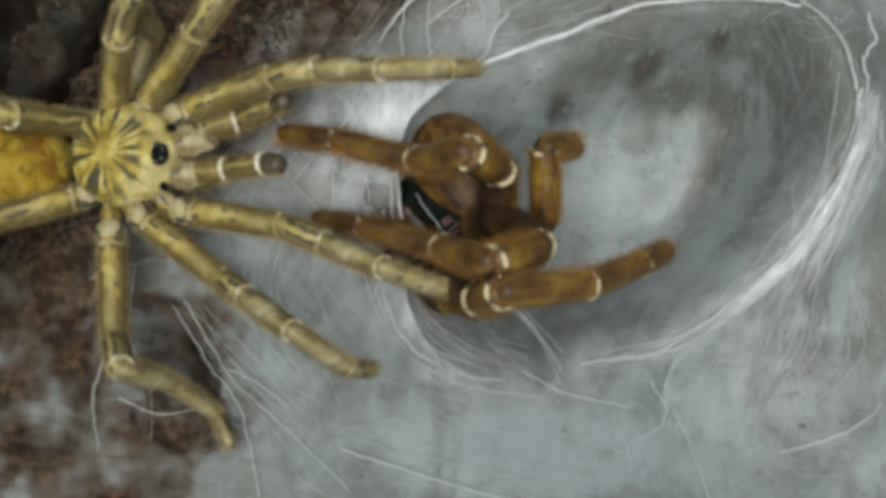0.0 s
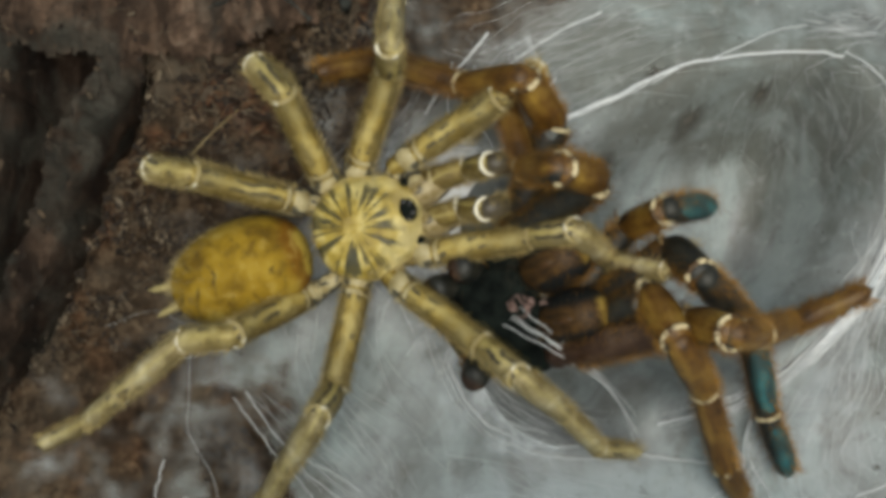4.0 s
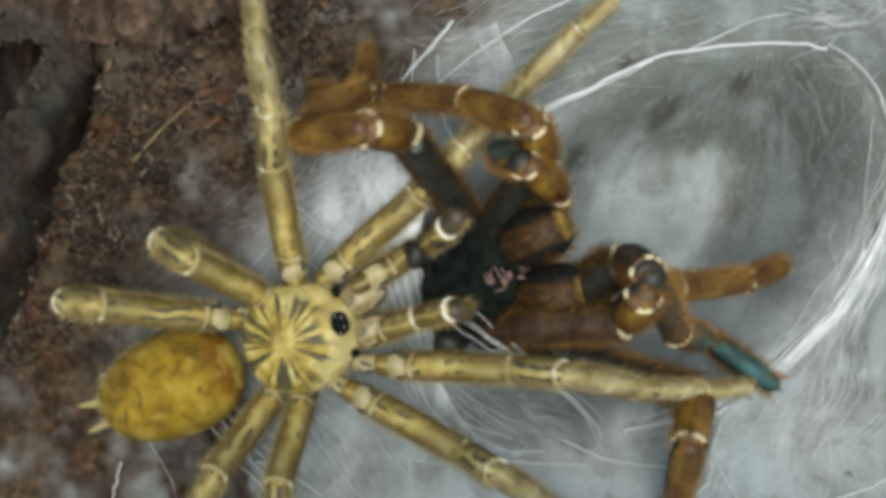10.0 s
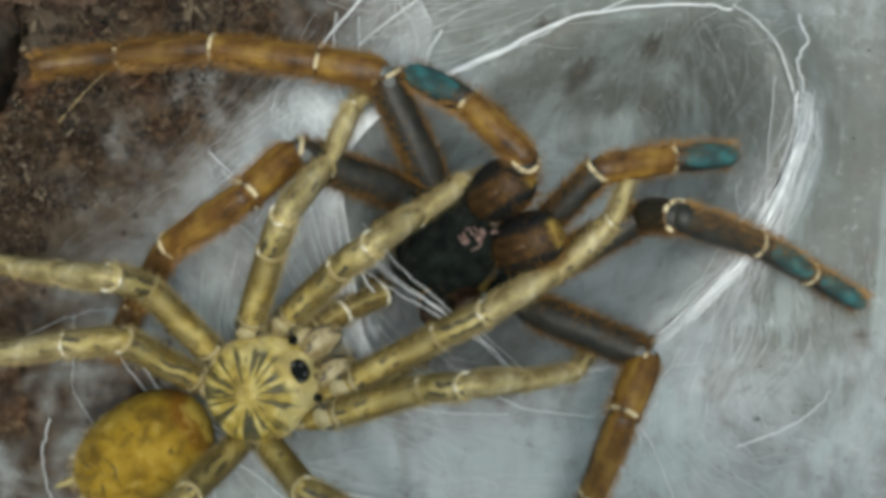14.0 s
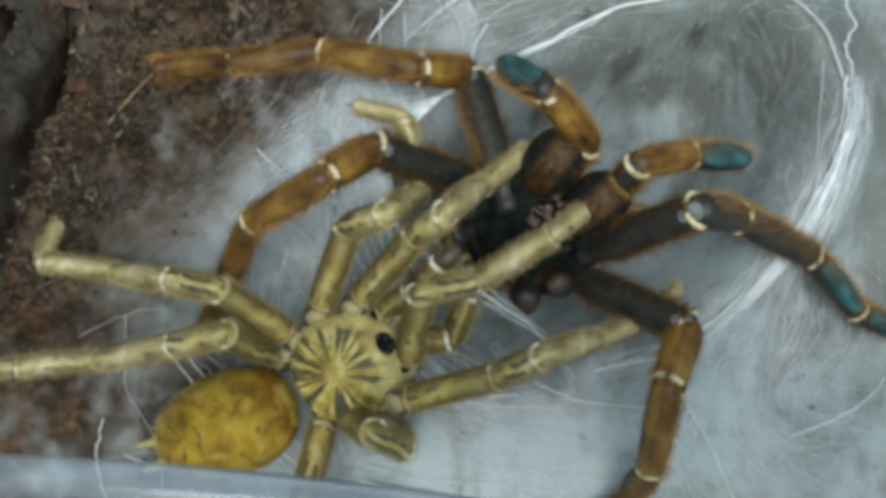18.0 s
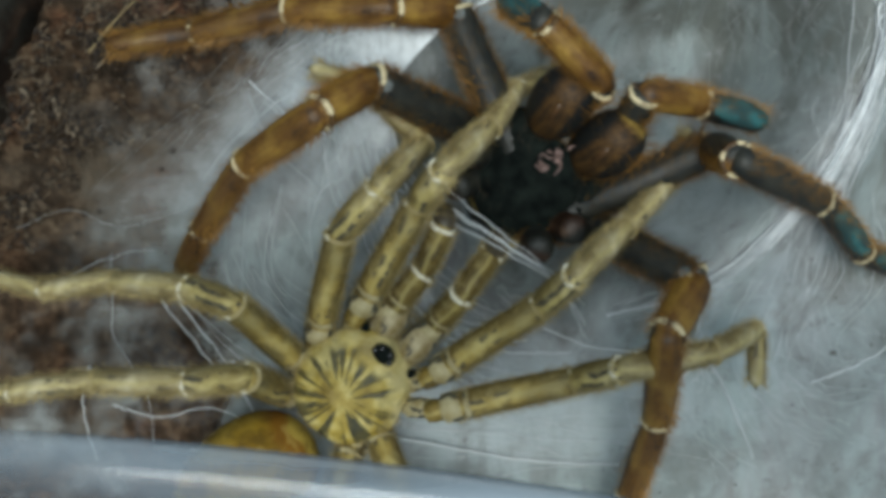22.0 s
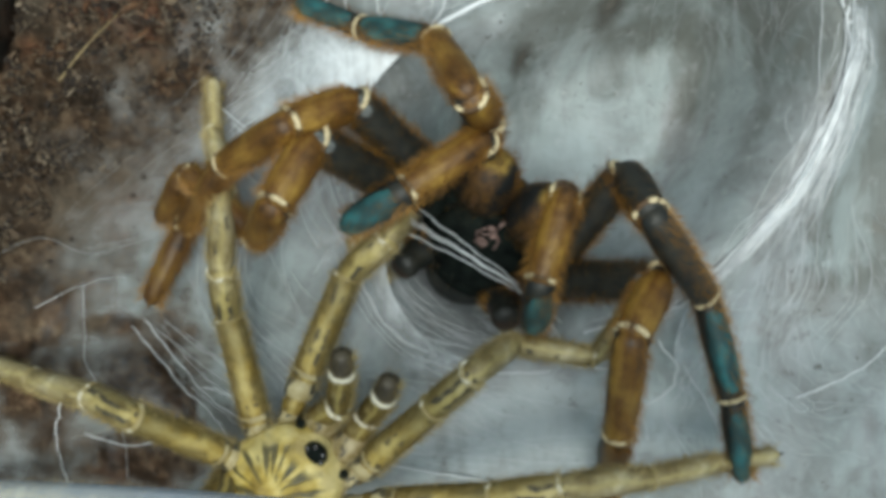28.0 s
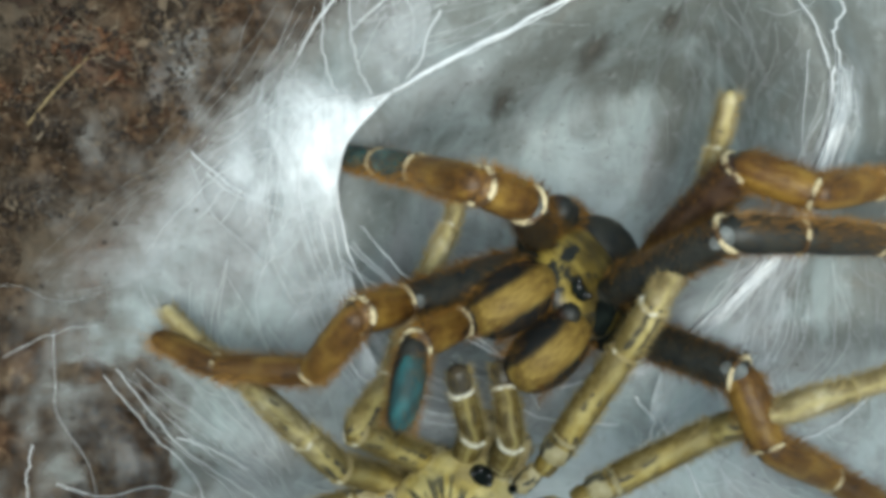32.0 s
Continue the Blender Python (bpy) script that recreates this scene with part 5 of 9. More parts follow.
def plastic_tub():
    root = new("plastic_tub")
    tagged(root, "clear plastic tub with a rolled rim held above the nest", "plastic tub")
    rim = [(0, 0), (-0.4, 0.9), (-1.4, 1.2), (-2.6, 0.9), (-3.2, -0.2)]
    wall = [(-3.3, -0.3), (-5.4, -1.6), (-7.4, -1.2), (-8.2, 0.2), (-9.4, 0.3), (-10.6, -1.2), (-12.5, -4), (-15, -14), (-17, -26)]
    for name, prof, material in (("rim", rim, PLASTIC), ("wall", wall, PLASTIC_WALL)):
        loop = prof + [(p - 0.5, q - 0.8) for p, q in reversed(prof)]
        v, f = swept(loop, 268.0, 0.147)
        mesh_object(name, v, f, material, root)
    return root


yellow, yellow_limbs, yellow_belly = yellow_spider()
brown, brown_limbs, brown_belly = brown_spider()
tub = plastic_tub()

YB, DB, YL, DL = {}, {}, {}, {}


def yb(t, x, y, head, tail):
    """The yellow body at t: place (mm), heading of the carapace and of the abdomen (degrees)."""
    YB[t] = (x, y, head, tail)


def db(t, x, y, z, head, pitch, tail):
    """The brown body at t: place (mm), heading, pitch (0: on its back, 90: facing straight up), how far back the abdomen lies (mm)."""
    DB[t] = (x, y, z, head, pitch, tail)


def yl(leg, t, x, y, z, *angles):
    """A yellow limb at t: its hip (mm), then bearing and rise of each segment (degrees)."""
    YL.setdefault(leg, {})[t] = (x, y, z, *angles)


def dl(leg, t, x, y, z, *angles):
    """A brown limb at t, as yl."""
    DL.setdefault(leg, {})[t] = (x, y, z, *angles)


def heading(bearing, rise):
    a, b = radians(bearing), radians(rise)
    return Vector((math.cos(a) * math.cos(b), math.sin(a) * math.cos(b), math.sin(b)))


def between(table, t):
    ts = sorted(table)
    if t <= ts[0]:
        return table[ts[0]], table[ts[0]], 0.0
    for a, b in zip(ts, ts[1:]):
        if a <= t <= b:
            u = (t - a) / (b - a)
            return table[a], table[b], u * u * (3 - 2 * u) * 0.5 + u * 0.5
    return table[ts[-1]], table[ts[-1]], 0.0


def turned(a, b, u):
    """From angle a to b the short way."""
    return a + ((b - a + 180) % 360 - 180) * u


def axes(place, x, up):
    """A pose at place (mm) whose x axis lies along x and whose z axis leans to up."""
    z = (up - x * up.dot(x)).normalized()
    y = z.cross(x)
    m = Matrix((x, y, z)).transposed().to_4x4()
    m.translation = place * MM
    return m


def chain_at(table, t, lengths):
    a, b, u = between(table, t)
    hip = Vector(a[:3]).lerp(Vector(b[:3]), u)
    ways = [heading(a[3 + 2 * k], a[4 + 2 * k]).lerp(heading(b[3 + 2 * k], b[4 + 2 * k]), u).normalized() for k in range(len(lengths))]
    out = []
    for w, n in zip(ways, lengths):
        out.append((hip.copy(), w))
        hip = hip + w * n
    return out


FACING = {"R1": (-1, 1, 1, 1, 1), "R2": (-1, 1, 1, 1, 1), "R3": (-1, 1, 1, -1, -1), "R4": (-1, -1, -1, -1, -1),
          "L1": (-1, -1, -1, -1, -1), "L2": (-1, 1, 1, 1, 1), "L3": (1, 1, 1, 1, 1), "L4": (-1, -1, -1, -1, -1),
          "PL": (-1, 1, -1), "PR": (-1, 1, -1)}


def animate(root, limbs, belly, body_at, belly_at, table, spec, facing, times):
    rows = {o: [] for chain in limbs.values() for o in chain}
    rows[root], rows[belly] = [], []
    for t in times:
        m = body_at(t)
        inv = m.inverted()
        rows[root].append((t, m))
        rows[belly].append((t, inv @ belly_at(t, m)))
        for leg, chain in limbs.items():
            palp = leg[0] == "P"
            lengths = spec["palp"] if palp else spec["leg"]
            a, b = COXA["P" if palp else leg[1]]
            side = 1 if "L" in leg else -1
            k = spec["size"]
            hip = m @ Vector((a * k * MM, side * b * k * MM, -k * MM)) / MM
            joints = chain_at(table[leg], t, lengths)
            for j, (p, w) in enumerate(joints):
                up = Vector((0.12, 0.05, 1.0))
                if facing and facing[leg][j] < 0:
                    up = Matrix.Rotation(math.pi * min(1.0, max(0.0, (t - 2.5) / 1.5)), 3, w) @ up
                rows[chain[j]].append((t, inv @ axes(p, w, up)))
            out = joints[0][0] - hip
            way = out.normalized() if out.length > 0.5 else (m.to_3x3() @ Vector((0.2, side, 0))).normalized()
            if abs(way.z) > 0.95:
                way = Vector((0.3, 0.1 * side, way.z)).normalized()
            mid = hip + out * 0.5 - way * 1.3
            rows[chain[-1]].append((t, inv @ axes(mid, way, Vector((0.1, 0.1, 1)))))
    for ob, r in rows.items():
        walk(ob, r)


def yellow_at(t):
    a, b, u = between(YB, t)
    x, y = a[0] + (b[0] - a[0]) * u, a[1] + (b[1] - a[1]) * u
    return pose(x * MM, y * MM, 9 * MM, 0, 0, turned(a[2], b[2], u))


def yellow_belly_at(t, m):
    a, b, u = between(YB, t)
    way = heading(turned(a[3], b[3], u), 4)
    back = m @ Vector((-7.6 * MM, 0, 0)) / MM
    return axes(back - way * 9.2 - Vector((0, 0, 0.5)), way, Vector((0, 0, 1)))


def brown_at(t):
    a, b, u = between(DB, t)
    p = Vector(a[:3]).lerp(Vector(b[:3]), u)
    h, q = radians(turned(a[3], b[3], u)), radians(a[4] + (b[4] - a[4]) * u)
    flat = Vector((math.cos(h), math.sin(h), 0))
    way = flat * math.cos(q) + Vector((0, 0, math.sin(q)))
    back = flat * math.sin(q) - Vector((0, 0, math.cos(q)))
    return axes(p, way, back)


def brown_belly_at(t, m):
    a, b, u = between(DB, t)
    h = radians(turned(a[3], b[3], u))
    flat = Vector((math.cos(h), math.sin(h), 0))
    p = Vector((a[0] + (b[0] - a[0]) * u, a[1] + (b[1] - a[1]) * u, 0.5))
    p.z += 0.35 * (a[5] + (b[5] - a[5]) * u)
    tail = a[5] + (b[5] - a[5]) * u
    early = min(1.0, max(0.0, 2 - t))
    roll = math.pi * (1 - min(1.0, tail / 11.0)) * 0.97
    side = Vector((-flat.y, flat.x, 0))
    p.z -= 2.6 * min(1.0, max(0.0, 4.0 - t))
    p += side * (4.6 + 3.6 * min(t, 1.0)) * early + flat * (tail - (4 + 3.3 * min(t, 1.0))) * early
    return axes(p - flat * tail, (flat + Vector((0, 0, 0.15))).normalized(), Vector((0, 0, math.cos(roll))) + side * math.sin(roll))


def motions():
    walk(tub, [
        (0, pose(0.0082, -0.0253, 0.085)), (0.7, pose(0.0065, -0.0238, 0.085)), (1, pose(0.0060, -0.0251, 0.085)),
        (1.5, pose(0.0032, -0.0239, 0.085)), (2, pose(0.0003, -0.0241, 0.085)), (2.5, pose(-0.0032, -0.0217, 0.085)),
        (3, pose(-0.0068, -0.0204, 0.085)), (3.6, pose(-0.0080, -0.0232, 0.085)), (4.5, pose(-0.0072, -0.0234, 0.085)),
        (14.2, pose(0.0029, -0.0220, 0.085)), (14.6, pose(0.0009, -0.0134, 0.085)), (15, pose(0.0004, -0.0122, 0.085)),
        (15.5, pose(-0.0012, -0.0123, 0.085)), (17.5, pose(-0.0014, -0.0123, 0.085)), (18, pose(-0.0011, -0.0122, 0.085)),
        (18.5, pose(0.0009, -0.0122, 0.085)), (19, pose(-0.0001, -0.0129, 0.085)), (19.5, pose(-0.0006, -0.0124, 0.085)),
        (20, pose(0.0002, -0.0120, 0.085)), (20.4, pose(-0.0033, -0.0111, 0.085)), (20.5, pose(-0.0041, -0.0118, 0.085)),
        (21, pose(-0.0027, -0.0087, 0.085)), (21.5, pose(-0.0033, -0.0091, 0.085)), (22, pose(-0.0024, -0.0123, 0.085)),
        (22.5, pose(-0.0034, -0.0139, 0.085)), (23.5, pose(-0.0034, -0.0210, 0.085)), (27, pose(0.0020, -0.0193, 0.085)),
        (27.5, pose(0.0025, -0.0155, 0.085)), (28, pose(0.0020, -0.0154, 0.085)), (28.5, pose(0.0020, -0.0145, 0.085)),
        (29, pose(0.0019, -0.0136, 0.085)), (29.6, pose(0.0024, -0.0158, 0.085)), (30.5, pose(0.0028, -0.0214, 0.085)),
        (32, pose(0.0035, -0.0183, 0.085))
    ])
    times = [i * 0.25 for i in range(129)]
    animate(yellow, yellow_limbs, yellow_belly, yellow_at, yellow_belly_at, YL, YELLOW, None, times)
    animate(brown, brown_limbs, brown_belly, brown_at, brown_belly_at, DL, BROWN, FACING, times)


# ---- how the two spiders stand and step ----
yb(0, -43.6, 8.0, 2, 19)
yb(1, -42.8, 9.0, 5, 16)
yb(2, -42.4, 10.3, 5, 12)
yb(3, -40.6, 10.4, -9, 21)
yb(3.5, -24.8, 15.0, 16, 24)
yb(4, -19.6, 10.8, 20, 20)
yb(4.5, -22.9, 8.8, 25, 19)
yb(6.5, -18.4, 12.5, 16, 17)
yb(7, -17.4, 4.9, 18, 11)
yb(8, -21.2, 8.1, 18, 8)
yb(9, -32.6, -1.2, 28, 11)
yb(9.5, -26.9, 2.8, 27, 14)
yb(10, -22.4, -2.5, 21, 22)
yb(10.5, -10.3, -3.7, 26, 23)
yb(11, -12.5, -12.2, 21, 26)
yb(12, -14.4, -13.6, 28, 22)
yb(12.5, -12.3, -13.6, 28, 24)
yb(13, -15.8, -12.2, 26, 25)
yb(14, -17.6, -14.5, 26, 31)
yb(15, -18.7, -11.2, 32, 27)
yb(18, -13.5, -12.4, 31, 21)
yb(19, -10.7, -14.0, 39, 29)
yb(20, -11.6, -15.6, 38, 28)
yb(22, -13.0, -21.4, 46, 36)
yb(23, -14.0, -23.8, 36, 40)
yb(24, -13.8, -25.2, 37, 39)
yb(25, -15.1, -27.0, 38, 41)
yb(27.5, -17.2, -26.6, 31, 38)
yb(28, -18.1, -29.8, 41, 40)
yb(28.5, -16.3, -30.1, 39, 40)
yb(29, -10.8, -30.4, 39, 39)
yb(29.5, -6.6, -32.0, 43, 46)
yb(30, -5.7, -32.3, 47, 52)
yb(30.5, -7.7, -31.3, 47, 52)
yb(31, -7.2, -32.7, 48, 52)
yb(31.5, -3.0, -32.8, 47, 51)
yb(32, 4.9, -27.1, 55, 54)
db(0, -1.2, 3.9, 2.5, -57, 20, 12)
db(1, -1.2, 0.5, 2.5, -43, 20, 12)
db(2, -2.2, 2.7, 2.5, -4, 20, 4)
db(3, -3.8, 4.2, 3.5, 17, 20, 0)
db(3.5, -4.0, 1.1, 5, 19, 20, 0)
db(4, -2.0, 0.4, 7.4, 20, 20, 0)
db(4.5, 2.9, -0.4, 7.4, 25, 20, 0)
db(6.5, 4.0, 0.7, 7.4, 17, 20, 0)
db(7, 4.0, 3.5, 7.4, 17, 20, 0)
db(8, 2.7, 5.5, 7.4, 16, 20, 0)
db(9, 2.6, 4.1, 7.4, 15, 20, 0)
db(9.5, -0.8, 3.8, 7.4, 16, 20, 0)
db(10, -0.1, 4.8, 7.4, 17, 20, 0)
db(10.5, 2.4, 4.0, 7.4, 18, 20, 0)
db(11, 5.9, 5.0, 7.4, 20, 20, 0)
db(12, 5.2, 4.0, 7.4, 20, 20, 0)
db(12.5, 6.4, 4.2, 7.4, 21, 20, 0)
db(13, 6.5, 4.2, 7.4, 21, 20, 0)
db(14, 6.8, 3.7, 7.4, 27, 20, 0)
db(15, 8.6, 3.1, 7.4, 34, 20, 0)
db(18, 9.2, 4.5, 7.4, 44, 20, 0)
db(19, 10.4, 4.8, 7.4, 47, 20, 0)
db(20, 9.7, 4.2, 7.4, 47, 20, 0)
db(22, 9.0, 3.4, 7.4, 47, 20, 0)
db(23, 8.4, 1.8, 7.4, 47, 20, 0)
db(24, 8.3, 0.8, 7.4, 48, 20, 0)
db(25, 7.6, -0.1, 7.4, 48, 20, 0)
db(27.5, 6.7, -1.6, 6.8, 49, 25, 0)
db(28, 6.7, -1.9, 5.2, 54, 40, 0)
db(28.5, 9.0, -3.1, 4.9, 57, 55, 0)
db(29, 9.4, -3.3, 4.8, 65, 75, 0)
db(29.5, 8.7, -4.2, 5.5, 68, 88, 0)
db(30, 7.8, -3.2, 6.6, 75, 98, 0)
db(30.5, 7.6, -0.8, 6.6, 72, 100, 0)
db(31, 12.0, -5.4, 7, 60, 112, 0)
db(31.5, 17.1, -4.9, 7.5, 39, 120, 0)
db(32, 20.3, -0.7, 7.6, 34, 122, 0)
yl("L1", 0, -37.2, 13.9, 8.7, 21, 15, 7, 26, -6, 37, 13, -34, 24, -60)
yl("L1", 1, -35.8, 15.5, 8.7, 22, -3, -8, 46, -12, 42, 9, -31, 23, -54)
yl("L1", 2, -35.2, 16.7, 8.7, 21, 9, 1, 26, -10, 37, 18, -57, 16, -51)
yl("L1", 3, -34.9, 14.5, 6.1, 56, 61, 3, 39, 61, -50, 9, -2, -5, -23)
yl("L1", 3.5, -22.9, 19.3, 7.3, 48, 58, 0, 0, 120, -51, -42, 7, 77, -43)
yl("L1", 4, -14.1, 19.5, 11.0, 29, 30, 41, -29, -175, -69, -127, 8, -173, -30)
yl("L1", 4.5, -19.1, 17.3, 8.9, 33, 19, 25, 53, 53, -56, -120, 0, 132, -25)
yl("L1", 6.5, -11.7, 20.9, 10.7, 36, 20, 15, 51, 14, -42, -4, -40, 172, 37)
yl("L1", 7, -11.8, 14.2, 10.0, 36, 21, 42, 48, 30, -41, 25, -35, -171, 44)
yl("L1", 8, -13.7, 15.9, 9.7, 29, 15, 13, 54, 21, -48, 22, 0, -148, 4)
yl("L1", 9, -28.1, 8.8, 8.6, 62, 7, 38, 37, -136, -79, -120, -5, -127, -10)
yl("L1", 9.5, -22.7, 13.0, 8.8, 60, 11, 30, 48, -173, -85, -120, -14, -122, -20)
yl("L1", 10, -17.7, 6.1, 9.4, 41, 22, 47, -9, 49, -15, 44, 20, 41, -22)
yl("L1", 10.5, -5.0, 6.0, 12.1, 41, 27, 42, 53, 43, -59, 52, -53, 19, -37)
yl("L1", 11, -7.6, -3.5, 10.5, 40, 28, 44, 48, 31, -53, 36, -45, 79, 16)
yl("L1", 12, -9.5, -4.9, 10.6, 38, 26, 52, 47, 33, -48, 24, -39, 113, 13)
yl("L1", 12.5, -9.5, -5.8, 10.1, 37, 36, 61, 54, 52, -58, 38, -54, 30, -20)
yl("L1", 13, -10.8, -3.5, 11.1, 37, 32, 44, 53, 36, -59, 44, -40, 16, -42)
yl("L1", 14, -14.4, -5.9, 9.3, 42, 45, 34, 49, 36, -59, 36, -38, 16, -20)
yl("L1", 15, -15.5, -3.7, 9.7, 39, 37, 38, 43, 38, -50, 39, -33, 11, -30)
yl("L1", 18, -12.2, -4.7, 9.5, 47, 39, 32, 56, 40, -58, 38, -36, 19, -23)
yl("L1", 19, -8.8, -5.3, 10.7, 56, 30, 39, 54, 42, -53, 49, -36, 29, -28)
yl("L1", 20, -9.3, -7.1, 10.6, 56, 29, 45, 53, 45, -52, 51, -36, 31, -41)
yl("L1", 22, -11.3, -11.4, 10.7, 60, 24, 52, 53, 42, -48, 54, -47, 21, -20)
yl("L1", 23, -11.8, -13.5, 11.1, 63, 27, 63, 52, 44, -49, 51, -51, 37, -32)
yl("L1", 24, -12.9, -14.6, 10.4, 64, 22, 57, 51, 46, -53, 51, -36, 89, 50)
yl("L1", 25, -13.9, -15.1, 10.3, 62, 21, 63, 51, 49, -56, 49, -28, 113, 65)
yl("L1", 27.5, -14.9, -17.3, 8.7, 63, 7, 48, 31, 56, -53, -142, -9, -23, -7)
yl("L1", 28, -15.7, -19.0, 8.9, 65, 6, 39, 28, 54, -62, -150, -3, -50, -10)
yl("L1", 28.5, -14.3, -19.6, 8.6, 70, -1, 59, 45, -73, -81, -129, -1, -87, -7)
yl("L1", 29, -10.1, -20.5, 8.7, 77, -3, 63, 43, -20, -60, 170, 18, -29, -14)
yl("L1", 29.5, -7.7, -22.2, 8.6, 87, 3, 92, 39, -10, -37, 135, -27, -2, -4)
yl("L1", 30, -7.7, -23.8, 8.9, 94, 3, 71, 18, -3, -31, 121, -24, 23, 3)
yl("L1", 30.5, -9.1, -22.4, 9.1, 93, 11, 66, 3, -14, -30, 104, -25, 42, -6)
yl("L1", 31, -8.5, -27.2, 7.1, 94, 39, 73, -16, 37, -33, 77, -28, 58, -11)
yl("L1", 31.5, -4.1, -27.2, 6.3, 98, 54, 67, -32, 73, -30, 61, -26, 72, -13)
yl("L1", 32, 2.9, -21.8, 7.0, 143, 45, 49, -36, 71, -27, 63, -27, 73, -12)
yl("L2", 0, -42.0, 14.2, 8.1, 46, 32, 51, 23, 66, -11, 65, -8, 64, -7)
yl("L2", 1, -41.2, 15.9, 8.1, 46, 28, 53, 23, 66, -6, 66, -4, 65, -3)
yl("L2", 2, -40.7, 16.7, 8.0, 46, 34, 51, 28, 66, -9, 65, -6, 64, -4)
yl("L2", 3, -35.6, 17.8, 8.8, 51, 27, 29, 35, 70, -6, 70, -2, 70, -7)
yl("L2", 3.5, -25.8, 19.8, 7.9, 68, 34, -10, 65, 84, -27, 78, -2, 78, -7)
yl("L2", 4, -20.7, 18.0, 8.7, 68, 36, 65, 81, 90, -45, 84, -4, 84, -3)
yl("L2", 4.5, -23.3, 16.9, 9.1, 75, 41, 71, 51, 87, -50, 76, -6, 76, -5)
yl("L2", 6.5, -18.4, 19.5, 9.0, 85, 41, 79, 44, 94, -48, 87, -10, 87, -8)
yl("L2", 7, -17.4, 14.3, 9.7, 79, 30, 81, 59, 89, -42, 97, -39, 94, -3)
yl("L2", 8, -21.4, 15.3, 9.3, 84, 39, 131, 30, 132, -47, 130, -10, 130, -8)
yl("L2", 9, -33.4, 7.2, 9.7, 102, 36, 95, -26, -113, -84, -76, 14, -83, -37)
yl("L2", 9.5, -28.6, 11.0, 9.7, 91, 23, 82, 50, 101, -31, 97, -14, 97, -12)
yl("L2", 10, -22.9, 6.0, 9.8, 95, 34, 85, 41, 105, -28, 102, -35, 96, -9)
yl("L2", 10.5, -11.7, 5.4, 10.4, 76, 34, 67, 19, 180, -28, 45, -23, 98, -3)
yl("L2", 11, -12.9, -3.7, 9.5, 51, 32, 35, 50, 41, -42, 29, -46, 108, 12)
yl("L2", 12, -14.5, -4.8, 10.4, 55, 32, 24, 47, 28, -59, 25, -55, 99, 19)
yl("L2", 12.5, -13.6, -5.5, 10.0, 57, 33, 33, 42, 31, -52, 73, -36, 124, 22)
yl("L2", 13, -15.7, -4.0, 10.6, 52, 35, 28, 35, 34, -51, 48, -48, 116, 21)
yl("L2", 14, -19.0, -6.9, 9.0, 67, 43, 60, 53, 58, -52, 69, -26, 50, -39)
yl("L2", 15, -20.8, -4.9, 8.6, 62, 31, 48, 61, 39, -53, 109, 7, 116, -13)
yl("L2", 18, -17.0, -5.7, 8.3, 66, 39, 15, 48, 38, -66, 100, 16, 164, -6)
yl("L2", 19, -13.9, -7.1, 9.1, 73, 30, 24, 49, 36, -61, 127, 19, 149, -7)
yl("L2", 20, -14.3, -9.1, 8.8, 70, 33, 39, 40, 44, -63, 124, 17, 155, -6)
yl("L2", 22, -16.7, -14.8, 8.8, 74, 33, 47, 27, 47, -50, 135, 14, 161, -7)
yl("L2", 23, -16.4, -16.7, 9.9, 73, 30, 53, 16, 59, -47, 138, 22, 158, -8)
yl("L2", 24, -17.7, -18.5, 9.2, 74, 28, 57, 28, 53, -39, 139, 15, 159, -9)
yl("L2", 25, -18.4, -18.9, 9.3, 73, 27, 50, 32, 59, -49, 135, 14, 160, -7)
yl("L2", 27.5, -19.5, -23.1, 6.8, 101, 25, 95, 34, 106, -36, 117, -27, 105, -42)
yl("L2", 28, -20.8, -24.1, 7.6, 100, 13, 86, 44, 94, -34, 106, -33, 91, -15)
yl("L2", 28.5, -19.5, -22.6, 8.2, 107, 8, 108, 50, 116, -38, 125, -21, 40, -20)
yl("L2", 29, -13.8, -27.2, 7.0, 114, 18, 103, 27, 109, -33, 116, -14, 112, -32)
yl("L2", 29.5, -11.1, -27.7, 7.8, 123, 9, 112, 29, 124, -28, 134, -11, 118, -37)
yl("L2", 30, -10.9, -27.7, 8.3, 127, 7, 114, 38, 124, -28, 130, -23, 123, -28)
yl("L2", 30.5, -13.3, -25.9, 8.6, 129, 4, 114, 36, 126, -30, 130, -23, 120, -25)
yl("L2", 31, -12.3, -27.1, 8.2, 122, 11, 106, 49, 126, -39, 128, -38, 114, -23)
yl("L2", 31.5, -7.3, -28.3, 6.5, 139, 31, 105, 42, 139, -46, 135, -45, 118, -29)
yl("L2", 32, 0.5, -25.6, 3.2, 147, 49, 124, 41, 149, -47, 146, -26, 137, -23)
yl("L3", 0, -46.2, 13.6, 7.3, 58, 54, 99, -40, -139, -83, -104, 0, -104, -9)
yl("L3", 1, -45.9, 14.4, 6.5, 74, 38, 92, -3, 90, 0, 90, 2, 102, -27)
yl("L3", 2, -45.2, 15.1, 6.2, 74, 43, 92, -5, 90, -2, 90, 0, 89, 1)
yl("L3", 3, -39.8, 17.2, 7.9, 65, 37, 118, -1, 48, -24, 170, -27, 38, -29)
yl("L3", 3.5, -28.8, 19.1, 7.6, 107, 49, 146, -17, 42, -39, -143, -22, 16, -25)
yl("L3", 4, -24.7, 16.6, 8.6, 114, 48, 132, -33, -4, -79, -71, -7, -45, -11)
yl("L3", 4.5, -27.0, 14.3, 8.7, 132, 47, 127, -38, -31, -81, -52, -6, -47, -10)
yl("L3", 6.5, -22.4, 17.9, 8.7, 138, 45, 144, -43, -33, -79, -41, -3, -41, -8)
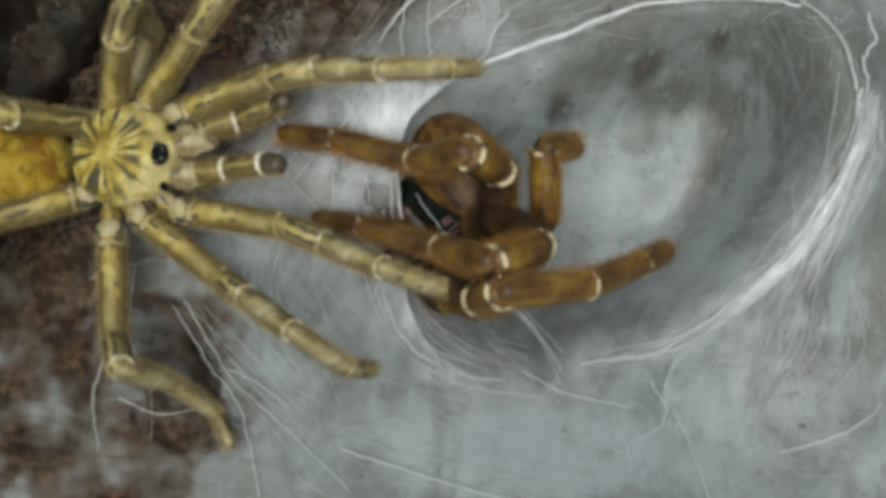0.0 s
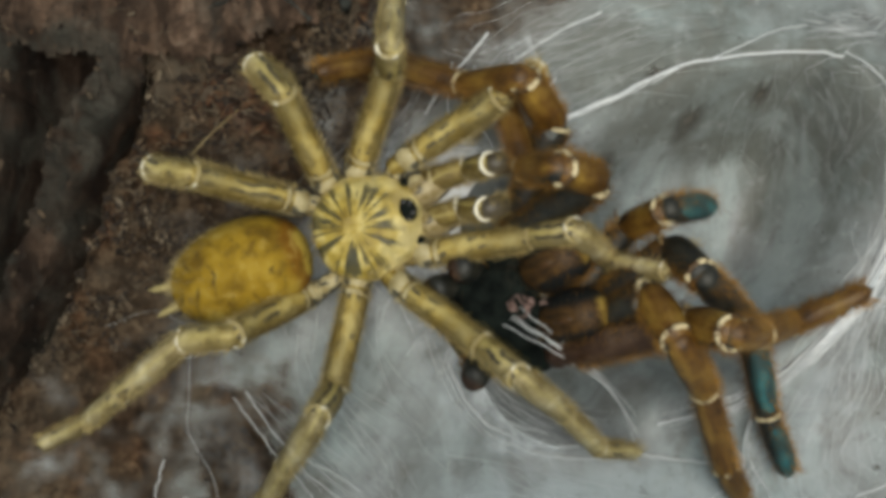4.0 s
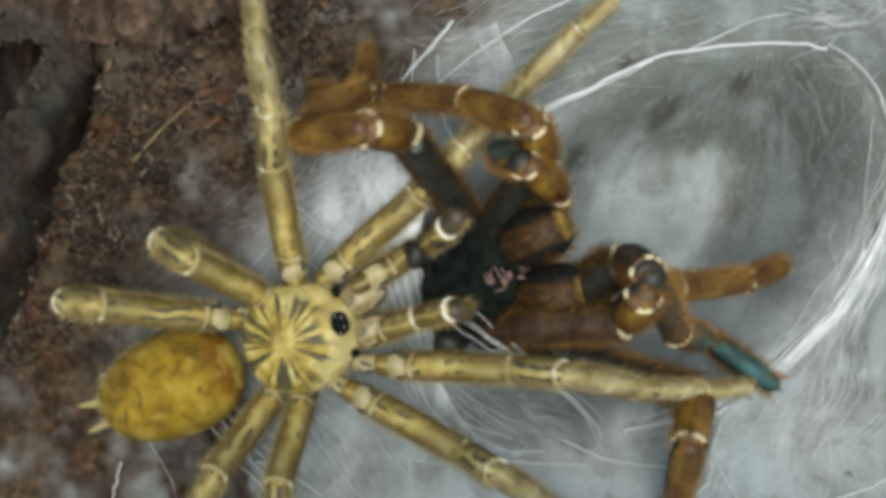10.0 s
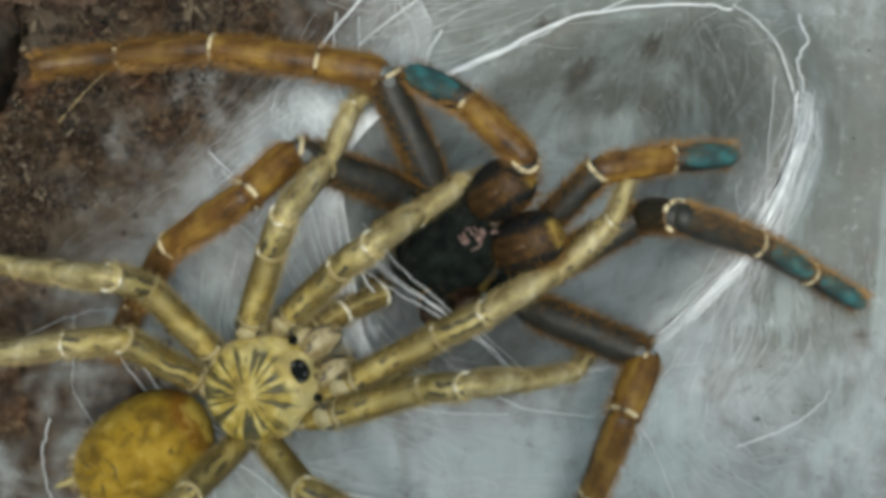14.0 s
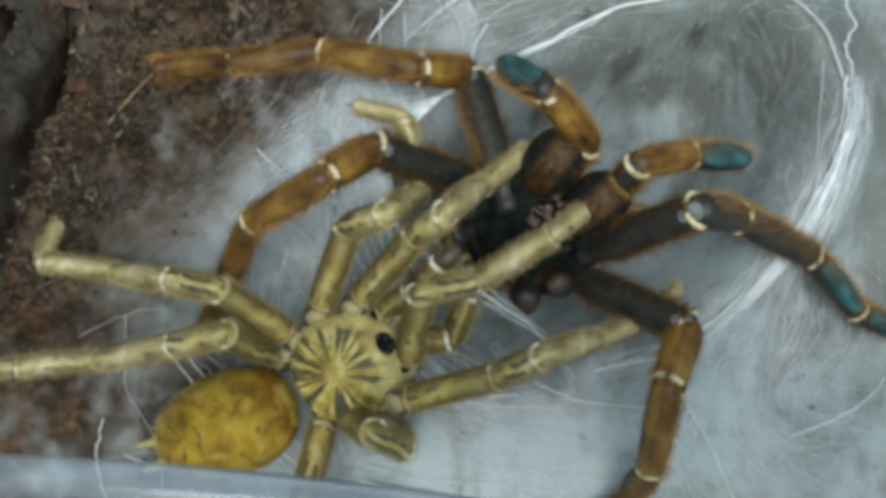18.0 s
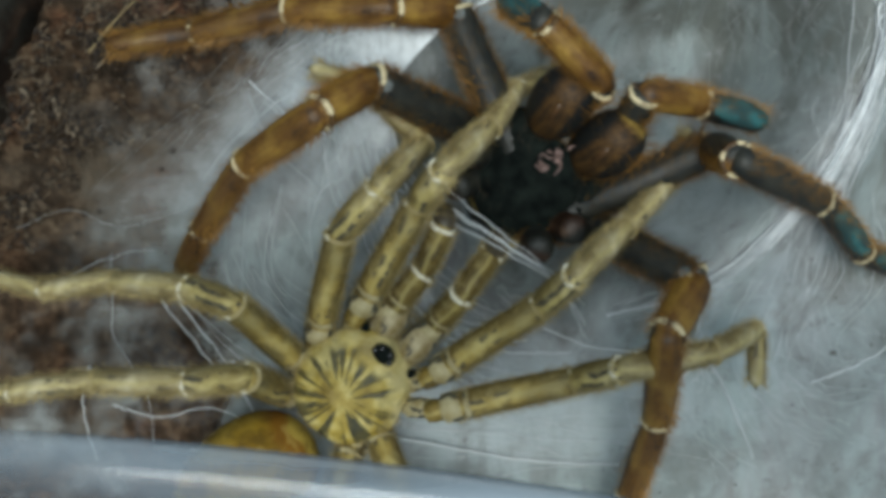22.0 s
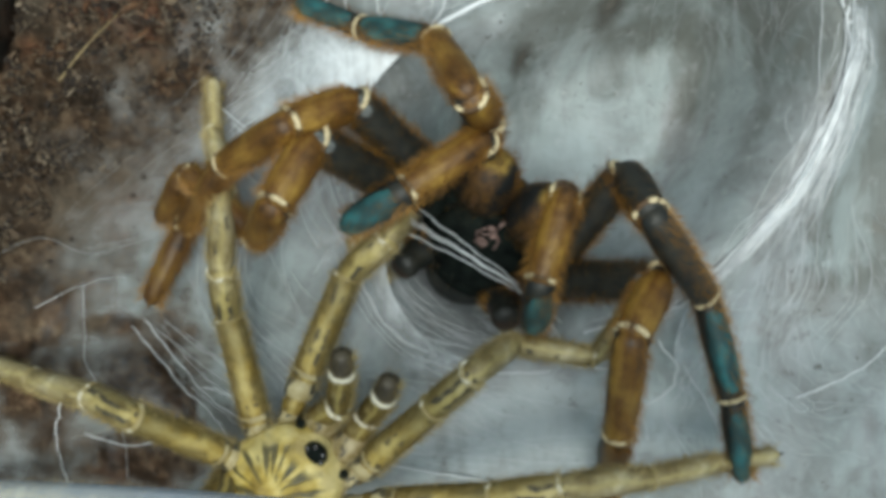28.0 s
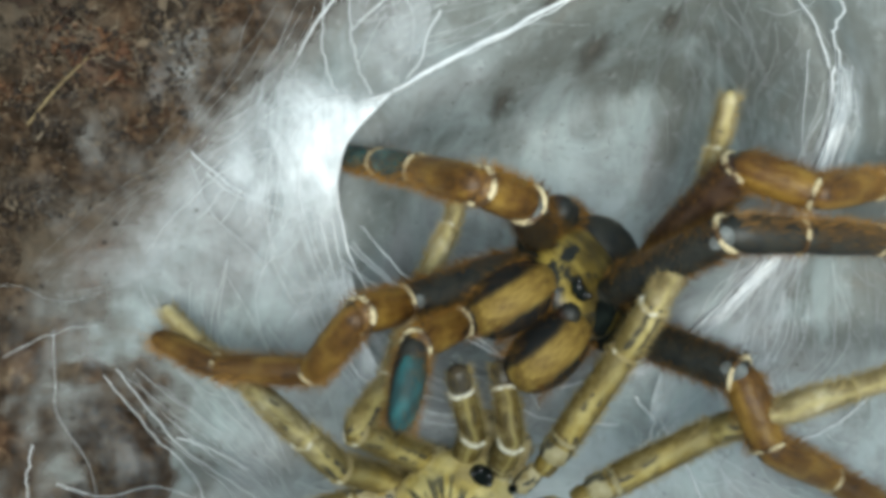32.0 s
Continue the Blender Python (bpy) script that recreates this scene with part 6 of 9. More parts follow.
yl("L3", 7, -21.4, 11.5, 8.3, 128, 45, 133, -39, -48, -79, -51, -3, -51, -8)
yl("L3", 8, -25.0, 12.6, 7.2, 105, 58, 131, -48, -70, -82, -61, 2, -63, -14)
yl("L3", 9, -36.4, 3.6, 7.2, 130, 61, 142, -48, -50, -84, -45, -2, -43, -13)
yl("L3", 9.5, -30.7, 6.1, 7.3, 158, 61, 147, -39, 129, -81, -42, 1, -29, -24)
yl("L3", 10, -26.2, 2.2, 7.9, 145, 55, 155, -47, -24, -83, -32, 3, -28, -20)
yl("L3", 10.5, -16.4, 0.3, 8.0, 145, -24, 159, 63, 83, 74, 149, -62, 151, -59)
yl("L3", 11, -17.1, -6.8, 8.0, 141, -26, -140, 73, 131, 70, 158, -49, 162, -53)
yl("L3", 12, -19.1, -9.7, 8.0, 130, 22, 162, 68, 180, -42, 179, -37, 179, -38)
yl("L3", 12.5, -20.7, -10.1, 8.0, 130, 21, 164, 70, -180, -42, 177, -39, 176, -38)
yl("L3", 13, -20.1, -8.6, 8.0, 132, 12, 167, 72, 178, -42, 176, -41, 172, -44)
yl("L3", 14, -22.8, -11.0, 8.0, 127, 36, 150, 71, 177, -42, 176, -41, 172, -38)
yl("L3", 15, -24.2, -7.8, 7.8, 110, 47, -161, -31, 144, -16, 137, -28, 142, -28)
yl("L3", 18, -20.2, -8.8, 7.9, 138, 49, 169, -28, 174, -40, 171, 5, 77, -41)
yl("L3", 19, -16.7, -11.4, 8.2, 130, 50, -179, -38, -178, -45, 166, -4, 120, -21)
yl("L3", 20, -17.4, -12.6, 8.3, 131, 51, 166, -33, -177, -51, 171, -12, 129, -13)
yl("L3", 22, -19.0, -18.8, 7.7, 126, 46, 165, -35, 177, -28, -174, -8, 167, -22)
yl("L3", 23, -19.1, -21.1, 6.9, 149, 48, 174, -29, -177, -34, 169, 27, 175, -11)
yl("L3", 24, -20.3, -21.9, 7.8, 141, 51, -179, -28, 176, -35, 180, -32, 175, -12)
yl("L3", 25, -21.3, -22.7, 7.2, 147, 53, 173, -27, 179, -34, 179, -23, 176, -12)
yl("L3", 27.5, -22.5, -23.8, 8.2, 146, 49, 169, -30, 176, -38, 173, -31, 167, -8)
yl("L3", 28, -23.8, -26.4, 9.5, 142, 44, 163, -35, 171, -36, 167, -33, 159, -6)
yl("L3", 28.5, -22.2, -26.8, 9.1, 139, 34, 171, -21, 171, -36, 164, -12, 164, -9)
yl("L3", 29, -17.4, -27.6, 8.9, 159, 28, 179, -3, 170, -28, 180, -30, 174, -8)
yl("L3", 29.5, -13.2, -28.7, 8.5, 168, 23, 169, 11, 177, -24, -179, -30, -180, -18)
yl("L3", 30, -11.8, -29.3, 8.3, 170, 23, 172, 12, 178, -24, -176, -30, -177, -21)
yl("L3", 30.5, -12.6, -28.9, 7.9, 169, 27, -176, 10, 177, -27, -172, -32, -175, -24)
yl("L3", 31, -12.0, -30.0, 7.9, 165, 28, -175, 8, 179, -28, -172, -32, -174, -24)
yl("L3", 31.5, -8.7, -29.6, 8.1, 171, 25, 175, 11, -175, -26, -172, -32, -172, -25)
yl("L3", 32, -4.8, -25.3, 8.7, -168, 17, 161, 16, -169, -21, -172, -31, -170, -25)
yl("L4", 0, -49.0, 12.0, 4.6, -168, 66, 163, -2, 163, 0, 163, -22, 163, -13)
yl("L4", 1, -48.3, 13.3, 4.7, -176, 60, 159, -1, 159, 3, 159, -19, 159, -10)
yl("L4", 2, -47.8, 14.5, 6.6, -169, 62, 171, -37, 82, -84, 1, -9, 2, -4)
yl("L4", 3, -43.0, 16.2, 7.8, 134, 52, -171, -27, 101, -68, -17, -10, 22, -14)
yl("L4", 3.5, -33.6, 17.9, 9.5, 172, 37, 168, -34, 23, -78, -11, -7, -5, -4)
yl("L4", 4, -28.0, 14.0, 9.2, 170, 38, 167, -32, 10, -78, -12, -3, -10, -12)
yl("L4", 4.5, -30.7, 11.8, 9.7, 167, 38, 161, -37, 2, -77, -14, -3, -14, -10)
yl("L4", 6.5, -25.6, 15.4, 9.2, 170, 39, 171, -40, 0, -77, -9, -1, -10, -8)
yl("L4", 7, -24.4, 8.9, 8.4, 147, 43, 154, -37, -24, -80, -29, -2, -29, -8)
yl("L4", 8, -28.4, 11.6, 9.2, 139, 41, 155, -36, -37, -82, -35, 3, -36, -19)
yl("L4", 9, -39.0, 1.7, 9.1, 160, 38, 160, -13, 160, -11, 159, -7, 159, -7)
yl("L4", 9.5, -35.2, 5.0, 9.9, 153, 38, 175, -33, 7, -89, -19, 13, -20, -32)
yl("L4", 10, -31.5, 0.0, 10.8, 172, 37, 177, -39, -37, -88, -6, 15, -9, -34)
yl("L4", 10.5, -20.4, -2.4, 9.5, 176, 29, -163, -20, -164, -30, -171, 8, -170, -2)
yl("L4", 11, -19.7, -9.9, 8.5, 163, 33, -162, -19, -165, -24, -169, -5, -169, -4)
yl("L4", 12, -21.9, -12.5, 8.4, 150, 36, -164, -14, -170, -25, -166, -21, -167, -2)
yl("L4", 12.5, -19.6, -13.2, 7.4, 157, 36, -167, -15, -170, -23, -171, -8, -172, -5)
yl("L4", 13, -22.7, -11.3, 7.8, 156, 41, -167, -18, -166, -35, -168, -7, -168, -6)
yl("L4", 14, -25.0, -14.3, 6.3, 139, 47, -174, -16, -171, -25, -172, -7, -173, -5)
yl("L4", 15, -27.0, -10.9, 5.7, 118, 63, -167, -11, -170, -14, -172, -29, -174, -5)
yl("L4", 18, -23.0, -11.6, 4.9, 132, 68, -168, -19, -169, -23, -176, 15, -175, -11)
yl("L4", 19, -18.8, -14.3, 6.4, 153, 54, -167, -25, -177, -18, 178, 8, 180, -8)
yl("L4", 20, -19.8, -16.0, 4.0, 145, 74, -165, -24, -174, -2, -173, 19, -170, -11)
yl("L4", 22, -21.2, -22.9, 4.8, 119, 70, -173, -18, 180, -10, -175, 11, -172, -15)
yl("L4", 23, -22.0, -23.8, 5.1, 138, 83, -176, -22, -179, -18, 174, 5, -180, -19)
yl("L4", 24, -22.1, -24.7, 4.9, 145, 84, -174, -20, 177, -10, -178, -24, -180, -16)
yl("L4", 25, -22.7, -25.4, 4.5, 150, 84, -171, -14, 174, -5, -176, -28, -180, -16)
yl("L4", 27.5, -25.8, -26.7, 3.9, -42, 86, 175, -1, 174, -27, 178, -17, 177, -13)
yl("L4", 28, -24.4, -28.6, 5.7, -106, 76, 161, -20, 179, -26, -178, -22, -178, -19)
yl("L4", 28.5, -22.0, -28.9, 6.6, -112, 60, 149, -22, -180, -26, -175, -25, -175, -22)
yl("L4", 29, -17.0, -29.6, 7.3, -123, 48, 146, -16, -177, -26, -172, -27, -172, -23)
yl("L4", 29.5, -13.1, -31.3, 7.5, -130, 43, 146, -11, -175, -26, -169, -28, -169, -24)
yl("L4", 30, -12.1, -32.0, 7.5, -124, 42, 144, -10, -173, -26, -166, -28, -167, -24)
yl("L4", 30.5, -13.6, -31.3, 7.5, -112, 43, 145, -12, -173, -26, -166, -29, -165, -26)
yl("L4", 31, -12.9, -32.2, 7.3, -113, 45, 144, -16, -172, -26, -164, -29, -164, -26)
yl("L4", 31.5, -8.6, -31.9, 7.3, -122, 44, 148, -13, -169, -26, -163, -29, -162, -26)
yl("L4", 32, -2.5, -28.8, 8.0, -134, 32, 170, 3, -168, -25, -161, -28, -161, -25)
yl("R1", 0, -35.4, 1.5, 8.5, -4, 12, -17, 25, -17, 39, -16, -36, -11, -33)
yl("R1", 1, -33.8, 2.4, 9.1, -16, 5, -18, 9, -22, 35, -21, -11, -2, -26)
yl("R1", 2, -33.0, 3.4, 9.1, -17, 5, -25, 13, -25, 19, -19, -30, -4, 35)
yl("R1", 3, -32.4, 6.3, 9.6, 9, 18, -2, 21, 13, -16, 8, 22, 23, -10)
yl("R1", 3.5, -15.9, 10.4, 9.9, -1, 17, -21, 51, 11, -61, -18, 50, 34, -35)
yl("R1", 4, -12.0, 7.6, 9.2, 8, 24, 2, 53, -29, -60, -15, 48, 35, -38)
yl("R1", 4.5, -13.2, 6.1, 9.5, 3, 20, 4, 56, 2, -51, -22, 43, 36, -38)
yl("R1", 6.5, -11.5, 7.8, 8.6, 6, 26, -2, 13, -14, 13, -4, -13, 8, -22)
yl("R1", 7, -7.3, 1.0, 10.3, -7, 17, -10, 29, -12, -8, -10, -2, 4, -13)
yl("R1", 8, -10.8, 3.0, 10.6, -3, 20, -10, 24, -15, -10, -18, -6, 3, -22)
yl("R1", 9, -24.7, -3.8, 6.9, 45, 47, 15, 21, 3, -12, 16, -21, 35, 9)
yl("R1", 9.5, -14.0, 0.2, 11.1, 8, 22, -6, 32, -14, -28, 0, -6, 16, -35)
yl("R1", 10, -9.8, -5.3, 11.3, 2, 23, 1, 45, -14, -35, -4, -23, 2, -20)
yl("R1", 10.5, 0.9, -6.6, 11.6, 11, 26, -17, 67, -19, -47, -7, -36, 3, -15)
yl("R1", 11, -4.5, -14.0, 9.0, 24, 39, 34, 57, 2, -54, -1, -52, 2, 19)
yl("R1", 12, -6.1, -15.8, 9.0, 45, 36, 31, 24, 23, -35, 43, -8, 51, -30)
yl("R1", 12.5, -2.4, -13.9, 10.0, 31, 22, 39, 32, 31, -15, 45, -11, 77, -29)
yl("R1", 13, -5.3, -12.8, 10.0, 29, 21, 26, 33, 24, -22, 37, -1, 63, -25)
yl("R1", 14, -7.3, -14.2, 9.8, 30, 18, 29, 34, 28, -29, 44, 18, 68, -17)
yl("R1", 15, -10.8, -12.0, 9.4, 40, 41, 49, 27, 40, -55, 48, -33, 3, 20)
yl("R1", 18, -5.8, -12.4, 8.2, 78, 50, 11, -29, 31, 22, 35, -36, -18, -8)
yl("R1", 19, -0.7, -12.8, 10.6, 36, 26, 42, 39, 35, -35, 47, -16, 66, -25)
yl("R1", 20, -1.5, -14.6, 10.4, 34, 24, 44, 42, 36, -37, 47, -19, 68, -23)
yl("R1", 22, -2.2, -19.2, 10.5, 35, 21, 50, 49, 36, -41, 43, -25, 67, -25)
yl("R1", 23, -2.5, -21.2, 11.1, 40, 22, 47, 46, 29, -44, 41, -32, 53, -28)
yl("R1", 24, -3.2, -21.9, 11.5, 39, 23, 52, 49, 25, -48, 39, -39, 54, -28)
yl("R1", 25, -3.9, -22.6, 11.1, 37, 20, 54, 44, 26, -45, 53, -44, -48, 39)
yl("R1", 27.5, -4.4, -24.4, 10.2, 37, 21, 40, 43, 17, -60, -45, 21, 56, 8)
yl("R1", 28, -8.4, -28.2, 8.7, 43, 37, 43, 39, 23, -62, -11, 4, 56, 15)
yl("R1", 28.5, -3.7, -27.6, 10.3, 38, 16, 33, 19, 29, 6, 30, -12, 57, 26)
yl("R1", 29, -0.1, -29.0, 9.7, 41, 18, 39, 19, 40, 9, 42, -9, 63, 12)
yl("R1", 29.5, 5.0, -28.7, 9.6, 38, 26, 42, 8, 35, 2, 37, 2, 56, 4)
yl("R1", 30, 3.8, -29.8, 8.5, 52, 33, 40, 6, 40, 1, 45, -2, 60, 4)
yl("R1", 30.5, 3.4, -28.7, 8.9, 50, 21, 41, 18, 35, 12, 40, 3, 59, 11)
yl("R1", 31, 5.8, -29.7, 10.7, 30, 27, 15, 0, 22, 16, 20, -7, 33, 24)
yl("R1", 31.5, 15.1, -23.5, 13.5, 41, 29, 26, -37, 54, 24, 47, -48, -162, 76)
yl("R1", 32, 16.7, -20.0, 11.0, 58, 17, 66, 36, 50, -29, 78, 0, 83, 31)
yl("R2", 0, -41.4, 0.6, 7.3, -31, 7, -22, 44, -23, 41, -34, -37, -10, -70)
yl("R2", 1, -37.2, -0.8, 11.3, -43, 23, -40, 33, -73, -52, -86, -57, -3, 29)
yl("R2", 2, -37.1, 0.4, 11.3, -45, 23, -42, 35, -74, -53, -75, -53, 2, 29)
yl("R2", 3, -35.3, 2.4, 11.4, -48, 30, -39, 42, -72, -59, -86, -57, -13, -41)
yl("R2", 3.5, -22.0, 7.6, 9.1, -23, 50, -55, 23, -64, -46, -75, -52, -66, -51)
yl("R2", 4, -14.7, 3.5, 10.3, -36, 32, -40, 47, -38, -47, -44, -44, -7, -31)
yl("R2", 4.5, -16.2, 2.0, 10.1, -38, 27, -34, 53, -31, -42, -35, -42, -31, 30)
yl("R2", 6.5, -14.8, 5.0, 8.8, -59, 38, -60, 36, -60, -48, -54, -14, -54, -13)
yl("R2", 7, -13.5, -1.3, 8.9, -58, 20, -27, 68, -52, -21, -51, -15, -50, -13)
yl("R2", 8, -17.6, 0.9, 9.3, -47, 37, -51, 33, -64, -41, -58, -14, -58, -12)
yl("R2", 9, -26.1, -6.2, 9.3, -20, 36, -32, 40, -51, -49, -40, -17, -40, -14)
yl("R2", 9.5, -21.4, -3.6, 8.9, -20, 34, -42, 39, -54, -38, -49, -17, -49, -14)
yl("R2", 10, -13.9, -9.4, 10.5, -23, 25, -13, 61, -42, -48, -33, -16, -33, -14)
yl("R2", 10.5, -3.7, -10.7, 10.4, -19, 27, -20, 37, -29, -20, -28, -16, -28, -13)
yl("R2", 11, -1.5, -15.8, 10.9, 13, 22, 7, 52, -8, -41, 10, -26, -58, 4)
yl("R2", 12, -4.7, -19.2, 11.0, -6, 24, 7, 32, -6, -20, -6, -16, -5, -13)
yl("R2", 12.5, -4.1, -17.8, 11.1, 18, 28, 22, 48, 17, -45, 22, -35, 49, -35)
yl("R2", 13, -7.4, -17.0, 11.4, 12, 31, 21, 47, 14, -52, 10, -43, 38, -35)
yl("R2", 14, -9.1, -17.6, 11.0, 20, 28, 13, 51, -4, -49, 2, -44, 46, -27)
yl("R2", 15, -10.8, -15.7, 10.5, 21, 27, 16, 50, -3, -47, 1, -41, 37, -31)
yl("R2", 18, -7.0, -16.7, 10.6, 18, 31, 29, 44, 10, -46, 20, -31, 37, -39)
yl("R2", 19, -2.1, -17.0, 11.0, 22, 31, 20, 55, 15, -54, 26, -44, 49, -32)
yl("R2", 20, -2.7, -19.0, 10.9, 21, 31, 31, 55, 23, -56, 21, -47, 42, -41)
yl("R2", 22, -1.3, -23.3, 12.5, 13, 8, 25, 49, 8, -11, 14, -45, -92, 1)
yl("R2", 23, -5.3, -27.6, 9.9, 5, 23, 9, 36, 1, -18, -4, -10, 12, -17)
yl("R2", 24, -6.2, -28.6, 10.0, 4, 24, 14, 32, -4, -21, 4, -12, 25, -4)
yl("R2", 25, -6.9, -29.2, 9.8, 4, 23, 11, 32, -1, -20, 3, -7, 30, -4)
yl("R2", 27.5, -6.8, -30.5, 10.3, 9, 22, 9, 25, 1, -27, 6, -12, 34, 14)
yl("R2", 28, -6.3, -32.2, 10.3, 9, 29, 8, 10, -1, -22, 4, -25, 12, 24)
yl("R2", 28.5, -4.4, -32.6, 9.9, 7, 13, -28, 44, 25, 5, 3, -36, 10, -18)
yl("R2", 29, -5.1, -33.8, 8.5, -1, 23, -35, 34, 50, -3, 7, -16, 11, -12)
yl("R2", 29.5, -2.1, -34.9, 7.9, 0, 29, -30, 27, 46, -2, 25, -10, 18, -9)
yl("R2", 30, -0.5, -34.9, 8.0, -2, 28, -17, 26, 29, -1, 44, -7, 25, -2)
yl("R2", 30.5, -0.6, -34.0, 8.9, -4, 22, 9, 29, 16, 0, 49, -8, 22, -10)
yl("R2", 31, 2.0, -34.0, 9.8, 4, 15, 23, 31, 11, -1, 43, -8, 17, -13)
yl("R2", 31.5, 9.2, -31.5, 11.4, 16, 7, 32, 33, 11, -6, 21, -12, 13, -14)
yl("R2", 32, 21.0, -23.7, 13.8, 26, 1, 36, 54, 12, -14, 10, -18, 11, -16)
yl("R3", 0, -43.9, -1.8, 9.6, -76, 14, -41, 53, -36, -68, -48, -52, -40, 45)
yl("R3", 1, -43.4, 0.2, 9.1, -78, 18, -52, 46, -31, -69, -56, -53, -47, 28)
yl("R3", 2, -43.1, 1.7, 8.8, -81, 17, -47, 48, -39, -69, -46, -43, -46, 29)
yl("R3", 3, -41.4, 7.0, 6.1, -101, 34, -50, 52, -110, -66, -86, -28, -85, 28)
yl("R3", 3.5, -26.3, 8.1, 7.4, -93, 15, -88, 59, -105, -45, -127, -42, -126, 37)
yl("R3", 4, -20.3, 4.5, 7.8, -100, 15, -110, 66, -126, -41, -127, -53, -117, 35)
yl("R3", 4.5, -22.2, 2.3, 8.1, -100, 13, -107, 62, -128, -53, -124, -13, -124, -9)
yl("R3", 6.5, -18.9, 4.6, 8.7, -104, 37, -89, -23, -100, -66, -78, -4, -78, -7)
yl("R3", 7, -18.1, -1.2, 8.3, -107, 27, -109, -14, -109, -13, -108, -9, -108, -7)
yl("R3", 8, -21.7, 0.8, 7.9, -111, 48, -116, -25, -115, -42, -107, -7, -107, -6)
yl("R3", 9, -31.2, -7.0, 7.1, -85, 56, -114, -43, -106, -13, -106, -10, -105, -8)
yl("R3", 9.5, -26.3, -4.0, 6.7, -104, 52, -112, -27, -109, -14, -108, -10, -108, -8)
yl("R3", 10, -21.6, -9.2, 7.2, -97, 50, -98, -19, -98, -14, -97, -11, -97, -9)
yl("R3", 10.5, -10.4, -11.2, 8.0, -83, 48, -86, -16, -85, -14, -85, -11, -85, -8)
yl("R3", 11, -5.8, -19.1, 9.9, -11, 17, 2, 26, -10, -20, -8, -14, -8, -11)
yl("R3", 12, -10.4, -19.4, 8.6, -14, 25, 11, 13, -22, -22, -7, -26, -15, -24)
yl("R3", 12.5, -11.0, -19.3, 7.9, -16, 32, -5, -7, -23, -23, -14, -26, -19, -23)
yl("R3", 13, -14.4, -18.1, 7.8, -25, 36, -17, -8, -30, -24, -25, -26, -28, -22)
yl("R3", 14, -17.3, -21.3, 6.4, -28, 59, -37, -33, -39, -16, -38, -13, -37, -8)
yl("R3", 15, -17.8, -18.5, 6.7, -20, 57, -94, -41, -91, -13, -91, -9, -90, -7)
yl("R3", 18, -13.3, -19.0, 6.3, 1, 74, -44, -54, 152, -86, 150, -6, 149, -10)
yl("R3", 19, -9.2, -19.7, 6.0, -42, 54, -46, -21, -45, -16, -44, -12, -44, -9)
yl("R3", 20, -10.0, -21.8, 5.8, -43, 58, -46, -22, -45, -17, -44, -13, -44, -10)
yl("R3", 22, -10.1, -26.3, 7.7, -65, 39, -5, -4, -48, -24, -44, -26, -42, -22)
yl("R3", 23, -11.9, -29.0, 7.7, -64, 37, -6, -5, -53, -25, -47, -28, -46, -24)
yl("R3", 24, -13.0, -30.0, 7.8, -66, 35, -9, -2, -52, -25, -48, -27, -47, -23)
yl("R3", 25, -13.8, -30.6, 7.8, -66, 34, -13, -3, -51, -25, -47, -27, -46, -23)
yl("R3", 27.5, -15.6, -32.6, 7.9, -57, 31, -26, 1, -52, -27, -49, -29, -49, -26)
yl("R3", 28, -15.4, -34.5, 7.8, -51, 33, -19, -2, -51, -28, -47, -30, -46, -27)
yl("R3", 28.5, -13.6, -35.3, 7.9, -52, 32, -14, 1, -50, -27, -46, -29, -45, -26)
yl("R3", 29, -8.7, -35.8, 7.8, -62, 34, -5, -1, -49, -26, -45, -29, -44, -26)
yl("R3", 29.5, -4.4, -36.8, 7.6, -68, 36, 4, -3, -48, -26, -42, -28, -41, -25)
yl("R3", 30, -3.0, -37.1, 7.7, -64, 34, 5, -1, -44, -25, -40, -28, -39, -25)
yl("R3", 30.5, -4.3, -36.7, 7.9, -55, 32, -1, 0, -43, -25, -39, -27, -38, -24)
yl("R3", 31, -3.7, -37.5, 7.8, -51, 34, 1, -3, -42, -24, -39, -27, -38, -24)
yl("R3", 31.5, 0.4, -36.9, 7.6, -59, 37, 8, -5, -42, -24, -37, -27, -36, -24)
yl("R3", 32, 7.6, -32.4, 7.9, -86, 31, 1, 1, -39, -23, -37, -27, -35, -24)
yl("R4", 0, -48.1, 2.6, 7.9, -154, 28, -100, 11, -108, -17, 178, -18, -158, -22)
yl("R4", 1, -47.0, 4.0, 8.0, -168, 29, -93, 9, -119, -23, 177, -20, -159, -22)
yl("R4", 2, -46.4, 5.1, 8.0, -164, 28, -71, 8, -129, -20, 179, -30, -156, -22)
yl("R4", 3, -45.5, 6.2, 8.9, -160, 38, -47, -26, -147, -1, -165, -57, -154, -13)
yl("R4", 3.5, -30.6, 6.9, 6.1, -151, 51, -173, -24, -130, 0, -140, -36, -149, 0)
yl("R4", 4, -26.8, 2.4, 6.1, -144, 52, -174, -25, -141, -14, -147, -38, -147, 49)
yl("R4", 4.5, -27.2, 1.3, 5.8, -155, 59, -168, -25, -142, -15, -144, -34, -166, -2)
yl("R4", 6.5, -22.9, 5.0, 7.6, -159, 25, -166, -15, -141, -13, -144, 18, -147, -11)
yl("R4", 7, -20.6, -0.5, 6.9, -160, 31, -173, -12, -148, -12, -157, 4, -156, -7)
yl("R4", 8, -25.0, 1.3, 7.5, -179, 38, -174, -14, -132, -18, -134, -12, -133, -6)
yl("R4", 9, -33.6, -7.6, 6.2, -160, 50, -166, -6, -147, -14, -147, -8, -147, -7)
yl("R4", 9.5, -31.0, -5.3, 8.6, -172, 39, -169, -7, -146, -22, -144, -8, -144, -7)
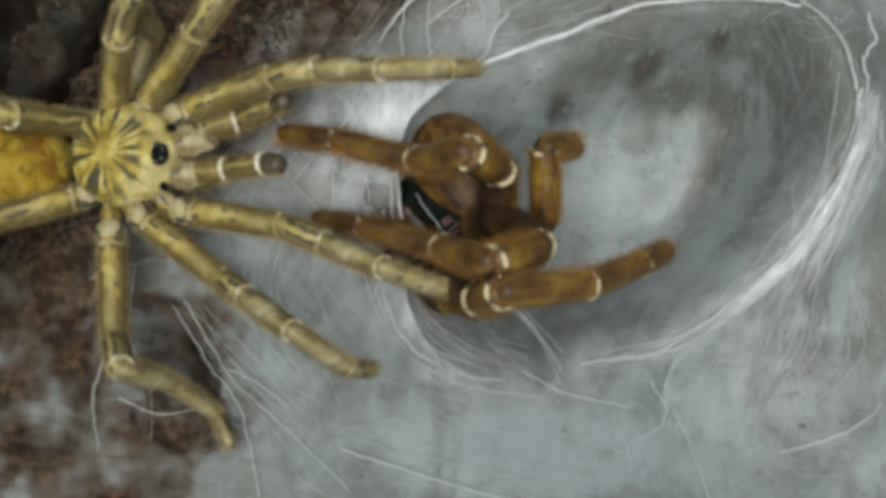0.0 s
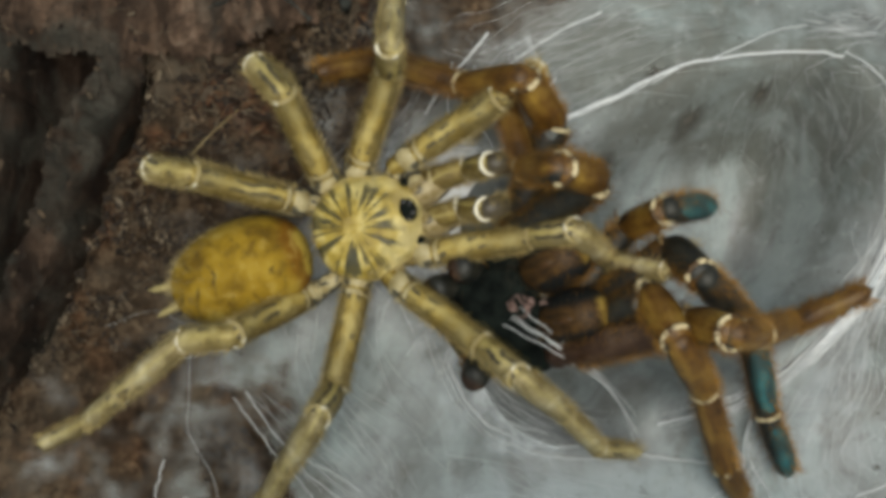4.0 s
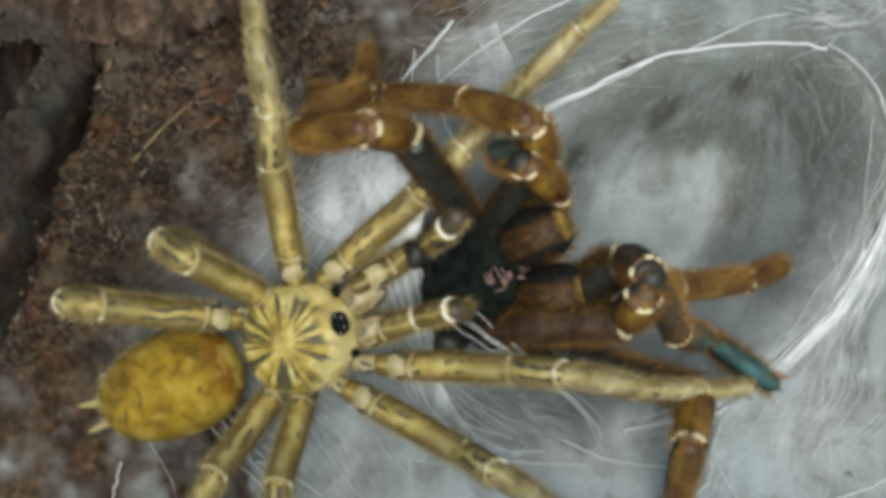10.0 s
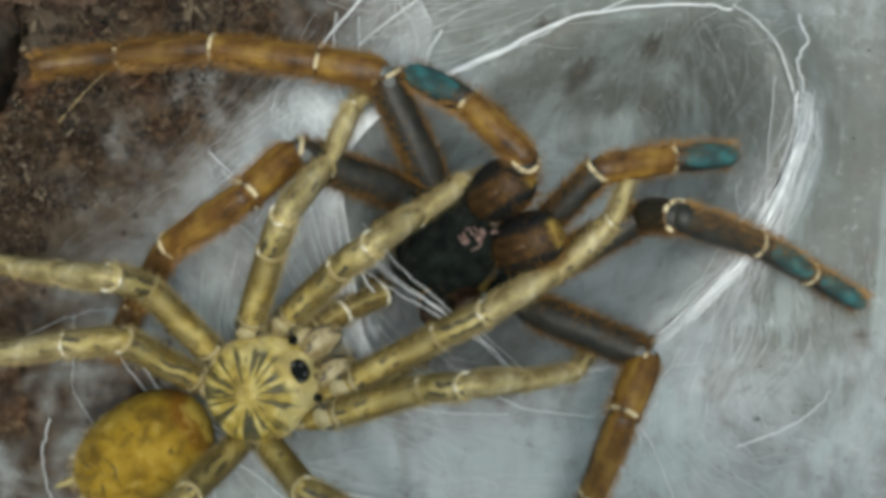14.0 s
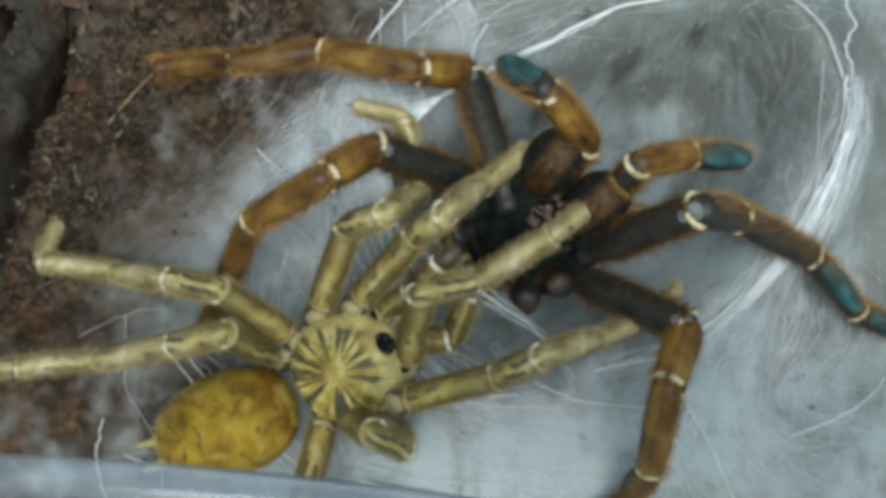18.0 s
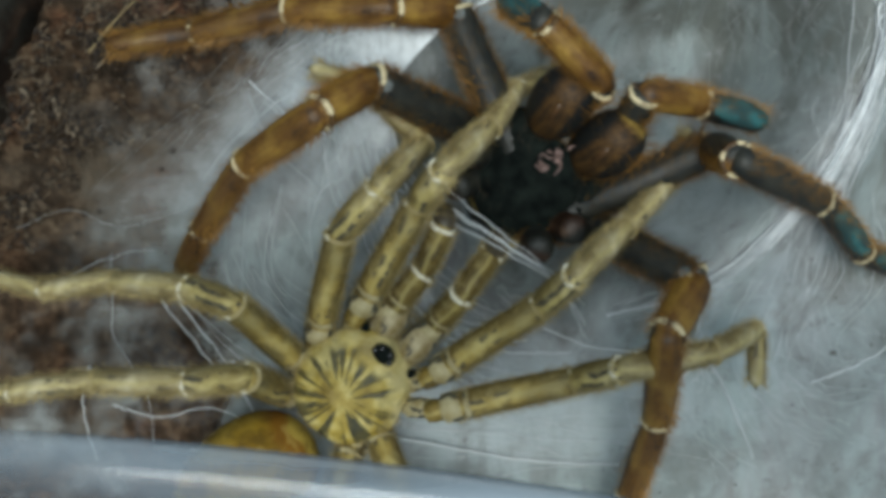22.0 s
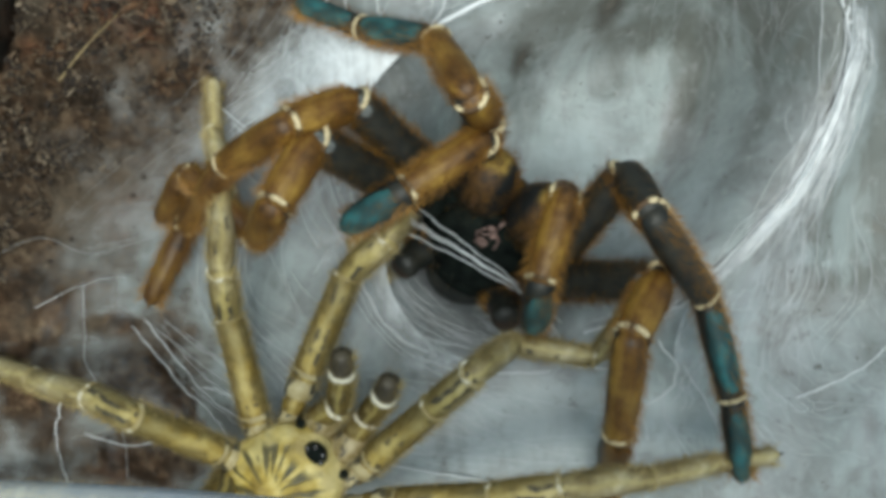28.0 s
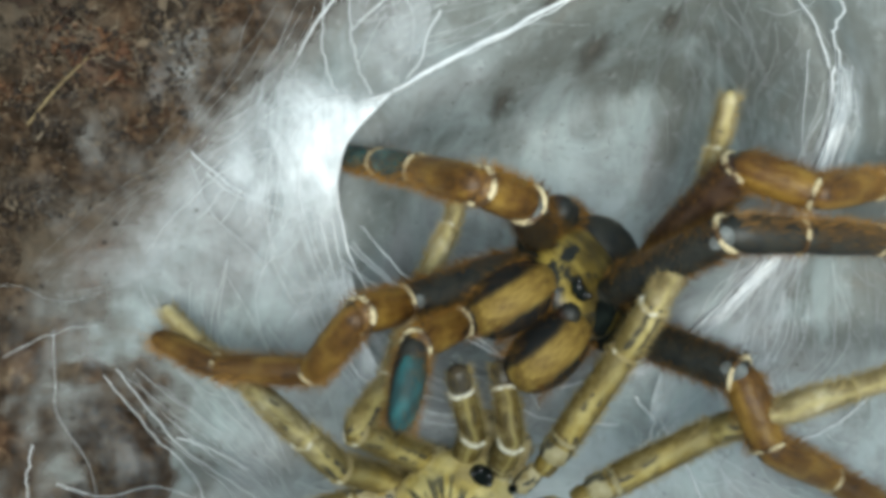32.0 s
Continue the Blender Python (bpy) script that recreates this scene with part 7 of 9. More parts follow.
yl("R4", 10, -24.7, -8.6, 7.0, -122, 43, -118, -16, -117, -12, -117, -9, -117, -7)
yl("R4", 10.5, -14.9, -11.7, 8.1, -140, 30, -142, -12, -142, -10, -143, -8, -143, -5)
yl("R4", 11, -14.9, -17.4, 8.0, -153, 31, -142, -5, -142, -15, -142, -16, -142, -13)
yl("R4", 12, -15.9, -19.8, 7.9, -141, 34, -137, -2, -136, -22, -136, -25, -136, -22)
yl("R4", 12.5, -14.7, -19.7, 8.0, -142, 34, -134, -4, -133, -23, -133, -26, -133, -23)
yl("R4", 13, -17.1, -18.1, 7.5, -130, 40, -133, -10, -131, -24, -131, -25, -131, -23)
yl("R4", 14, -19.9, -21.1, 5.5, -134, 65, -134, -25, -129, -11, -129, -9, -129, -7)
yl("R4", 15, -21.7, -18.8, 5.5, -92, 72, -62, -23, -61, -17, -59, -13, -59, -10)
yl("R4", 18, -16.1, -18.2, 7.8, -102, 35, -22, -9, -61, -27, -60, -29, -60, -26)
yl("R4", 19, -11.4, -20.3, 7.8, -113, 35, -19, -8, -57, -27, -57, -30, -56, -26)
yl("R4", 20, -12.2, -21.9, 7.8, -109, 35, -16, -5, -56, -26, -56, -29, -56, -26)
yl("R4", 22, -12.8, -27.8, 7.8, -108, 36, -11, -6, -52, -23, -53, -26, -52, -23)
yl("R4", 23, -14.7, -29.9, 7.7, -105, 36, -9, -5, -56, -25, -56, -28, -56, -25)
yl("R4", 24, -15.7, -31.0, 7.8, -106, 35, -13, -3, -57, -24, -56, -27, -56, -24)
yl("R4", 25, -16.6, -31.7, 7.8, -105, 33, -13, -2, -56, -24, -56, -27, -55, -24)
yl("R4", 27.5, -18.7, -33.3, 7.9, -94, 33, -18, -1, -60, -26, -59, -29, -58, -26)
yl("R4", 28, -18.2, -35.5, 7.7, -92, 36, -7, -6, -58, -26, -57, -29, -56, -26)
yl("R4", 28.5, -16.4, -36.3, 7.7, -92, 34, -6, -3, -57, -26, -56, -29, -55, -26)
yl("R4", 29, -11.6, -36.9, 7.8, -101, 33, -7, -2, -54, -25, -55, -29, -54, -26)
yl("R4", 29.5, -7.1, -38.2, 7.8, -109, 32, -4, 0, -51, -24, -51, -28, -51, -25)
yl("R4", 30, -5.6, -38.6, 7.8, -104, 30, 0, 4, -48, -23, -50, -28, -49, -25)
yl("R4", 30.5, -7.2, -38.1, 7.8, -94, 32, -1, 1, -48, -23, -48, -27, -47, -24)
yl("R4", 31, -6.4, -38.8, 7.6, -91, 36, 2, -5, -47, -23, -47, -27, -46, -24)
yl("R4", 31.5, -2.2, -38.4, 7.5, -100, 36, 0, -4, -46, -23, -47, -27, -46, -24)
yl("R4", 32, 4.9, -34.6, 8.1, -118, 30, -25, 3, -46, -22, -45, -26, -44, -24)
yl("PL", 0, -35.6, 11.1, 8.7, 22, -7, 27, 8, 3, 50)
yl("PL", 1, -33.8, 13.0, 9.4, 12, 7, 20, 14, 20, 16)
yl("PL", 2, -33.0, 14.3, 9.5, 22, 3, 22, 12, 12, 21)
yl("PL", 3, -28.0, 14.0, 9.5, 49, 11, -19, 8, 34, 19)
yl("PL", 3.5, -20.1, 18.2, 8.3, 4, 23, 1, 32, 9, -11)
yl("PL", 4, -13.1, 16.4, 8.7, 16, 15, -1, 62, 5, -21)
yl("PL", 4.5, -17.5, 14.6, 7.8, 12, 29, 12, 47, 19, -1)
yl("PL", 6.5, -12.2, 16.7, 8.1, 9, 28, 14, 52, -20, -35)
yl("PL", 7, -11.9, 10.6, 8.1, 13, 30, 18, 43, 11, -9)
yl("PL", 8, -12.2, 13.7, 10.8, 25, 14, 18, 15, 4, 71)
yl("PL", 9, -26.7, 5.3, 7.8, 23, 39, 51, 44, 70, -8)
yl("PL", 9.5, -21.6, 8.4, 8.5, 49, 18, 10, 56, 3, 12)
yl("PL", 10, -13.1, 5.3, 10.2, 31, -14, 38, 47, 48, 36)
yl("PL", 10.5, -0.5, 4.6, 11.8, 29, -19, 32, 26, 38, 71)
yl("PL", 11, -4.8, -4.8, 10.9, 22, -16, 40, 34, 55, 67)
yl("PL", 12, -8.6, -7.8, 8.9, 49, 14, 24, 22, 41, 47)
yl("PL", 12.5, -7.9, -7.9, 8.7, 56, 15, 33, 29, -9, 38)
yl("PL", 13, -9.2, -5.1, 9.3, 40, 5, 33, 43, -44, 38)
yl("PL", 14, -12.5, -8.4, 8.7, 34, -22, 23, -27, 129, -37)
yl("PL", 15, -14.2, -5.5, 8.5, 33, 24, 25, 15, 78, 18)
yl("PL", 18, -10.4, -6.6, 8.4, 32, 26, 45, 31, 42, 10)
yl("PL", 19, -6.3, -6.8, 8.5, 44, 11, 66, 57, 40, 21)
yl("PL", 20, -6.9, -8.2, 10.5, 46, 18, 49, -15, 56, 69)
yl("PL", 22, -8.4, -12.6, 9.2, 50, 17, 66, 18, 78, -47)
yl("PL", 23, -8.9, -16.1, 9.0, 52, 16, 64, 7, 80, 45)
yl("PL", 24, -10.0, -16.5, 9.2, 53, 8, 63, 13, 68, 52)
yl("PL", 25, -10.9, -17.0, 9.5, 51, 4, 62, 11, 70, 42)
yl("PL", 27.5, -12.5, -20.0, 8.6, 52, 21, 67, 30, 81, 15)
yl("PL", 28, -15.3, -23.5, 7.1, 33, 41, 78, 42, 83, 36)
yl("PL", 28.5, -12.1, -22.6, 8.7, 64, 27, 63, 23, 86, 19)
yl("PL", 29, -8.2, -25.6, 7.1, 66, 39, 54, 49, 80, 33)
yl("PL", 29.5, -4.8, -26.6, 7.5, 50, 34, 78, 50, 80, 41)
yl("PL", 30, -4.3, -26.7, 7.3, 71, 42, 78, 43, 82, 24)
yl("PL", 30.5, -5.9, -25.9, 7.5, 83, 38, 81, 47, 87, 25)
yl("PL", 31, -5.1, -27.0, 7.3, 100, 44, 81, 46, 86, 41)
yl("PL", 31.5, -0.8, -27.2, 6.6, 103, 61, 82, 51, 80, 39)
yl("PL", 32, 5.9, -22.1, 8.1, 71, 43, 105, 20, 98, 24)
yl("PR", 0, -35.8, 5.9, 8.3, 11, 15, 9, 24, -4, 23)
yl("PR", 1, -35.4, 7.7, 8.1, 8, 14, 9, 29, 2, 0)
yl("PR", 2, -34.6, 8.5, 8.3, 17, 25, 0, 27, 5, 5)
yl("PR", 3, -29.2, 8.6, 9.3, 41, 18, -18, 13, 28, 8)
yl("PR", 3.5, -19.6, 13.6, 7.9, -15, 34, 11, 35, 12, -23)
yl("PR", 4, -13.3, 11.3, 8.2, 17, 24, -12, 61, 18, -21)
yl("PR", 4.5, -15.9, 10.2, 7.6, 20, 37, -2, 54, 20, -32)
yl("PR", 6.5, -11.7, 11.5, 7.7, 33, 25, -37, 63, -12, 6)
yl("PR", 7, -10.6, 5.9, 8.0, 22, 20, 8, 54, 7, 16)
yl("PR", 8, -12.8, 9.2, 8.9, 29, 11, 8, 44, 11, 14)
yl("PR", 9, -21.8, 1.6, 9.4, 50, 12, -14, 17, 37, 7)
yl("PR", 9.5, -19.2, 2.7, 8.7, 15, 22, 2, 26, 10, -19)
yl("PR", 10, -13.6, -2.0, 8.7, 22, 20, 17, 43, -12, -48)
yl("PR", 10.5, 2.1, -2.5, 10.8, 14, -12, 30, 48, 9, -40)
yl("PR", 11, -2.0, -9.3, 9.9, 11, 8, 52, 26, -1, -28)
yl("PR", 12, -4.8, -11.5, 9.3, -4, 18, 56, 16, -6, -11)
yl("PR", 12.5, -4.8, -12.3, 8.8, 11, 27, 38, 17, 15, -10)
yl("PR", 13, -6.5, -10.8, 9.2, -9, 21, 54, 17, -7, -9)
yl("PR", 14, -8.6, -12.9, 9.1, -19, -20, 56, -12, -12, 1)
yl("PR", 15, -9.4, -9.0, 9.2, -13, 16, 58, 10, -12, 17)
yl("PR", 18, -6.5, -9.5, 9.0, 6, 23, 69, 15, 11, -6)
yl("PR", 19, -3.6, -10.9, 8.7, 28, 31, 60, 13, 33, -6)
yl("PR", 20, -3.9, -12.3, 8.9, 23, 27, 69, 9, 26, 8)
yl("PR", 22, -3.3, -14.6, 9.1, 51, 33, 52, -16, 58, 33)
yl("PR", 23, -4.6, -18.8, 8.8, 52, 23, 48, 5, 48, 27)
yl("PR", 24, -5.9, -19.7, 9.8, 54, 7, 45, 5, 43, 27)
yl("PR", 25, -6.9, -20.5, 9.7, 49, -1, 47, 10, 42, 27)
yl("PR", 27.5, -8.4, -22.9, 9.1, 51, 12, 47, 17, 46, 36)
yl("PR", 28, -11.4, -27.6, 7.7, 56, 22, 52, 49, 68, 40)
yl("PR", 28.5, -8.1, -24.9, 8.7, 63, 12, 46, 33, 67, 22)
yl("PR", 29, -4.0, -28.2, 7.9, 62, 21, 57, 41, 62, 44)
yl("PR", 29.5, -0.3, -28.2, 8.1, 57, 13, 70, 52, 83, 41)
yl("PR", 30, -0.2, -29.0, 7.6, 77, 24, 71, 44, 80, 47)
yl("PR", 30.5, -1.9, -27.9, 7.7, 93, 22, 74, 45, 79, 41)
yl("PR", 31, -1.2, -28.6, 7.8, 93, 19, 82, 52, 88, 48)
yl("PR", 31.5, 3.0, -29.9, 7.2, 91, 30, 85, 58, 80, 52)
yl("PR", 32, 10.3, -22.4, 9.4, 74, 46, 95, -17, 100, -5)
dl("L1", 0, -2.8, -4.1, 6.4, -17, 58, 16, 69, 11, -41, 27, -51, 31, -62)
dl("L1", 1, -1.0, -6.0, 7.1, -11, 60, -19, 64, 17, -54, 26, -51, 33, -50)
dl("L1", 2, 3.2, -4.5, 11.4, -42, 52, 44, 52, 33, -67, 26, -59, 32, -53)
dl("L1", 3, 3.3, -1.2, 7.8, 37, 40, -57, 63, -31, -51, -61, -30, -48, -38)
dl("L1", 3.5, 4.2, -2.2, 8.8, 44, 31, -57, 59, -29, -48, -62, -27, -48, -36)
dl("L1", 4, 6.9, -1.6, 10.0, 41, 23, -61, 59, -36, -44, -74, -20, -62, -33)
dl("L1", 4.5, 10.4, -2.5, 9.9, 42, 23, -72, 72, -40, -45, -78, -27, -63, -36)
dl("L1", 6.5, 11.7, -2.5, 9.1, 26, 45, -32, 6, -80, -30, -60, -54, -76, -6)
dl("L1", 7, 11.7, -0.3, 9.6, -2, 53, -3, -30, -81, -38, -89, -13, -91, -9)
dl("L1", 8, 11.7, -0.5, 10.1, 14, 53, -67, -20, -51, -21, -75, -55, -97, -6)
dl("L1", 9, 8.2, -1.4, 7.9, 20, 48, -38, 55, -28, -55, -31, -47, -48, -26)
dl("L1", 9.5, 6.9, -0.5, 9.5, 46, 39, -63, 40, -40, -35, -6, -56, -40, -24)
dl("L1", 10, 7.3, -0.6, 10.1, 44, 40, -54, 77, -54, -50, -13, -62, -34, 9)
dl("L1", 10.5, 9.5, 0.2, 9.7, 27, 31, -71, 67, -61, -48, 11, -32, -17, -33)
dl("L1", 11, 13.8, 0.2, 10.7, 35, 22, -42, 75, -10, -36, -34, -32, -23, -37)
dl("L1", 12, 11.3, 0.6, 11.0, -177, -62, 114, 10, -40, -8, 111, 3, -78, 11)
dl("L1", 12.5, 16.9, 1.8, 10.6, 25, -1, -79, 80, -15, -27, -34, -30, -18, -23)
dl("L1", 13, 18.1, 2.3, 10.8, 19, 4, -69, 85, -16, -39, -30, -29, -23, -17)
dl("L1", 14, 15.9, -0.3, 10.4, 30, 8, -10, 71, -15, -29, -23, -37, -26, -22)
dl("L1", 15, 16.6, 0.2, 10.1, 25, 8, -46, 75, -22, -19, -34, -37, -26, -41)
dl("L1", 18, 17.8, 2.0, 12.0, 23, 49, -7, -43, -23, -28, -43, -30, -22, -31)
dl("L1", 19, 18.9, 2.7, 12.5, 21, 54, -11, -42, -23, -37, -43, -25, -25, -34)
dl("L1", 20, 15.9, 1.1, 9.6, 18, 7, -34, 74, -23, -31, -46, -28, -26, -32)
dl("L1", 22, 15.0, -0.1, 9.2, 24, 8, -62, 77, -23, -23, -40, -37, -19, -36)
dl("L1", 23, 14.6, -1.3, 9.4, 22, 12, -44, 75, -31, -26, -32, -38, -23, -33)
dl("L1", 24, 14.9, -2.3, 9.2, 23, 16, -67, 74, -21, -36, -44, -30, -16, -27)
dl("L1", 25, 14.6, -3.3, 9.2, 24, 18, -59, 76, -25, -38, -39, -33, -19, -21)
dl("L1", 27.5, 15.7, -3.8, 9.6, 35, 27, -56, 76, -29, -31, -32, -46, -23, -16)
dl("L1", 28, 13.3, -5.9, 7.4, 49, 30, -74, 52, -53, -30, -76, -7, -81, -17)
dl("L1", 28.5, 14.5, -5.8, 7.6, 48, 31, -91, 53, -52, -34, -74, 0, -67, -29)
dl("L1", 29, 14.6, -4.6, 7.6, 50, 37, -73, 51, -44, -31, -68, -7, -69, -37)
dl("L1", 29.5, 11.3, -1.6, 6.3, 68, 71, -2, 51, -4, -42, -15, -48, 44, -1)
dl("L1", 30, 9.0, 1.1, 7.9, 57, 68, 8, 13, -11, -26, -7, -50, 8, 9)
dl("L1", 30.5, 14.2, 2.3, 11.0, 39, 39, -12, 19, -6, -20, -2, -47, -4, -13)
dl("L1", 31, 16.1, -1.8, 10.4, 35, 51, 5, -21, 4, -5, 4, -45, 5, -11)
dl("L1", 31.5, 18.2, -2.5, 11.4, 53, 35, 16, -14, -5, -9, -4, -45, -8, -10)
dl("L1", 32, 23.6, -1.5, 11.8, 32, 40, -4, -11, -5, -33, -6, -13, -5, -10)
dl("L2", 0, -5.8, -1.8, 10.8, 89, -58, 32, -30, -113, 22, 27, 23, -156, -19)
dl("L2", 1, -4.4, -5.8, 10.8, 102, -58, 47, -25, -102, 20, 46, -21, -138, 26)
dl("L2", 2, 2.3, -3.5, 9.5, 25, -10, -27, -43, -91, 42, -109, 63, -53, -79)
dl("L2", 3, 1.1, -0.5, 7.4, -3, 59, -116, -17, -106, -28, -101, -33, -104, -10)
dl("L2", 3.5, 2.3, -3.1, 8.9, 11, 35, -96, 54, -59, -51, -69, -48, -119, 19)
dl("L2", 4, 4.7, -4.3, 8.9, 33, 41, -69, 48, -49, -53, -69, -27, -50, -54)
dl("L2", 4.5, 6.7, -5.2, 5.1, 0, 68, -53, 77, -81, -69, -90, -49, -99, -14)
dl("L2", 6.5, 7.7, -5.2, 7.2, -59, 85, -13, -15, -108, -50, -120, -15, -120, -10)
dl("L2", 7, 6.7, -3.3, 6.7, -57, 74, 0, 2, -105, -52, -120, -15, -122, -10)
dl("L2", 8, 6.0, -2.2, 8.4, -16, 37, -132, 19, -112, -44, -120, -12, -120, -8)
dl("L2", 9, 7.3, -3.2, 9.0, -12, 26, -104, 39, -78, -55, -92, -12, -92, -8)
dl("L2", 9.5, 7.7, -3.4, 10.2, -11, 22, -113, 44, -79, -52, -91, -13, -91, -10)
dl("L2", 10, 10.8, -3.9, 10.9, -15, 0, -114, 47, -86, -51, -103, -9, -103, -6)
dl("L2", 10.5, 11.2, -4.3, 10.7, -17, 2, -100, 46, -88, -54, -107, -8, -108, -5)
dl("L2", 11, 13.8, -3.6, 10.5, -21, 4, -107, 42, -87, -47, -101, -6, -102, -4)
dl("L2", 12, 8.8, -3.3, 9.6, -1, -5, -104, 39, -84, -13, -85, -8, -85, -5)
dl("L2", 12.5, 15.8, -4.5, 10.5, -23, 4, -133, 39, -96, -43, -108, -5, -108, -4)
dl("L2", 13, 15.5, -4.2, 10.4, -19, 5, -121, 34, -98, -45, -110, -5, -110, -4)
dl("L2", 14, 15.7, -3.8, 10.1, -22, 13, -117, 22, -103, -33, -110, -7, -111, -5)
dl("L2", 15, 15.9, -3.6, 9.7, -21, 12, -124, 28, -99, -27, -104, -10, -105, -7)
dl("L2", 18, 16.2, -1.7, 7.9, -27, 37, -119, 31, -94, -33, -100, -62, -135, 17)
dl("L2", 19, 17.0, -0.9, 7.5, -34, 35, -129, 31, -91, -34, -96, -14, -97, -9)
dl("L2", 20, 16.8, -1.6, 7.5, -33, 42, -126, 40, -92, -31, -96, -61, -124, -8)
dl("L2", 22, 15.1, -2.1, 7.9, -31, 36, -130, 36, -88, -34, -102, -29, -107, -11)
dl("L2", 23, 14.1, -3.5, 7.4, -26, 35, -131, 32, -84, -32, -89, -18, -90, -13)
dl("L2", 24, 13.6, -4.5, 6.8, -21, 39, -128, 34, -89, -31, -92, -19, -94, -14)
dl("L2", 25, 13.3, -5.0, 6.9, -21, 37, -129, 40, -93, -32, -3, -20, -47, -19)
dl("L2", 27.5, 13.7, -6.6, 7.2, -8, 42, -124, 35, -93, -35, -12, -49, -94, -12)
dl("L2", 28, 13.9, -7.0, 6.6, -2, 47, -124, 35, -94, -31, -85, -61, -103, -12)
dl("L2", 28.5, 14.9, -6.5, 5.4, -15, 49, -136, 50, -95, -33, -39, -56, -101, -14)
dl("L2", 29, 14.9, -5.0, 4.6, -24, 66, -55, 37, -102, -32, -96, -52, -112, -13)
dl("L2", 29.5, 13.6, -4.5, 6.3, -25, 44, -97, 49, -97, -41, -104, -21, -105, -15)
dl("L2", 30, 10.5, -3.3, 7.5, -11, 38, -82, 34, -104, -26, -107, -21, -108, -15)
dl("L2", 30.5, 10.3, 1.4, 10.5, 178, -74, 169, 12, 12, 9, 162, -5, -25, 7)
dl("L2", 31, 21.7, -6.2, 7.9, -24, 42, -11, -8, -22, -25, -22, -10, -22, -7)
dl("L2", 31.5, 24.1, -7.9, 8.9, -30, 39, -23, 6, -25, -36, -22, -10, -22, -8)
dl("L2", 32, 25.0, -6.1, 8.2, -21, 43, -71, 4, -30, -36, -32, -8, -31, -11)
dl("L3", 0, -8.2, 1.4, 5.3, 46, -68, 39, 38, -118, -7, 33, -2, -154, 4)
dl("L3", 1, -7.2, -3.5, 5.3, 65, -68, 52, 37, -104, -10, 48, 2, -139, 8)
dl("L3", 2, -4.3, -4.4, 5.3, 97, -66, 92, 40, -65, -19, 85, 8, -101, 2)
dl("L3", 3, -1.0, -2.9, 11.5, -1, 25, -6, 65, 9, -56, 7, -42, 35, 23)
dl("L3", 3.5, 2.1, -5.0, 14.6, 14, 22, -17, 70, 4, -62, 9, -48, 39, 7)
dl("L3", 4, 6.1, -4.4, 13.6, 15, 32, -25, 70, 0, -62, 12, -56, 26, 21)
dl("L3", 4.5, 4.1, -7.7, 10.3, 115, -70, 123, 21, -36, -4, 115, 3, -73, 7)
dl("L3", 6.5, 4.2, -6.5, 10.3, 110, -72, 115, 15, -43, 6, 107, -3, -80, 5)
dl("L3", 7, 4.3, -3.9, 10.3, 111, -72, 115, 15, -44, 7, 106, -4, -80, 6)
dl("L3", 8, 2.9, -1.6, 10.3, 112, -74, 114, 18, -45, 14, 106, -12, -81, 11)
dl("L3", 9, 3.1, -4.2, 8.3, 19, 41, -116, 22, -107, -34, -111, -16, -111, -12)
dl("L3", 9.5, 2.1, -4.2, 8.6, -5, 31, -140, 67, -113, -30, -116, -19, -117, -15)
dl("L3", 10, 2.7, -0.8, 12.5, 9, 32, 79, 68, 3, -67, 5, -32, 15, -49)
dl("L3", 10.5, 2.4, -1.8, 8.6, -19, 41, 88, 50, 24, -41, 9, -37, 14, -48)
dl("L3", 11, 6.6, -2.1, 10.3, 119, -75, 117, 17, -41, 15, 109, -13, -77, 12)
dl("L3", 12, 8.6, -2.7, 8.1, 24, 26, -32, 74, 18, -51, 7, -58, -162, 10)
dl("L3", 12.5, 7.2, -2.9, 10.3, 114, -75, 119, 17, -40, 15, 111, -13, -76, 11)
dl("L3", 13, 7.2, -2.9, 10.3, 110, -75, 120, 17, -39, 14, 112, -11, -76, 10)
dl("L3", 14, 8.4, -3.5, 10.3, 118, -74, 126, 12, -34, 10, 117, -4, -70, 6)
dl("L3", 15, 11.0, -3.8, 10.3, 129, -73, 130, 13, -27, 8, 123, -3, -64, 6)
dl("L3", 18, 12.8, -1.9, 10.3, 135, -73, 142, 17, -16, 13, 133, -10, -53, 8)
dl("L3", 19, 14.1, -1.3, 10.3, 138, -74, 145, 16, -14, 13, 136, -10, -50, 8)
dl("L3", 20, 13.6, -1.9, 10.3, 143, -74, 145, 16, -14, 12, 136, -9, -50, 7)
dl("L3", 22, 12.9, -2.6, 10.3, 147, -76, 145, 14, -14, 13, 137, -10, -50, 9)
dl("L3", 23, 12.3, -4.2, 10.3, 140, -75, 145, 14, -14, 10, 137, -6, -50, 7)
dl("L3", 24, 12.2, -5.3, 10.3, 140, -76, 146, 13, -13, 10, 138, -4, -49, 6)
dl("L3", 25, 11.6, -6.2, 10.3, 139, -75, 146, 12, -13, 10, 138, -5, -49, 7)
dl("L3", 27.5, 10.9, -7.8, 9.7, 142, -73, 147, 18, -11, 8, 140, -3, -48, 4)
dl("L3", 28, 11.8, -7.9, 8.6, 145, -69, 152, 26, -7, 9, 144, -5, -43, 5)
dl("L3", 28.5, 14.6, -7.2, 7.9, 152, -68, 155, 28, -4, 7, 147, -1, -40, 6)
dl("L3", 29, 15.8, -4.4, 7.5, 167, -66, 159, 31, 3, 7, 154, -2, -32, 4)
dl("L3", 29.5, 13.2, -2.9, 7.7, 176, -67, 161, 29, 6, 8, 158, -3, -29, 5)
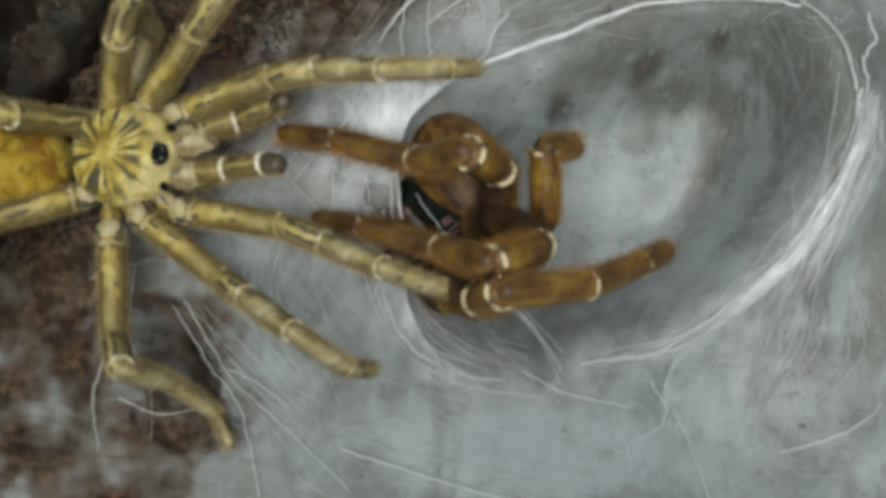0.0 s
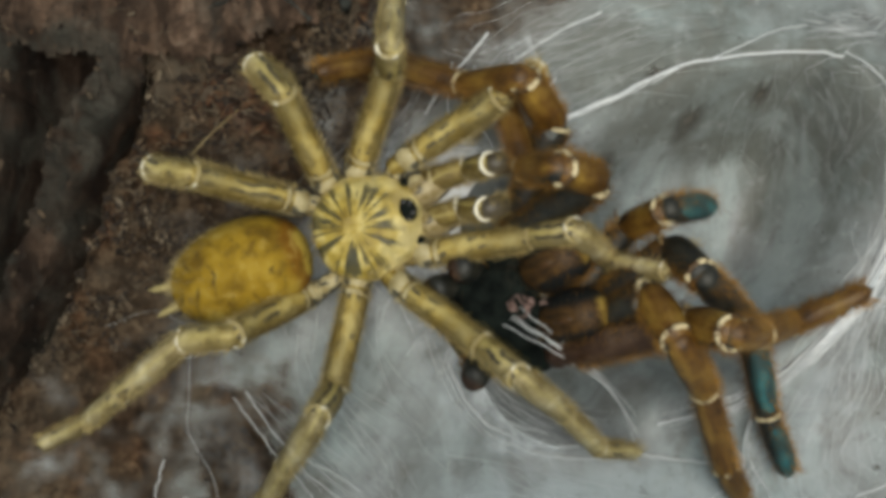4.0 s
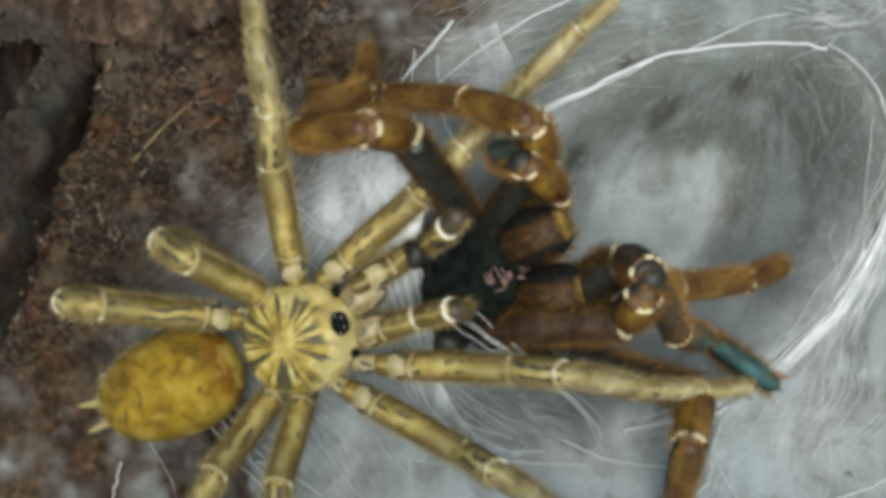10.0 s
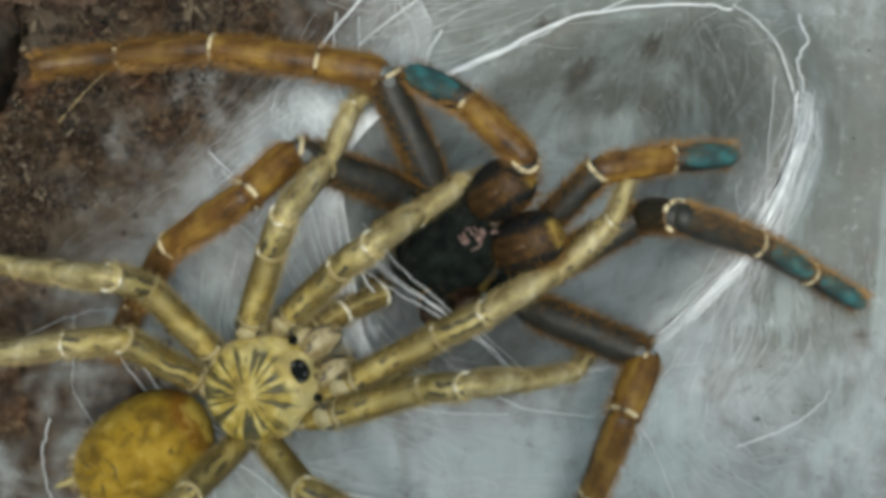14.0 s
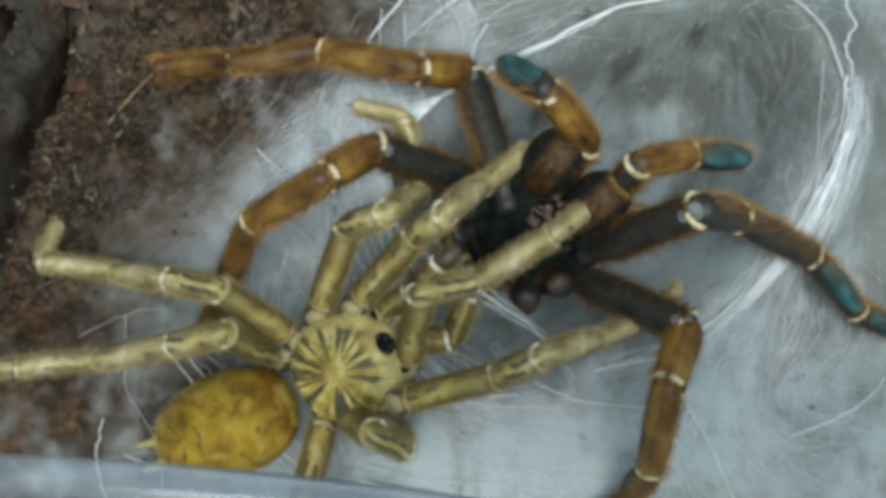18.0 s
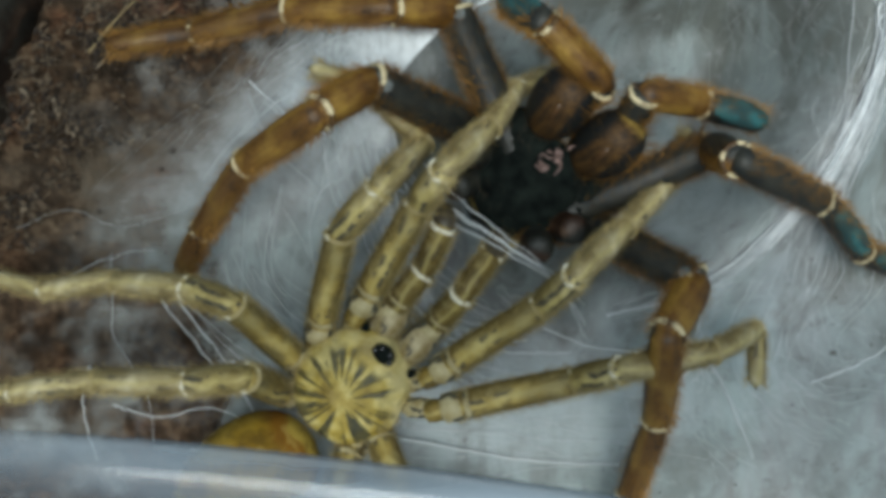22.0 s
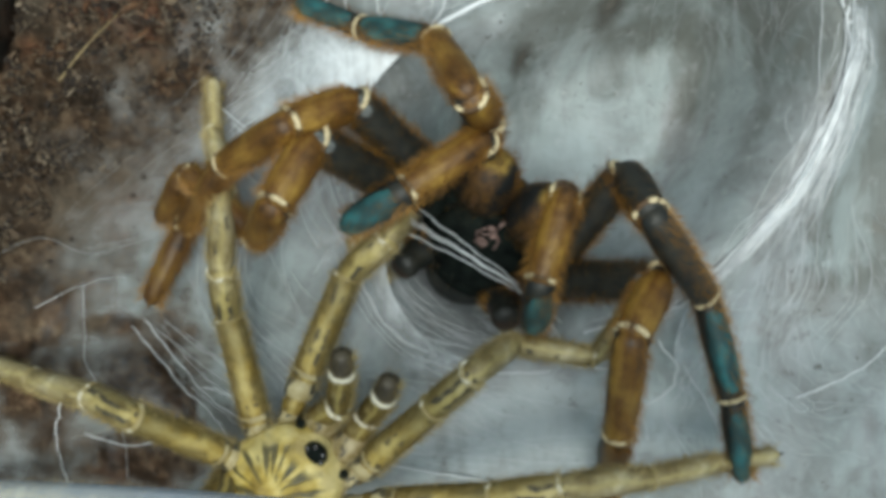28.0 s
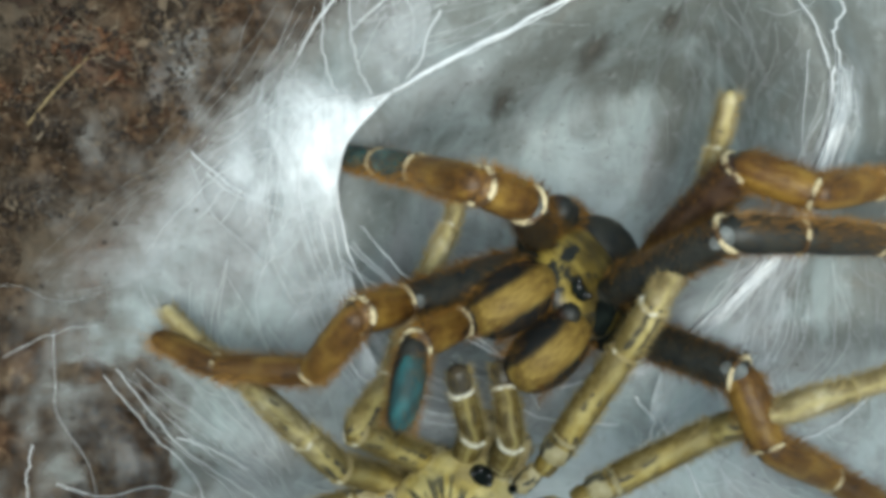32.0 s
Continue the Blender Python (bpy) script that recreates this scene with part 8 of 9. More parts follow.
dl("L3", 30, 9.6, 2.6, 4.3, 42, 51, 11, 61, 21, -55, 41, -13, 40, -51)
dl("L3", 30.5, 10.9, 3.6, 5.2, 51, 54, 11, 64, 18, -57, 40, -30, 39, -46)
dl("L3", 31, 16.9, -0.2, 5.9, 59, 46, 37, 60, 45, -48, 41, -50, -37, 26)
dl("L3", 31.5, 20.7, -2.1, 6.0, 74, 48, 42, 48, 39, -50, 43, -54, -21, 41)
dl("L3", 32, 28.9, 2.1, 9.2, 54, 41, -24, 23, 5, -42, 6, -15, 7, -12)
dl("L4", 0, -9.4, 5.4, 4.5, -20, -66, 61, 16, -115, 7, 34, -2, -154, 4)
dl("L4", 1, -9.2, 0.0, 4.6, 1, -69, 69, 22, -102, 5, 48, -2, -140, 4)
dl("L4", 2, -8.1, -2.9, 4.6, 44, -67, 105, 40, -64, -28, 86, 21, -101, 14)
dl("L4", 3, -7.5, -3.2, 4.6, 62, -61, 133, 44, -41, -27, 108, 15, -81, 9)
dl("L4", 3.5, -7.4, -6.2, 9.5, 63, -62, 134, 45, -39, -27, 110, 15, -79, 13)
dl("L4", 4, -5.1, -7.1, 9.5, 63, -66, 126, 42, -37, -26, 112, 18, -79, 21)
dl("L4", 4.5, -0.0, -8.1, 9.6, 68, -67, 129, 22, -36, -4, 115, 7, -74, 13)
dl("L4", 6.5, 0.2, -6.5, 9.5, 57, -68, 122, 17, -43, 8, 108, -4, -80, 6)
dl("L4", 7, 0.2, -3.8, 9.6, 57, -69, 122, 16, -43, 8, 107, -5, -80, 7)
dl("L4", 8, -1.1, -1.4, 9.6, 53, -70, 121, 18, -44, 14, 107, -12, -81, 10)
dl("L4", 9, -1.4, -2.9, 9.6, 55, -71, 120, 18, -45, 13, 106, -10, -82, 8)
dl("L4", 9.5, -4.3, -3.2, 9.5, 55, -70, 120, 36, -43, -23, 108, 19, -82, 29)
dl("L4", 10, -3.5, -2.4, 9.6, 55, -70, 122, 31, -42, -19, 109, 19, -81, 27)
dl("L4", 10.5, -1.1, -3.1, 9.5, 56, -71, 122, 19, -42, 16, 108, -14, -80, 13)
dl("L4", 11, 2.4, -2.3, 9.6, 58, -72, 124, 18, -40, 15, 110, -12, -77, 11)
dl("L4", 12, 1.9, -3.1, 9.5, 54, -70, 124, 18, -40, 16, 110, -14, -78, 12)
dl("L4", 12.5, 3.1, -3.1, 9.6, 56, -69, 126, 18, -39, 16, 112, -12, -76, 11)
dl("L4", 13, 3.3, -3.1, 9.6, 55, -68, 127, 18, -39, 15, 112, -11, -76, 10)
dl("L4", 14, 4.4, -4.1, 9.6, 62, -69, 133, 13, -33, 10, 118, -3, -70, 5)
dl("L4", 15, 7.1, -4.8, 9.6, 72, -69, 138, 15, -26, 9, 124, -4, -64, 6)
dl("L4", 18, 9.2, -3.6, 9.6, 81, -68, 149, 18, -16, 13, 134, -9, -53, 7)
dl("L4", 19, 10.7, -3.2, 9.6, 83, -69, 152, 17, -13, 14, 137, -10, -50, 7)
dl("L4", 20, 10.1, -3.8, 9.6, 83, -70, 152, 17, -13, 13, 137, -9, -50, 7)
dl("L4", 22, 9.4, -4.5, 9.6, 81, -72, 152, 15, -13, 13, 138, -9, -50, 8)
dl("L4", 23, 8.9, -6.2, 9.6, 81, -70, 152, 15, -13, 11, 138, -6, -50, 7)
dl("L4", 24, 8.7, -7.3, 9.6, 80, -70, 153, 14, -12, 10, 139, -3, -49, 5)
dl("L4", 25, 8.1, -8.1, 9.5, 80, -69, 153, 13, -12, 11, 139, -4, -49, 6)
dl("L4", 27.5, 7.4, -10.0, 8.7, 87, -67, 157, 20, -11, 9, 140, -2, -48, 3)
dl("L4", 28, 8.7, -10.4, 7.0, 96, -62, 167, 28, -7, 10, 144, -4, -43, 5)
dl("L4", 28.5, 12.2, -9.5, 6.1, 111, -61, 171, 34, -4, 8, 148, -1, -40, 6)
dl("L4", 29, 14.7, -5.6, 5.6, 146, -63, 169, 42, 3, 8, 154, -2, -32, 5)
dl("L4", 29.5, 12.7, -2.3, 5.8, -180, -64, 157, 42, 7, 8, 158, -3, -29, 5)
dl("L4", 30, 10.0, 1.7, 6.2, -152, -62, 156, 35, 13, 8, 164, -3, -23, 5)
dl("L4", 30.5, 11.2, 3.6, 6.1, -147, -59, 149, 33, 10, 8, 161, -3, -26, 5)
dl("L4", 31, 18.2, -1.3, 6.1, -153, -56, 135, 28, -1, 9, 150, -1, -38, 3)
dl("L4", 31.5, 23.7, -3.4, 6.3, -165, -54, 117, 23, -19, 9, 131, -2, -57, 5)
dl("L4", 32, 27.6, -2.0, 6.3, -168, -53, 111, 21, -25, 9, 125, -2, -62, 4)
dl("R1", 0, 5.7, 1.2, 6.9, 87, 63, 168, 68, 179, -58, 168, -20, 172, -35)
dl("R1", 1, 4.9, 0.5, 5.6, 48, 86, 124, 60, 145, -47, 168, -26, 169, -38)
dl("R1", 2, -0.7, 6.5, 6.2, 45, -41, 175, 45, -171, 48, -174, -11, -175, -40)
dl("R1", 3, -3.5, 9.8, 7.2, 44, 37, 165, 49, 129, -39, 166, -6, 161, -29)
dl("R1", 3.5, -2.9, 8.7, 8.6, 52, 37, 176, 22, 137, -63, 107, 3, -168, -2)
dl("R1", 4, -1.1, 9.2, 9.5, 71, 23, 133, 47, 166, -56, 160, -20, -159, 37)
dl("R1", 4.5, 1.6, 8.2, 10.3, 65, 6, 156, 13, 149, -22, 170, -21, -169, 58)
dl("R1", 6.5, 5.0, 17.3, 11.8, 92, 6, 163, 72, 151, -19, 151, -34, 158, -9)
dl("R1", 7, 4.0, 10.4, 8.3, 74, 26, 137, 33, 129, -20, 154, -35, 154, -31)
dl("R1", 8, 3.3, 14.4, 10.3, 106, 39, 150, -16, 154, -24, 163, -35, 170, -4)
dl("R1", 9, 1.7, 11.8, 10.1, 107, 43, 148, 0, 153, -40, 127, -27, 126, -4)
dl("R1", 9.5, 1.0, 10.8, 9.8, 81, 42, 141, 33, 151, -49, 88, -57, 175, 25)
dl("R1", 10, 0.7, 10.6, 7.1, 56, 49, 122, 65, 150, -55, 171, -35, 180, -5)
dl("R1", 10.5, 2.0, 9.7, 8.6, 128, 44, 179, 30, -168, -39, -169, -4, -159, -16)
dl("R1", 11, 2.9, 11.8, 9.7, 121, 28, 176, 32, 164, -16, 179, -4, 176, -25)
dl("R1", 12, 3.3, 9.3, 9.9, 118, 20, -174, 36, -177, -17, -157, -14, -165, -5)
dl("R1", 12.5, 5.0, 10.1, 9.3, 118, 23, -176, 22, -180, -17, -172, -17, -166, -1)
dl("R1", 13, 5.1, 10.4, 9.4, 116, 25, 152, -7, 155, -12, 167, -3, 171, -6)
dl("R1", 14, 4.4, 10.2, 10.0, 115, 15, 170, -2, 172, -6, -176, -9, -169, 18)
dl("R1", 15, 6.2, 10.2, 9.8, 107, 5, 174, 33, 171, -15, -161, -1, -169, 3)
dl("R1", 18, 6.5, 9.2, 10.3, 105, -8, -177, 40, 166, -18, -175, -7, -168, 37)
dl("R1", 19, 7.0, 9.9, 10.4, 108, -8, 172, 37, 163, -16, -175, -13, -178, 20)
dl("R1", 20, 6.4, 9.4, 10.2, 110, -7, 169, 35, 166, -17, 177, -10, 177, 5)
dl("R1", 22, 5.9, 8.1, 9.7, 112, -3, -177, 30, 178, -16, -170, -14, -172, 4)
dl("R1", 23, 5.3, 7.2, 9.3, 110, 12, -179, 33, 175, -22, -164, -6, -172, -13)
dl("R1", 24, 4.9, 6.9, 8.9, 111, 27, -168, -7, -174, -15, -158, -16, -160, 0)
dl("R1", 25, 3.9, 6.6, 9.1, 119, 34, -155, -11, -161, -21, -148, -11, -159, -12)
dl("R1", 27.5, 2.8, 5.0, 8.7, 119, 41, -162, -11, -149, -11, -144, -23, -156, -38)
dl("R1", 28, 1.9, 4.4, 8.9, 137, 37, -157, 32, -161, -46, -135, -39, -117, 1)
dl("R1", 28.5, 2.5, 3.6, 9.1, 135, 33, -158, 25, -158, -35, -117, -35, 131, -2)
dl("R1", 29, 0.8, 1.9, 9.5, 127, 31, -167, 29, -168, -35, -165, -21, -158, -15)
dl("R1", 29.5, -0.8, 1.6, 8.8, 116, 51, -176, 1, -160, -33, -142, -40, 169, 3)
dl("R1", 30, -3.0, 1.5, 8.9, 116, 54, -166, 5, -162, -35, -169, -45, -145, -3)
dl("R1", 30.5, -2.1, 3.3, 9.0, 136, 48, -161, 13, -158, -38, -141, -36, -132, -23)
dl("R1", 31, 4.5, -0.7, 9.0, 166, 36, -159, 36, -165, -39, -147, -26, -102, -45)
dl("R1", 31.5, 8.7, -0.5, 11.1, 179, 28, -158, 40, -169, -43, -161, -35, -153, -42)
dl("R1", 32, 13.6, 1.3, 9.0, -166, 30, -175, 57, -130, -46, 179, -18, 159, -31)
dl("R2", 0, 5.3, 5.1, 7.4, -40, 59, -154, 48, 166, -58, 169, -24, 171, -43)
dl("R2", 1, 4.9, 2.0, 8.3, -26, 54, -176, 61, 154, -59, 166, -33, 172, -47)
dl("R2", 2, -1.0, 5.9, 8.3, 60, -24, -176, 50, -159, 59, -179, -39, 179, -48)
dl("R2", 3, -3.8, 11.8, 8.9, 65, 63, 176, 67, 156, -69, -165, -43, -170, -49)
dl("R2", 3.5, -3.9, 8.8, 9.2, 11, 51, 178, 42, 138, -61, 106, -17, 176, -58)
dl("R2", 4, -1.3, 9.0, 11.1, 34, 45, 177, 55, 147, -74, 105, -19, -180, -69)
dl("R2", 4.5, 2.1, 8.1, 12.8, 25, 55, 117, 79, 142, -67, 138, -63, 104, -66)
dl("R2", 6.5, 1.6, 11.9, 9.8, 43, 33, 149, 51, 179, -61, -179, -59, 41, 7)
dl("R2", 7, 2.1, 13.1, 10.1, 103, 40, 179, 9, -137, -53, 51, -23, 34, -2)
dl("R2", 8, 0.8, 14.9, 9.1, 109, 45, 171, -34, -133, -39, 49, 13, 35, -7)
dl("R2", 9, -3.8, 17.9, 11.2, 125, -13, -147, 74, -133, -26, -122, -8, 14, 6)
dl("R2", 9.5, -1.4, 10.7, 11.0, -64, -76, -66, 15, 136, 15, -73, -11, 99, 11)
dl("R2", 10, -2.0, 12.8, 9.6, 129, 47, -177, 64, 177, -49, 42, -38, 93, -54)
dl("R2", 10.5, 1.6, 13.1, 12.0, 99, 60, 153, 48, 176, -70, 168, -62, 166, -50)
dl("R2", 11, 1.3, 12.7, 10.5, 137, 41, -148, 40, -164, -36, -136, -42, -133, -28)
dl("R2", 12, 1.1, 10.7, 10.1, 133, 43, -143, 19, -152, -30, -126, -46, -122, -36)
dl("R2", 12.5, 1.1, 10.4, 10.1, 166, 38, -148, 27, -144, -33, -118, -43, -128, -43)
dl("R2", 13, 1.1, 10.7, 10.0, 169, 29, -143, 46, -146, -32, -132, -48, -120, -39)
dl("R2", 14, 1.1, 9.7, 9.8, 161, 25, -133, 29, -150, -27, -129, -37, -124, -37)
dl("R2", 15, 2.0, 9.8, 10.0, 157, 34, -145, 24, -153, -26, -129, -45, -121, -37)
dl("R2", 18, 3.0, 10.3, 8.3, 163, 37, -143, 40, -155, -35, -121, -37, -125, -44)
dl("R2", 19, 3.7, 10.1, 8.1, 160, 35, -146, 37, -153, -34, -124, -35, -127, -42)
dl("R2", 20, 3.1, 9.5, 8.1, 157, 33, -142, 40, -152, -34, -126, -34, -124, -38)
dl("R2", 22, 1.9, 9.0, 8.9, 158, 40, -144, 39, -152, -38, -130, -34, -130, -49)
dl("R2", 23, 2.2, 7.3, 7.9, 150, 34, -144, 36, -151, -34, -125, -29, -125, -36)
dl("R2", 24, 2.0, 6.1, 7.8, 149, 34, -145, 32, -154, -35, -126, -27, -129, -35)
dl("R2", 25, 0.9, 5.4, 8.2, 142, 42, -145, 8, -156, -35, -128, -29, -130, -29)
dl("R2", 27.5, -0.8, 4.6, 10.0, 163, 45, -155, 44, -153, -46, -136, -54, -132, -40)
dl("R2", 28, -2.1, 3.4, 9.9, 150, 47, -119, 18, -145, -67, 137, -15, -135, -44)
dl("R2", 28.5, -0.8, 3.0, 9.6, 152, 45, -128, 17, -134, -49, 123, -19, -142, -48)
dl("R2", 29, -0.0, 2.2, 8.4, 177, 55, 155, 37, -152, -35, -134, -53, -126, -51)
dl("R2", 29.5, -3.9, 1.7, 9.2, 172, 42, -154, 29, -144, -51, -151, -30, -118, 7)
dl("R2", 30, -4.9, 1.5, 8.5, 179, 30, -169, 48, -131, -48, -149, -19, -105, 11)
dl("R2", 30.5, -6.0, 2.8, 9.5, -176, 26, -162, 55, -128, -50, -144, -20, -122, -15)
dl("R2", 31, 1.6, -1.4, 8.9, -143, 29, -169, 59, -148, -39, -155, -48, -162, -12)
dl("R2", 31.5, 6.3, -1.0, 7.5, -179, 54, -134, 11, -159, -56, 162, -24, -164, -14)
dl("R2", 32, 15.4, 5.7, 10.3, -7, -64, -52, 7, 154, 6, -55, 2, 117, 1)
dl("R3", 0, 3.6, 9.9, 4.9, -103, -65, -144, 11, 63, 8, -145, 15, 28, -12)
dl("R3", 1, 1.8, 7.4, 4.9, -90, -68, -129, 13, 77, 8, -129, 15, 43, -18)
dl("R3", 2, -4.1, 9.5, 4.9, 18, -38, -153, 25, -142, 53, -60, 55, -31, -78)
dl("R3", 3, -8.2, 9.9, 4.9, -10, -67, -71, 3, 138, 28, -75, -15, 100, 18)
dl("R3", 3.5, -8.5, 6.7, 9.9, -8, -67, -70, 6, 140, 26, -73, -17, 102, 20)
dl("R3", 4, -6.5, 5.7, 9.9, -7, -66, -69, 10, 141, 22, -70, -20, 103, 12)
dl("R3", 4.5, -2.4, 4.6, 9.9, -4, -67, -65, 11, 144, 14, -65, -10, 107, 11)
dl("R3", 6.5, -0.5, 6.6, 9.9, -16, -65, -72, 12, 137, 10, -73, -3, 100, 5)
dl("R3", 7, -0.5, 9.3, 9.9, -18, -65, -71, 12, 137, 9, -73, 1, 100, 4)
dl("R3", 8, -1.5, 11.4, 9.9, -21, -65, -73, 15, 136, 13, -74, -9, 99, 9)
dl("R3", 9, -1.8, 10.0, 9.9, -22, -66, -74, 13, 135, 12, -75, -7, 98, 8)
dl("R3", 9.5, -4.8, 9.7, 9.9, -20, -66, -72, 15, 136, 14, -74, -10, 99, 10)
dl("R3", 10, -4.3, 10.4, 9.9, -19, -66, -71, 16, 137, 16, -73, -13, 100, 12)
dl("R3", 10.5, -1.9, 9.8, 9.9, -21, -66, -70, 16, 137, 14, -72, -11, 100, 11)
dl("R3", 11, 1.1, 10.5, 9.9, -21, -66, -69, 16, 138, 13, -70, -9, 103, 9)
dl("R3", 12, 0.7, 9.6, 9.9, -19, -65, -68, 17, 139, 14, -70, -10, 102, 10)
dl("R3", 12.5, 1.5, 9.7, 9.9, -16, -65, -68, 16, 140, 13, -69, -10, 105, 10)
dl("R3", 13, 3.6, 11.3, 5.8, 68, 67, 133, 46, 151, -61, 175, -36, 166, -40)
dl("R3", 14, 1.3, 8.6, 9.9, -8, -63, -60, 8, 148, 9, -62, -5, 111, 7)
dl("R3", 15, 2.7, 7.5, 9.9, -2, -65, -55, 12, 153, 9, -56, -2, 116, 5)
dl("R3", 18, 2.7, 7.6, 9.9, 10, -64, -44, 12, 164, 11, -46, -7, 127, 7)
dl("R3", 19, 3.5, 7.6, 9.9, 12, -64, -42, 13, 167, 10, -43, -6, 130, 7)
dl("R3", 20, 3.0, 7.0, 9.9, 9, -64, -42, 13, 167, 10, -43, -6, 130, 6)
dl("R3", 22, 2.3, 6.3, 9.9, 6, -64, -42, 15, 167, 10, -43, -6, 130, 6)
dl("R3", 23, 1.6, 4.7, 9.9, 10, -63, -42, 13, 167, 8, -43, -3, 130, 4)
dl("R3", 24, 3.5, 7.0, 8.0, 72, 57, 144, 50, 151, -60, 166, -55, 155, -32)
dl("R3", 25, 3.5, 6.1, 8.4, 65, 54, 158, 42, 139, -61, 163, -44, 159, -34)
dl("R3", 27.5, 2.8, 3.3, 5.6, 53, 52, 143, 61, 117, -50, 166, -37, 148, -38)
dl("R3", 28, 2.9, 2.7, 4.5, 64, 55, 139, 72, 113, -51, 160, -39, 153, -28)
dl("R3", 28.5, 4.2, 2.8, 3.6, 64, 62, 125, 66, 121, -47, 162, -36, 145, -37)
dl("R3", 29, 4.3, 2.8, 3.6, 69, 65, 102, 64, 120, -47, 162, -41, 152, -28)
dl("R3", 29.5, 2.0, 3.9, 5.7, 53, 68, 100, 49, 119, -53, 164, -50, 156, -17)
dl("R3", 30, 1.3, 5.8, 11.2, 50, 62, 110, 47, 143, -65, 122, -66, 134, -50)
dl("R3", 30.5, 1.3, 6.4, 10.4, 57, 79, 136, 66, -162, -62, -63, -71, -29, -75)
dl("R3", 31, 6.0, 3.8, 12.3, 105, 73, 149, 35, -129, -56, -56, -67, -28, -69)
dl("R3", 31.5, 11.3, 3.2, 11.2, 141, 75, 121, 50, 140, -64, 157, -72, 171, -63)
dl("R3", 32, 15.7, 5.1, 10.8, 131, 73, 161, 51, 161, -63, 163, -66, 167, -62)
dl("R4", 0, 0.3, 12.3, 3.4, -76, -52, -148, 9, 64, 8, -145, 15, 27, -13)
dl("R4", 1, -1.8, 8.8, 3.5, -60, -57, -134, 13, 78, 10, -130, 13, 42, -16)
dl("R4", 2, -7.7, 8.5, 3.5, -15, -57, -96, 3, 116, 24, -95, -2, 80, -7)
dl("R4", 3, -11.2, 7.7, 3.5, 8, -52, -75, -3, 139, 28, -75, -13, 100, 17)
dl("R4", 3.5, -11.3, 4.5, 8.4, 10, -52, -73, 3, 140, 25, -72, -17, 102, 19)
dl("R4", 4, -9.2, 3.3, 8.4, 11, -52, -73, 9, 142, 21, -70, -19, 103, 13)
dl("R4", 4.5, -5.0, 2.0, 8.5, 15, -52, -69, 10, 145, 14, -65, -11, 107, 12)
dl("R4", 6.5, -3.4, 4.4, 8.5, 5, -51, -75, 8, 137, 10, -72, -2, 100, 5)
dl("R4", 7, -3.4, 7.0, 8.5, 4, -52, -75, 8, 137, 9, -72, 1, 100, 4)
dl("R4", 8, -4.5, 9.2, 8.4, 1, -52, -76, 13, 136, 13, -73, -10, 99, 10)
dl("R4", 9, -4.8, 7.9, 8.5, 0, -54, -77, 11, 135, 12, -74, -8, 98, 8)
dl("R4", 9.5, -7.8, 7.5, 8.4, 2, -53, -76, 13, 136, 14, -73, -10, 99, 10)
dl("R4", 10, -7.2, 8.1, 8.4, 3, -53, -75, 15, 137, 16, -72, -13, 100, 12)
dl("R4", 10.5, -4.8, 7.4, 8.4, 2, -53, -74, 15, 138, 15, -72, -11, 100, 11)
dl("R4", 11, -1.7, 8.1, 8.5, 3, -54, -72, 14, 139, 13, -70, -9, 103, 9)
dl("R4", 12, -2.0, 7.2, 8.4, 3, -52, -73, 15, 140, 14, -70, -11, 102, 10)
dl("R4", 12.5, -1.2, 7.2, 8.5, 6, -52, -71, 14, 141, 13, -68, -10, 105, 10)
dl("R4", 13, -1.1, 7.1, 8.5, 6, -51, -71, 13, 142, 13, -68, -10, 104, 10)
dl("R4", 14, -1.1, 5.8, 8.5, 12, -50, -65, 7, 148, 8, -62, -1, 111, 3)
dl("R4", 15, 0.5, 4.5, 8.5, 19, -53, -58, 9, 154, 8, -56, -2, 116, 5)
dl("R4", 18, 1.2, 4.3, 8.5, 30, -51, -48, 10, 164, 11, -45, -7, 127, 8)
dl("R4", 19, 2.2, 4.3, 8.5, 32, -52, -45, 11, 167, 11, -42, -7, 130, 8)
dl("R4", 20, 1.6, 3.7, 8.5, 31, -52, -45, 11, 167, 10, -42, -6, 130, 6)
dl("R4", 22, 1.0, 2.9, 8.5, 29, -53, -45, 13, 167, 10, -42, -6, 130, 6)
dl("R4", 23, 0.3, 1.2, 8.4, 31, -51, -45, 11, 167, 8, -42, -3, 130, 4)
dl("R4", 24, 0.1, 0.1, 8.5, 31, -51, -44, 10, 168, 7, -41, -1, 131, 3)
dl("R4", 25, -0.6, -0.8, 8.4, 32, -50, -44, 7, 168, 1, -41, 6, 131, 7)
dl("R4", 27.5, -1.6, -2.8, 7.4, 35, -47, -47, 10, 170, 8, -40, -2, 132, 4)
dl("R4", 28, -1.8, -3.8, 5.2, 38, -38, -50, 13, 174, 9, -36, -3, 137, 5)
dl("R4", 28.5, 0.3, -3.7, 3.9, 41, -34, -53, 14, 178, 8, -32, -1, 140, 4)
dl("R4", 29, 0.8, -2.1, 3.2, 43, -33, -52, 18, -176, 7, -26, 2, 147, 4)
dl("R4", 29.5, -1.8, -0.6, 4.1, 41, -41, -47, 24, -172, 5, -22, 2, 151, 6)
dl("R4", 30, -4.2, 1.9, 5.5, 39, -52, -32, 30, -167, 8, -16, -2, 157, 3)
dl("R4", 30.5, -2.7, 4.6, 5.9, 29, -57, -31, 34, -170, 5, -19, 1, 154, 5)
dl("R4", 31, 5.3, 2.8, 6.7, 6, -64, -35, 36, 178, 8, -31, 0, 141, 2)
dl("R4", 31.5, 13.4, 4.7, 7.3, -30, -70, -46, 36, 160, 8, -49, 0, 123, 2)
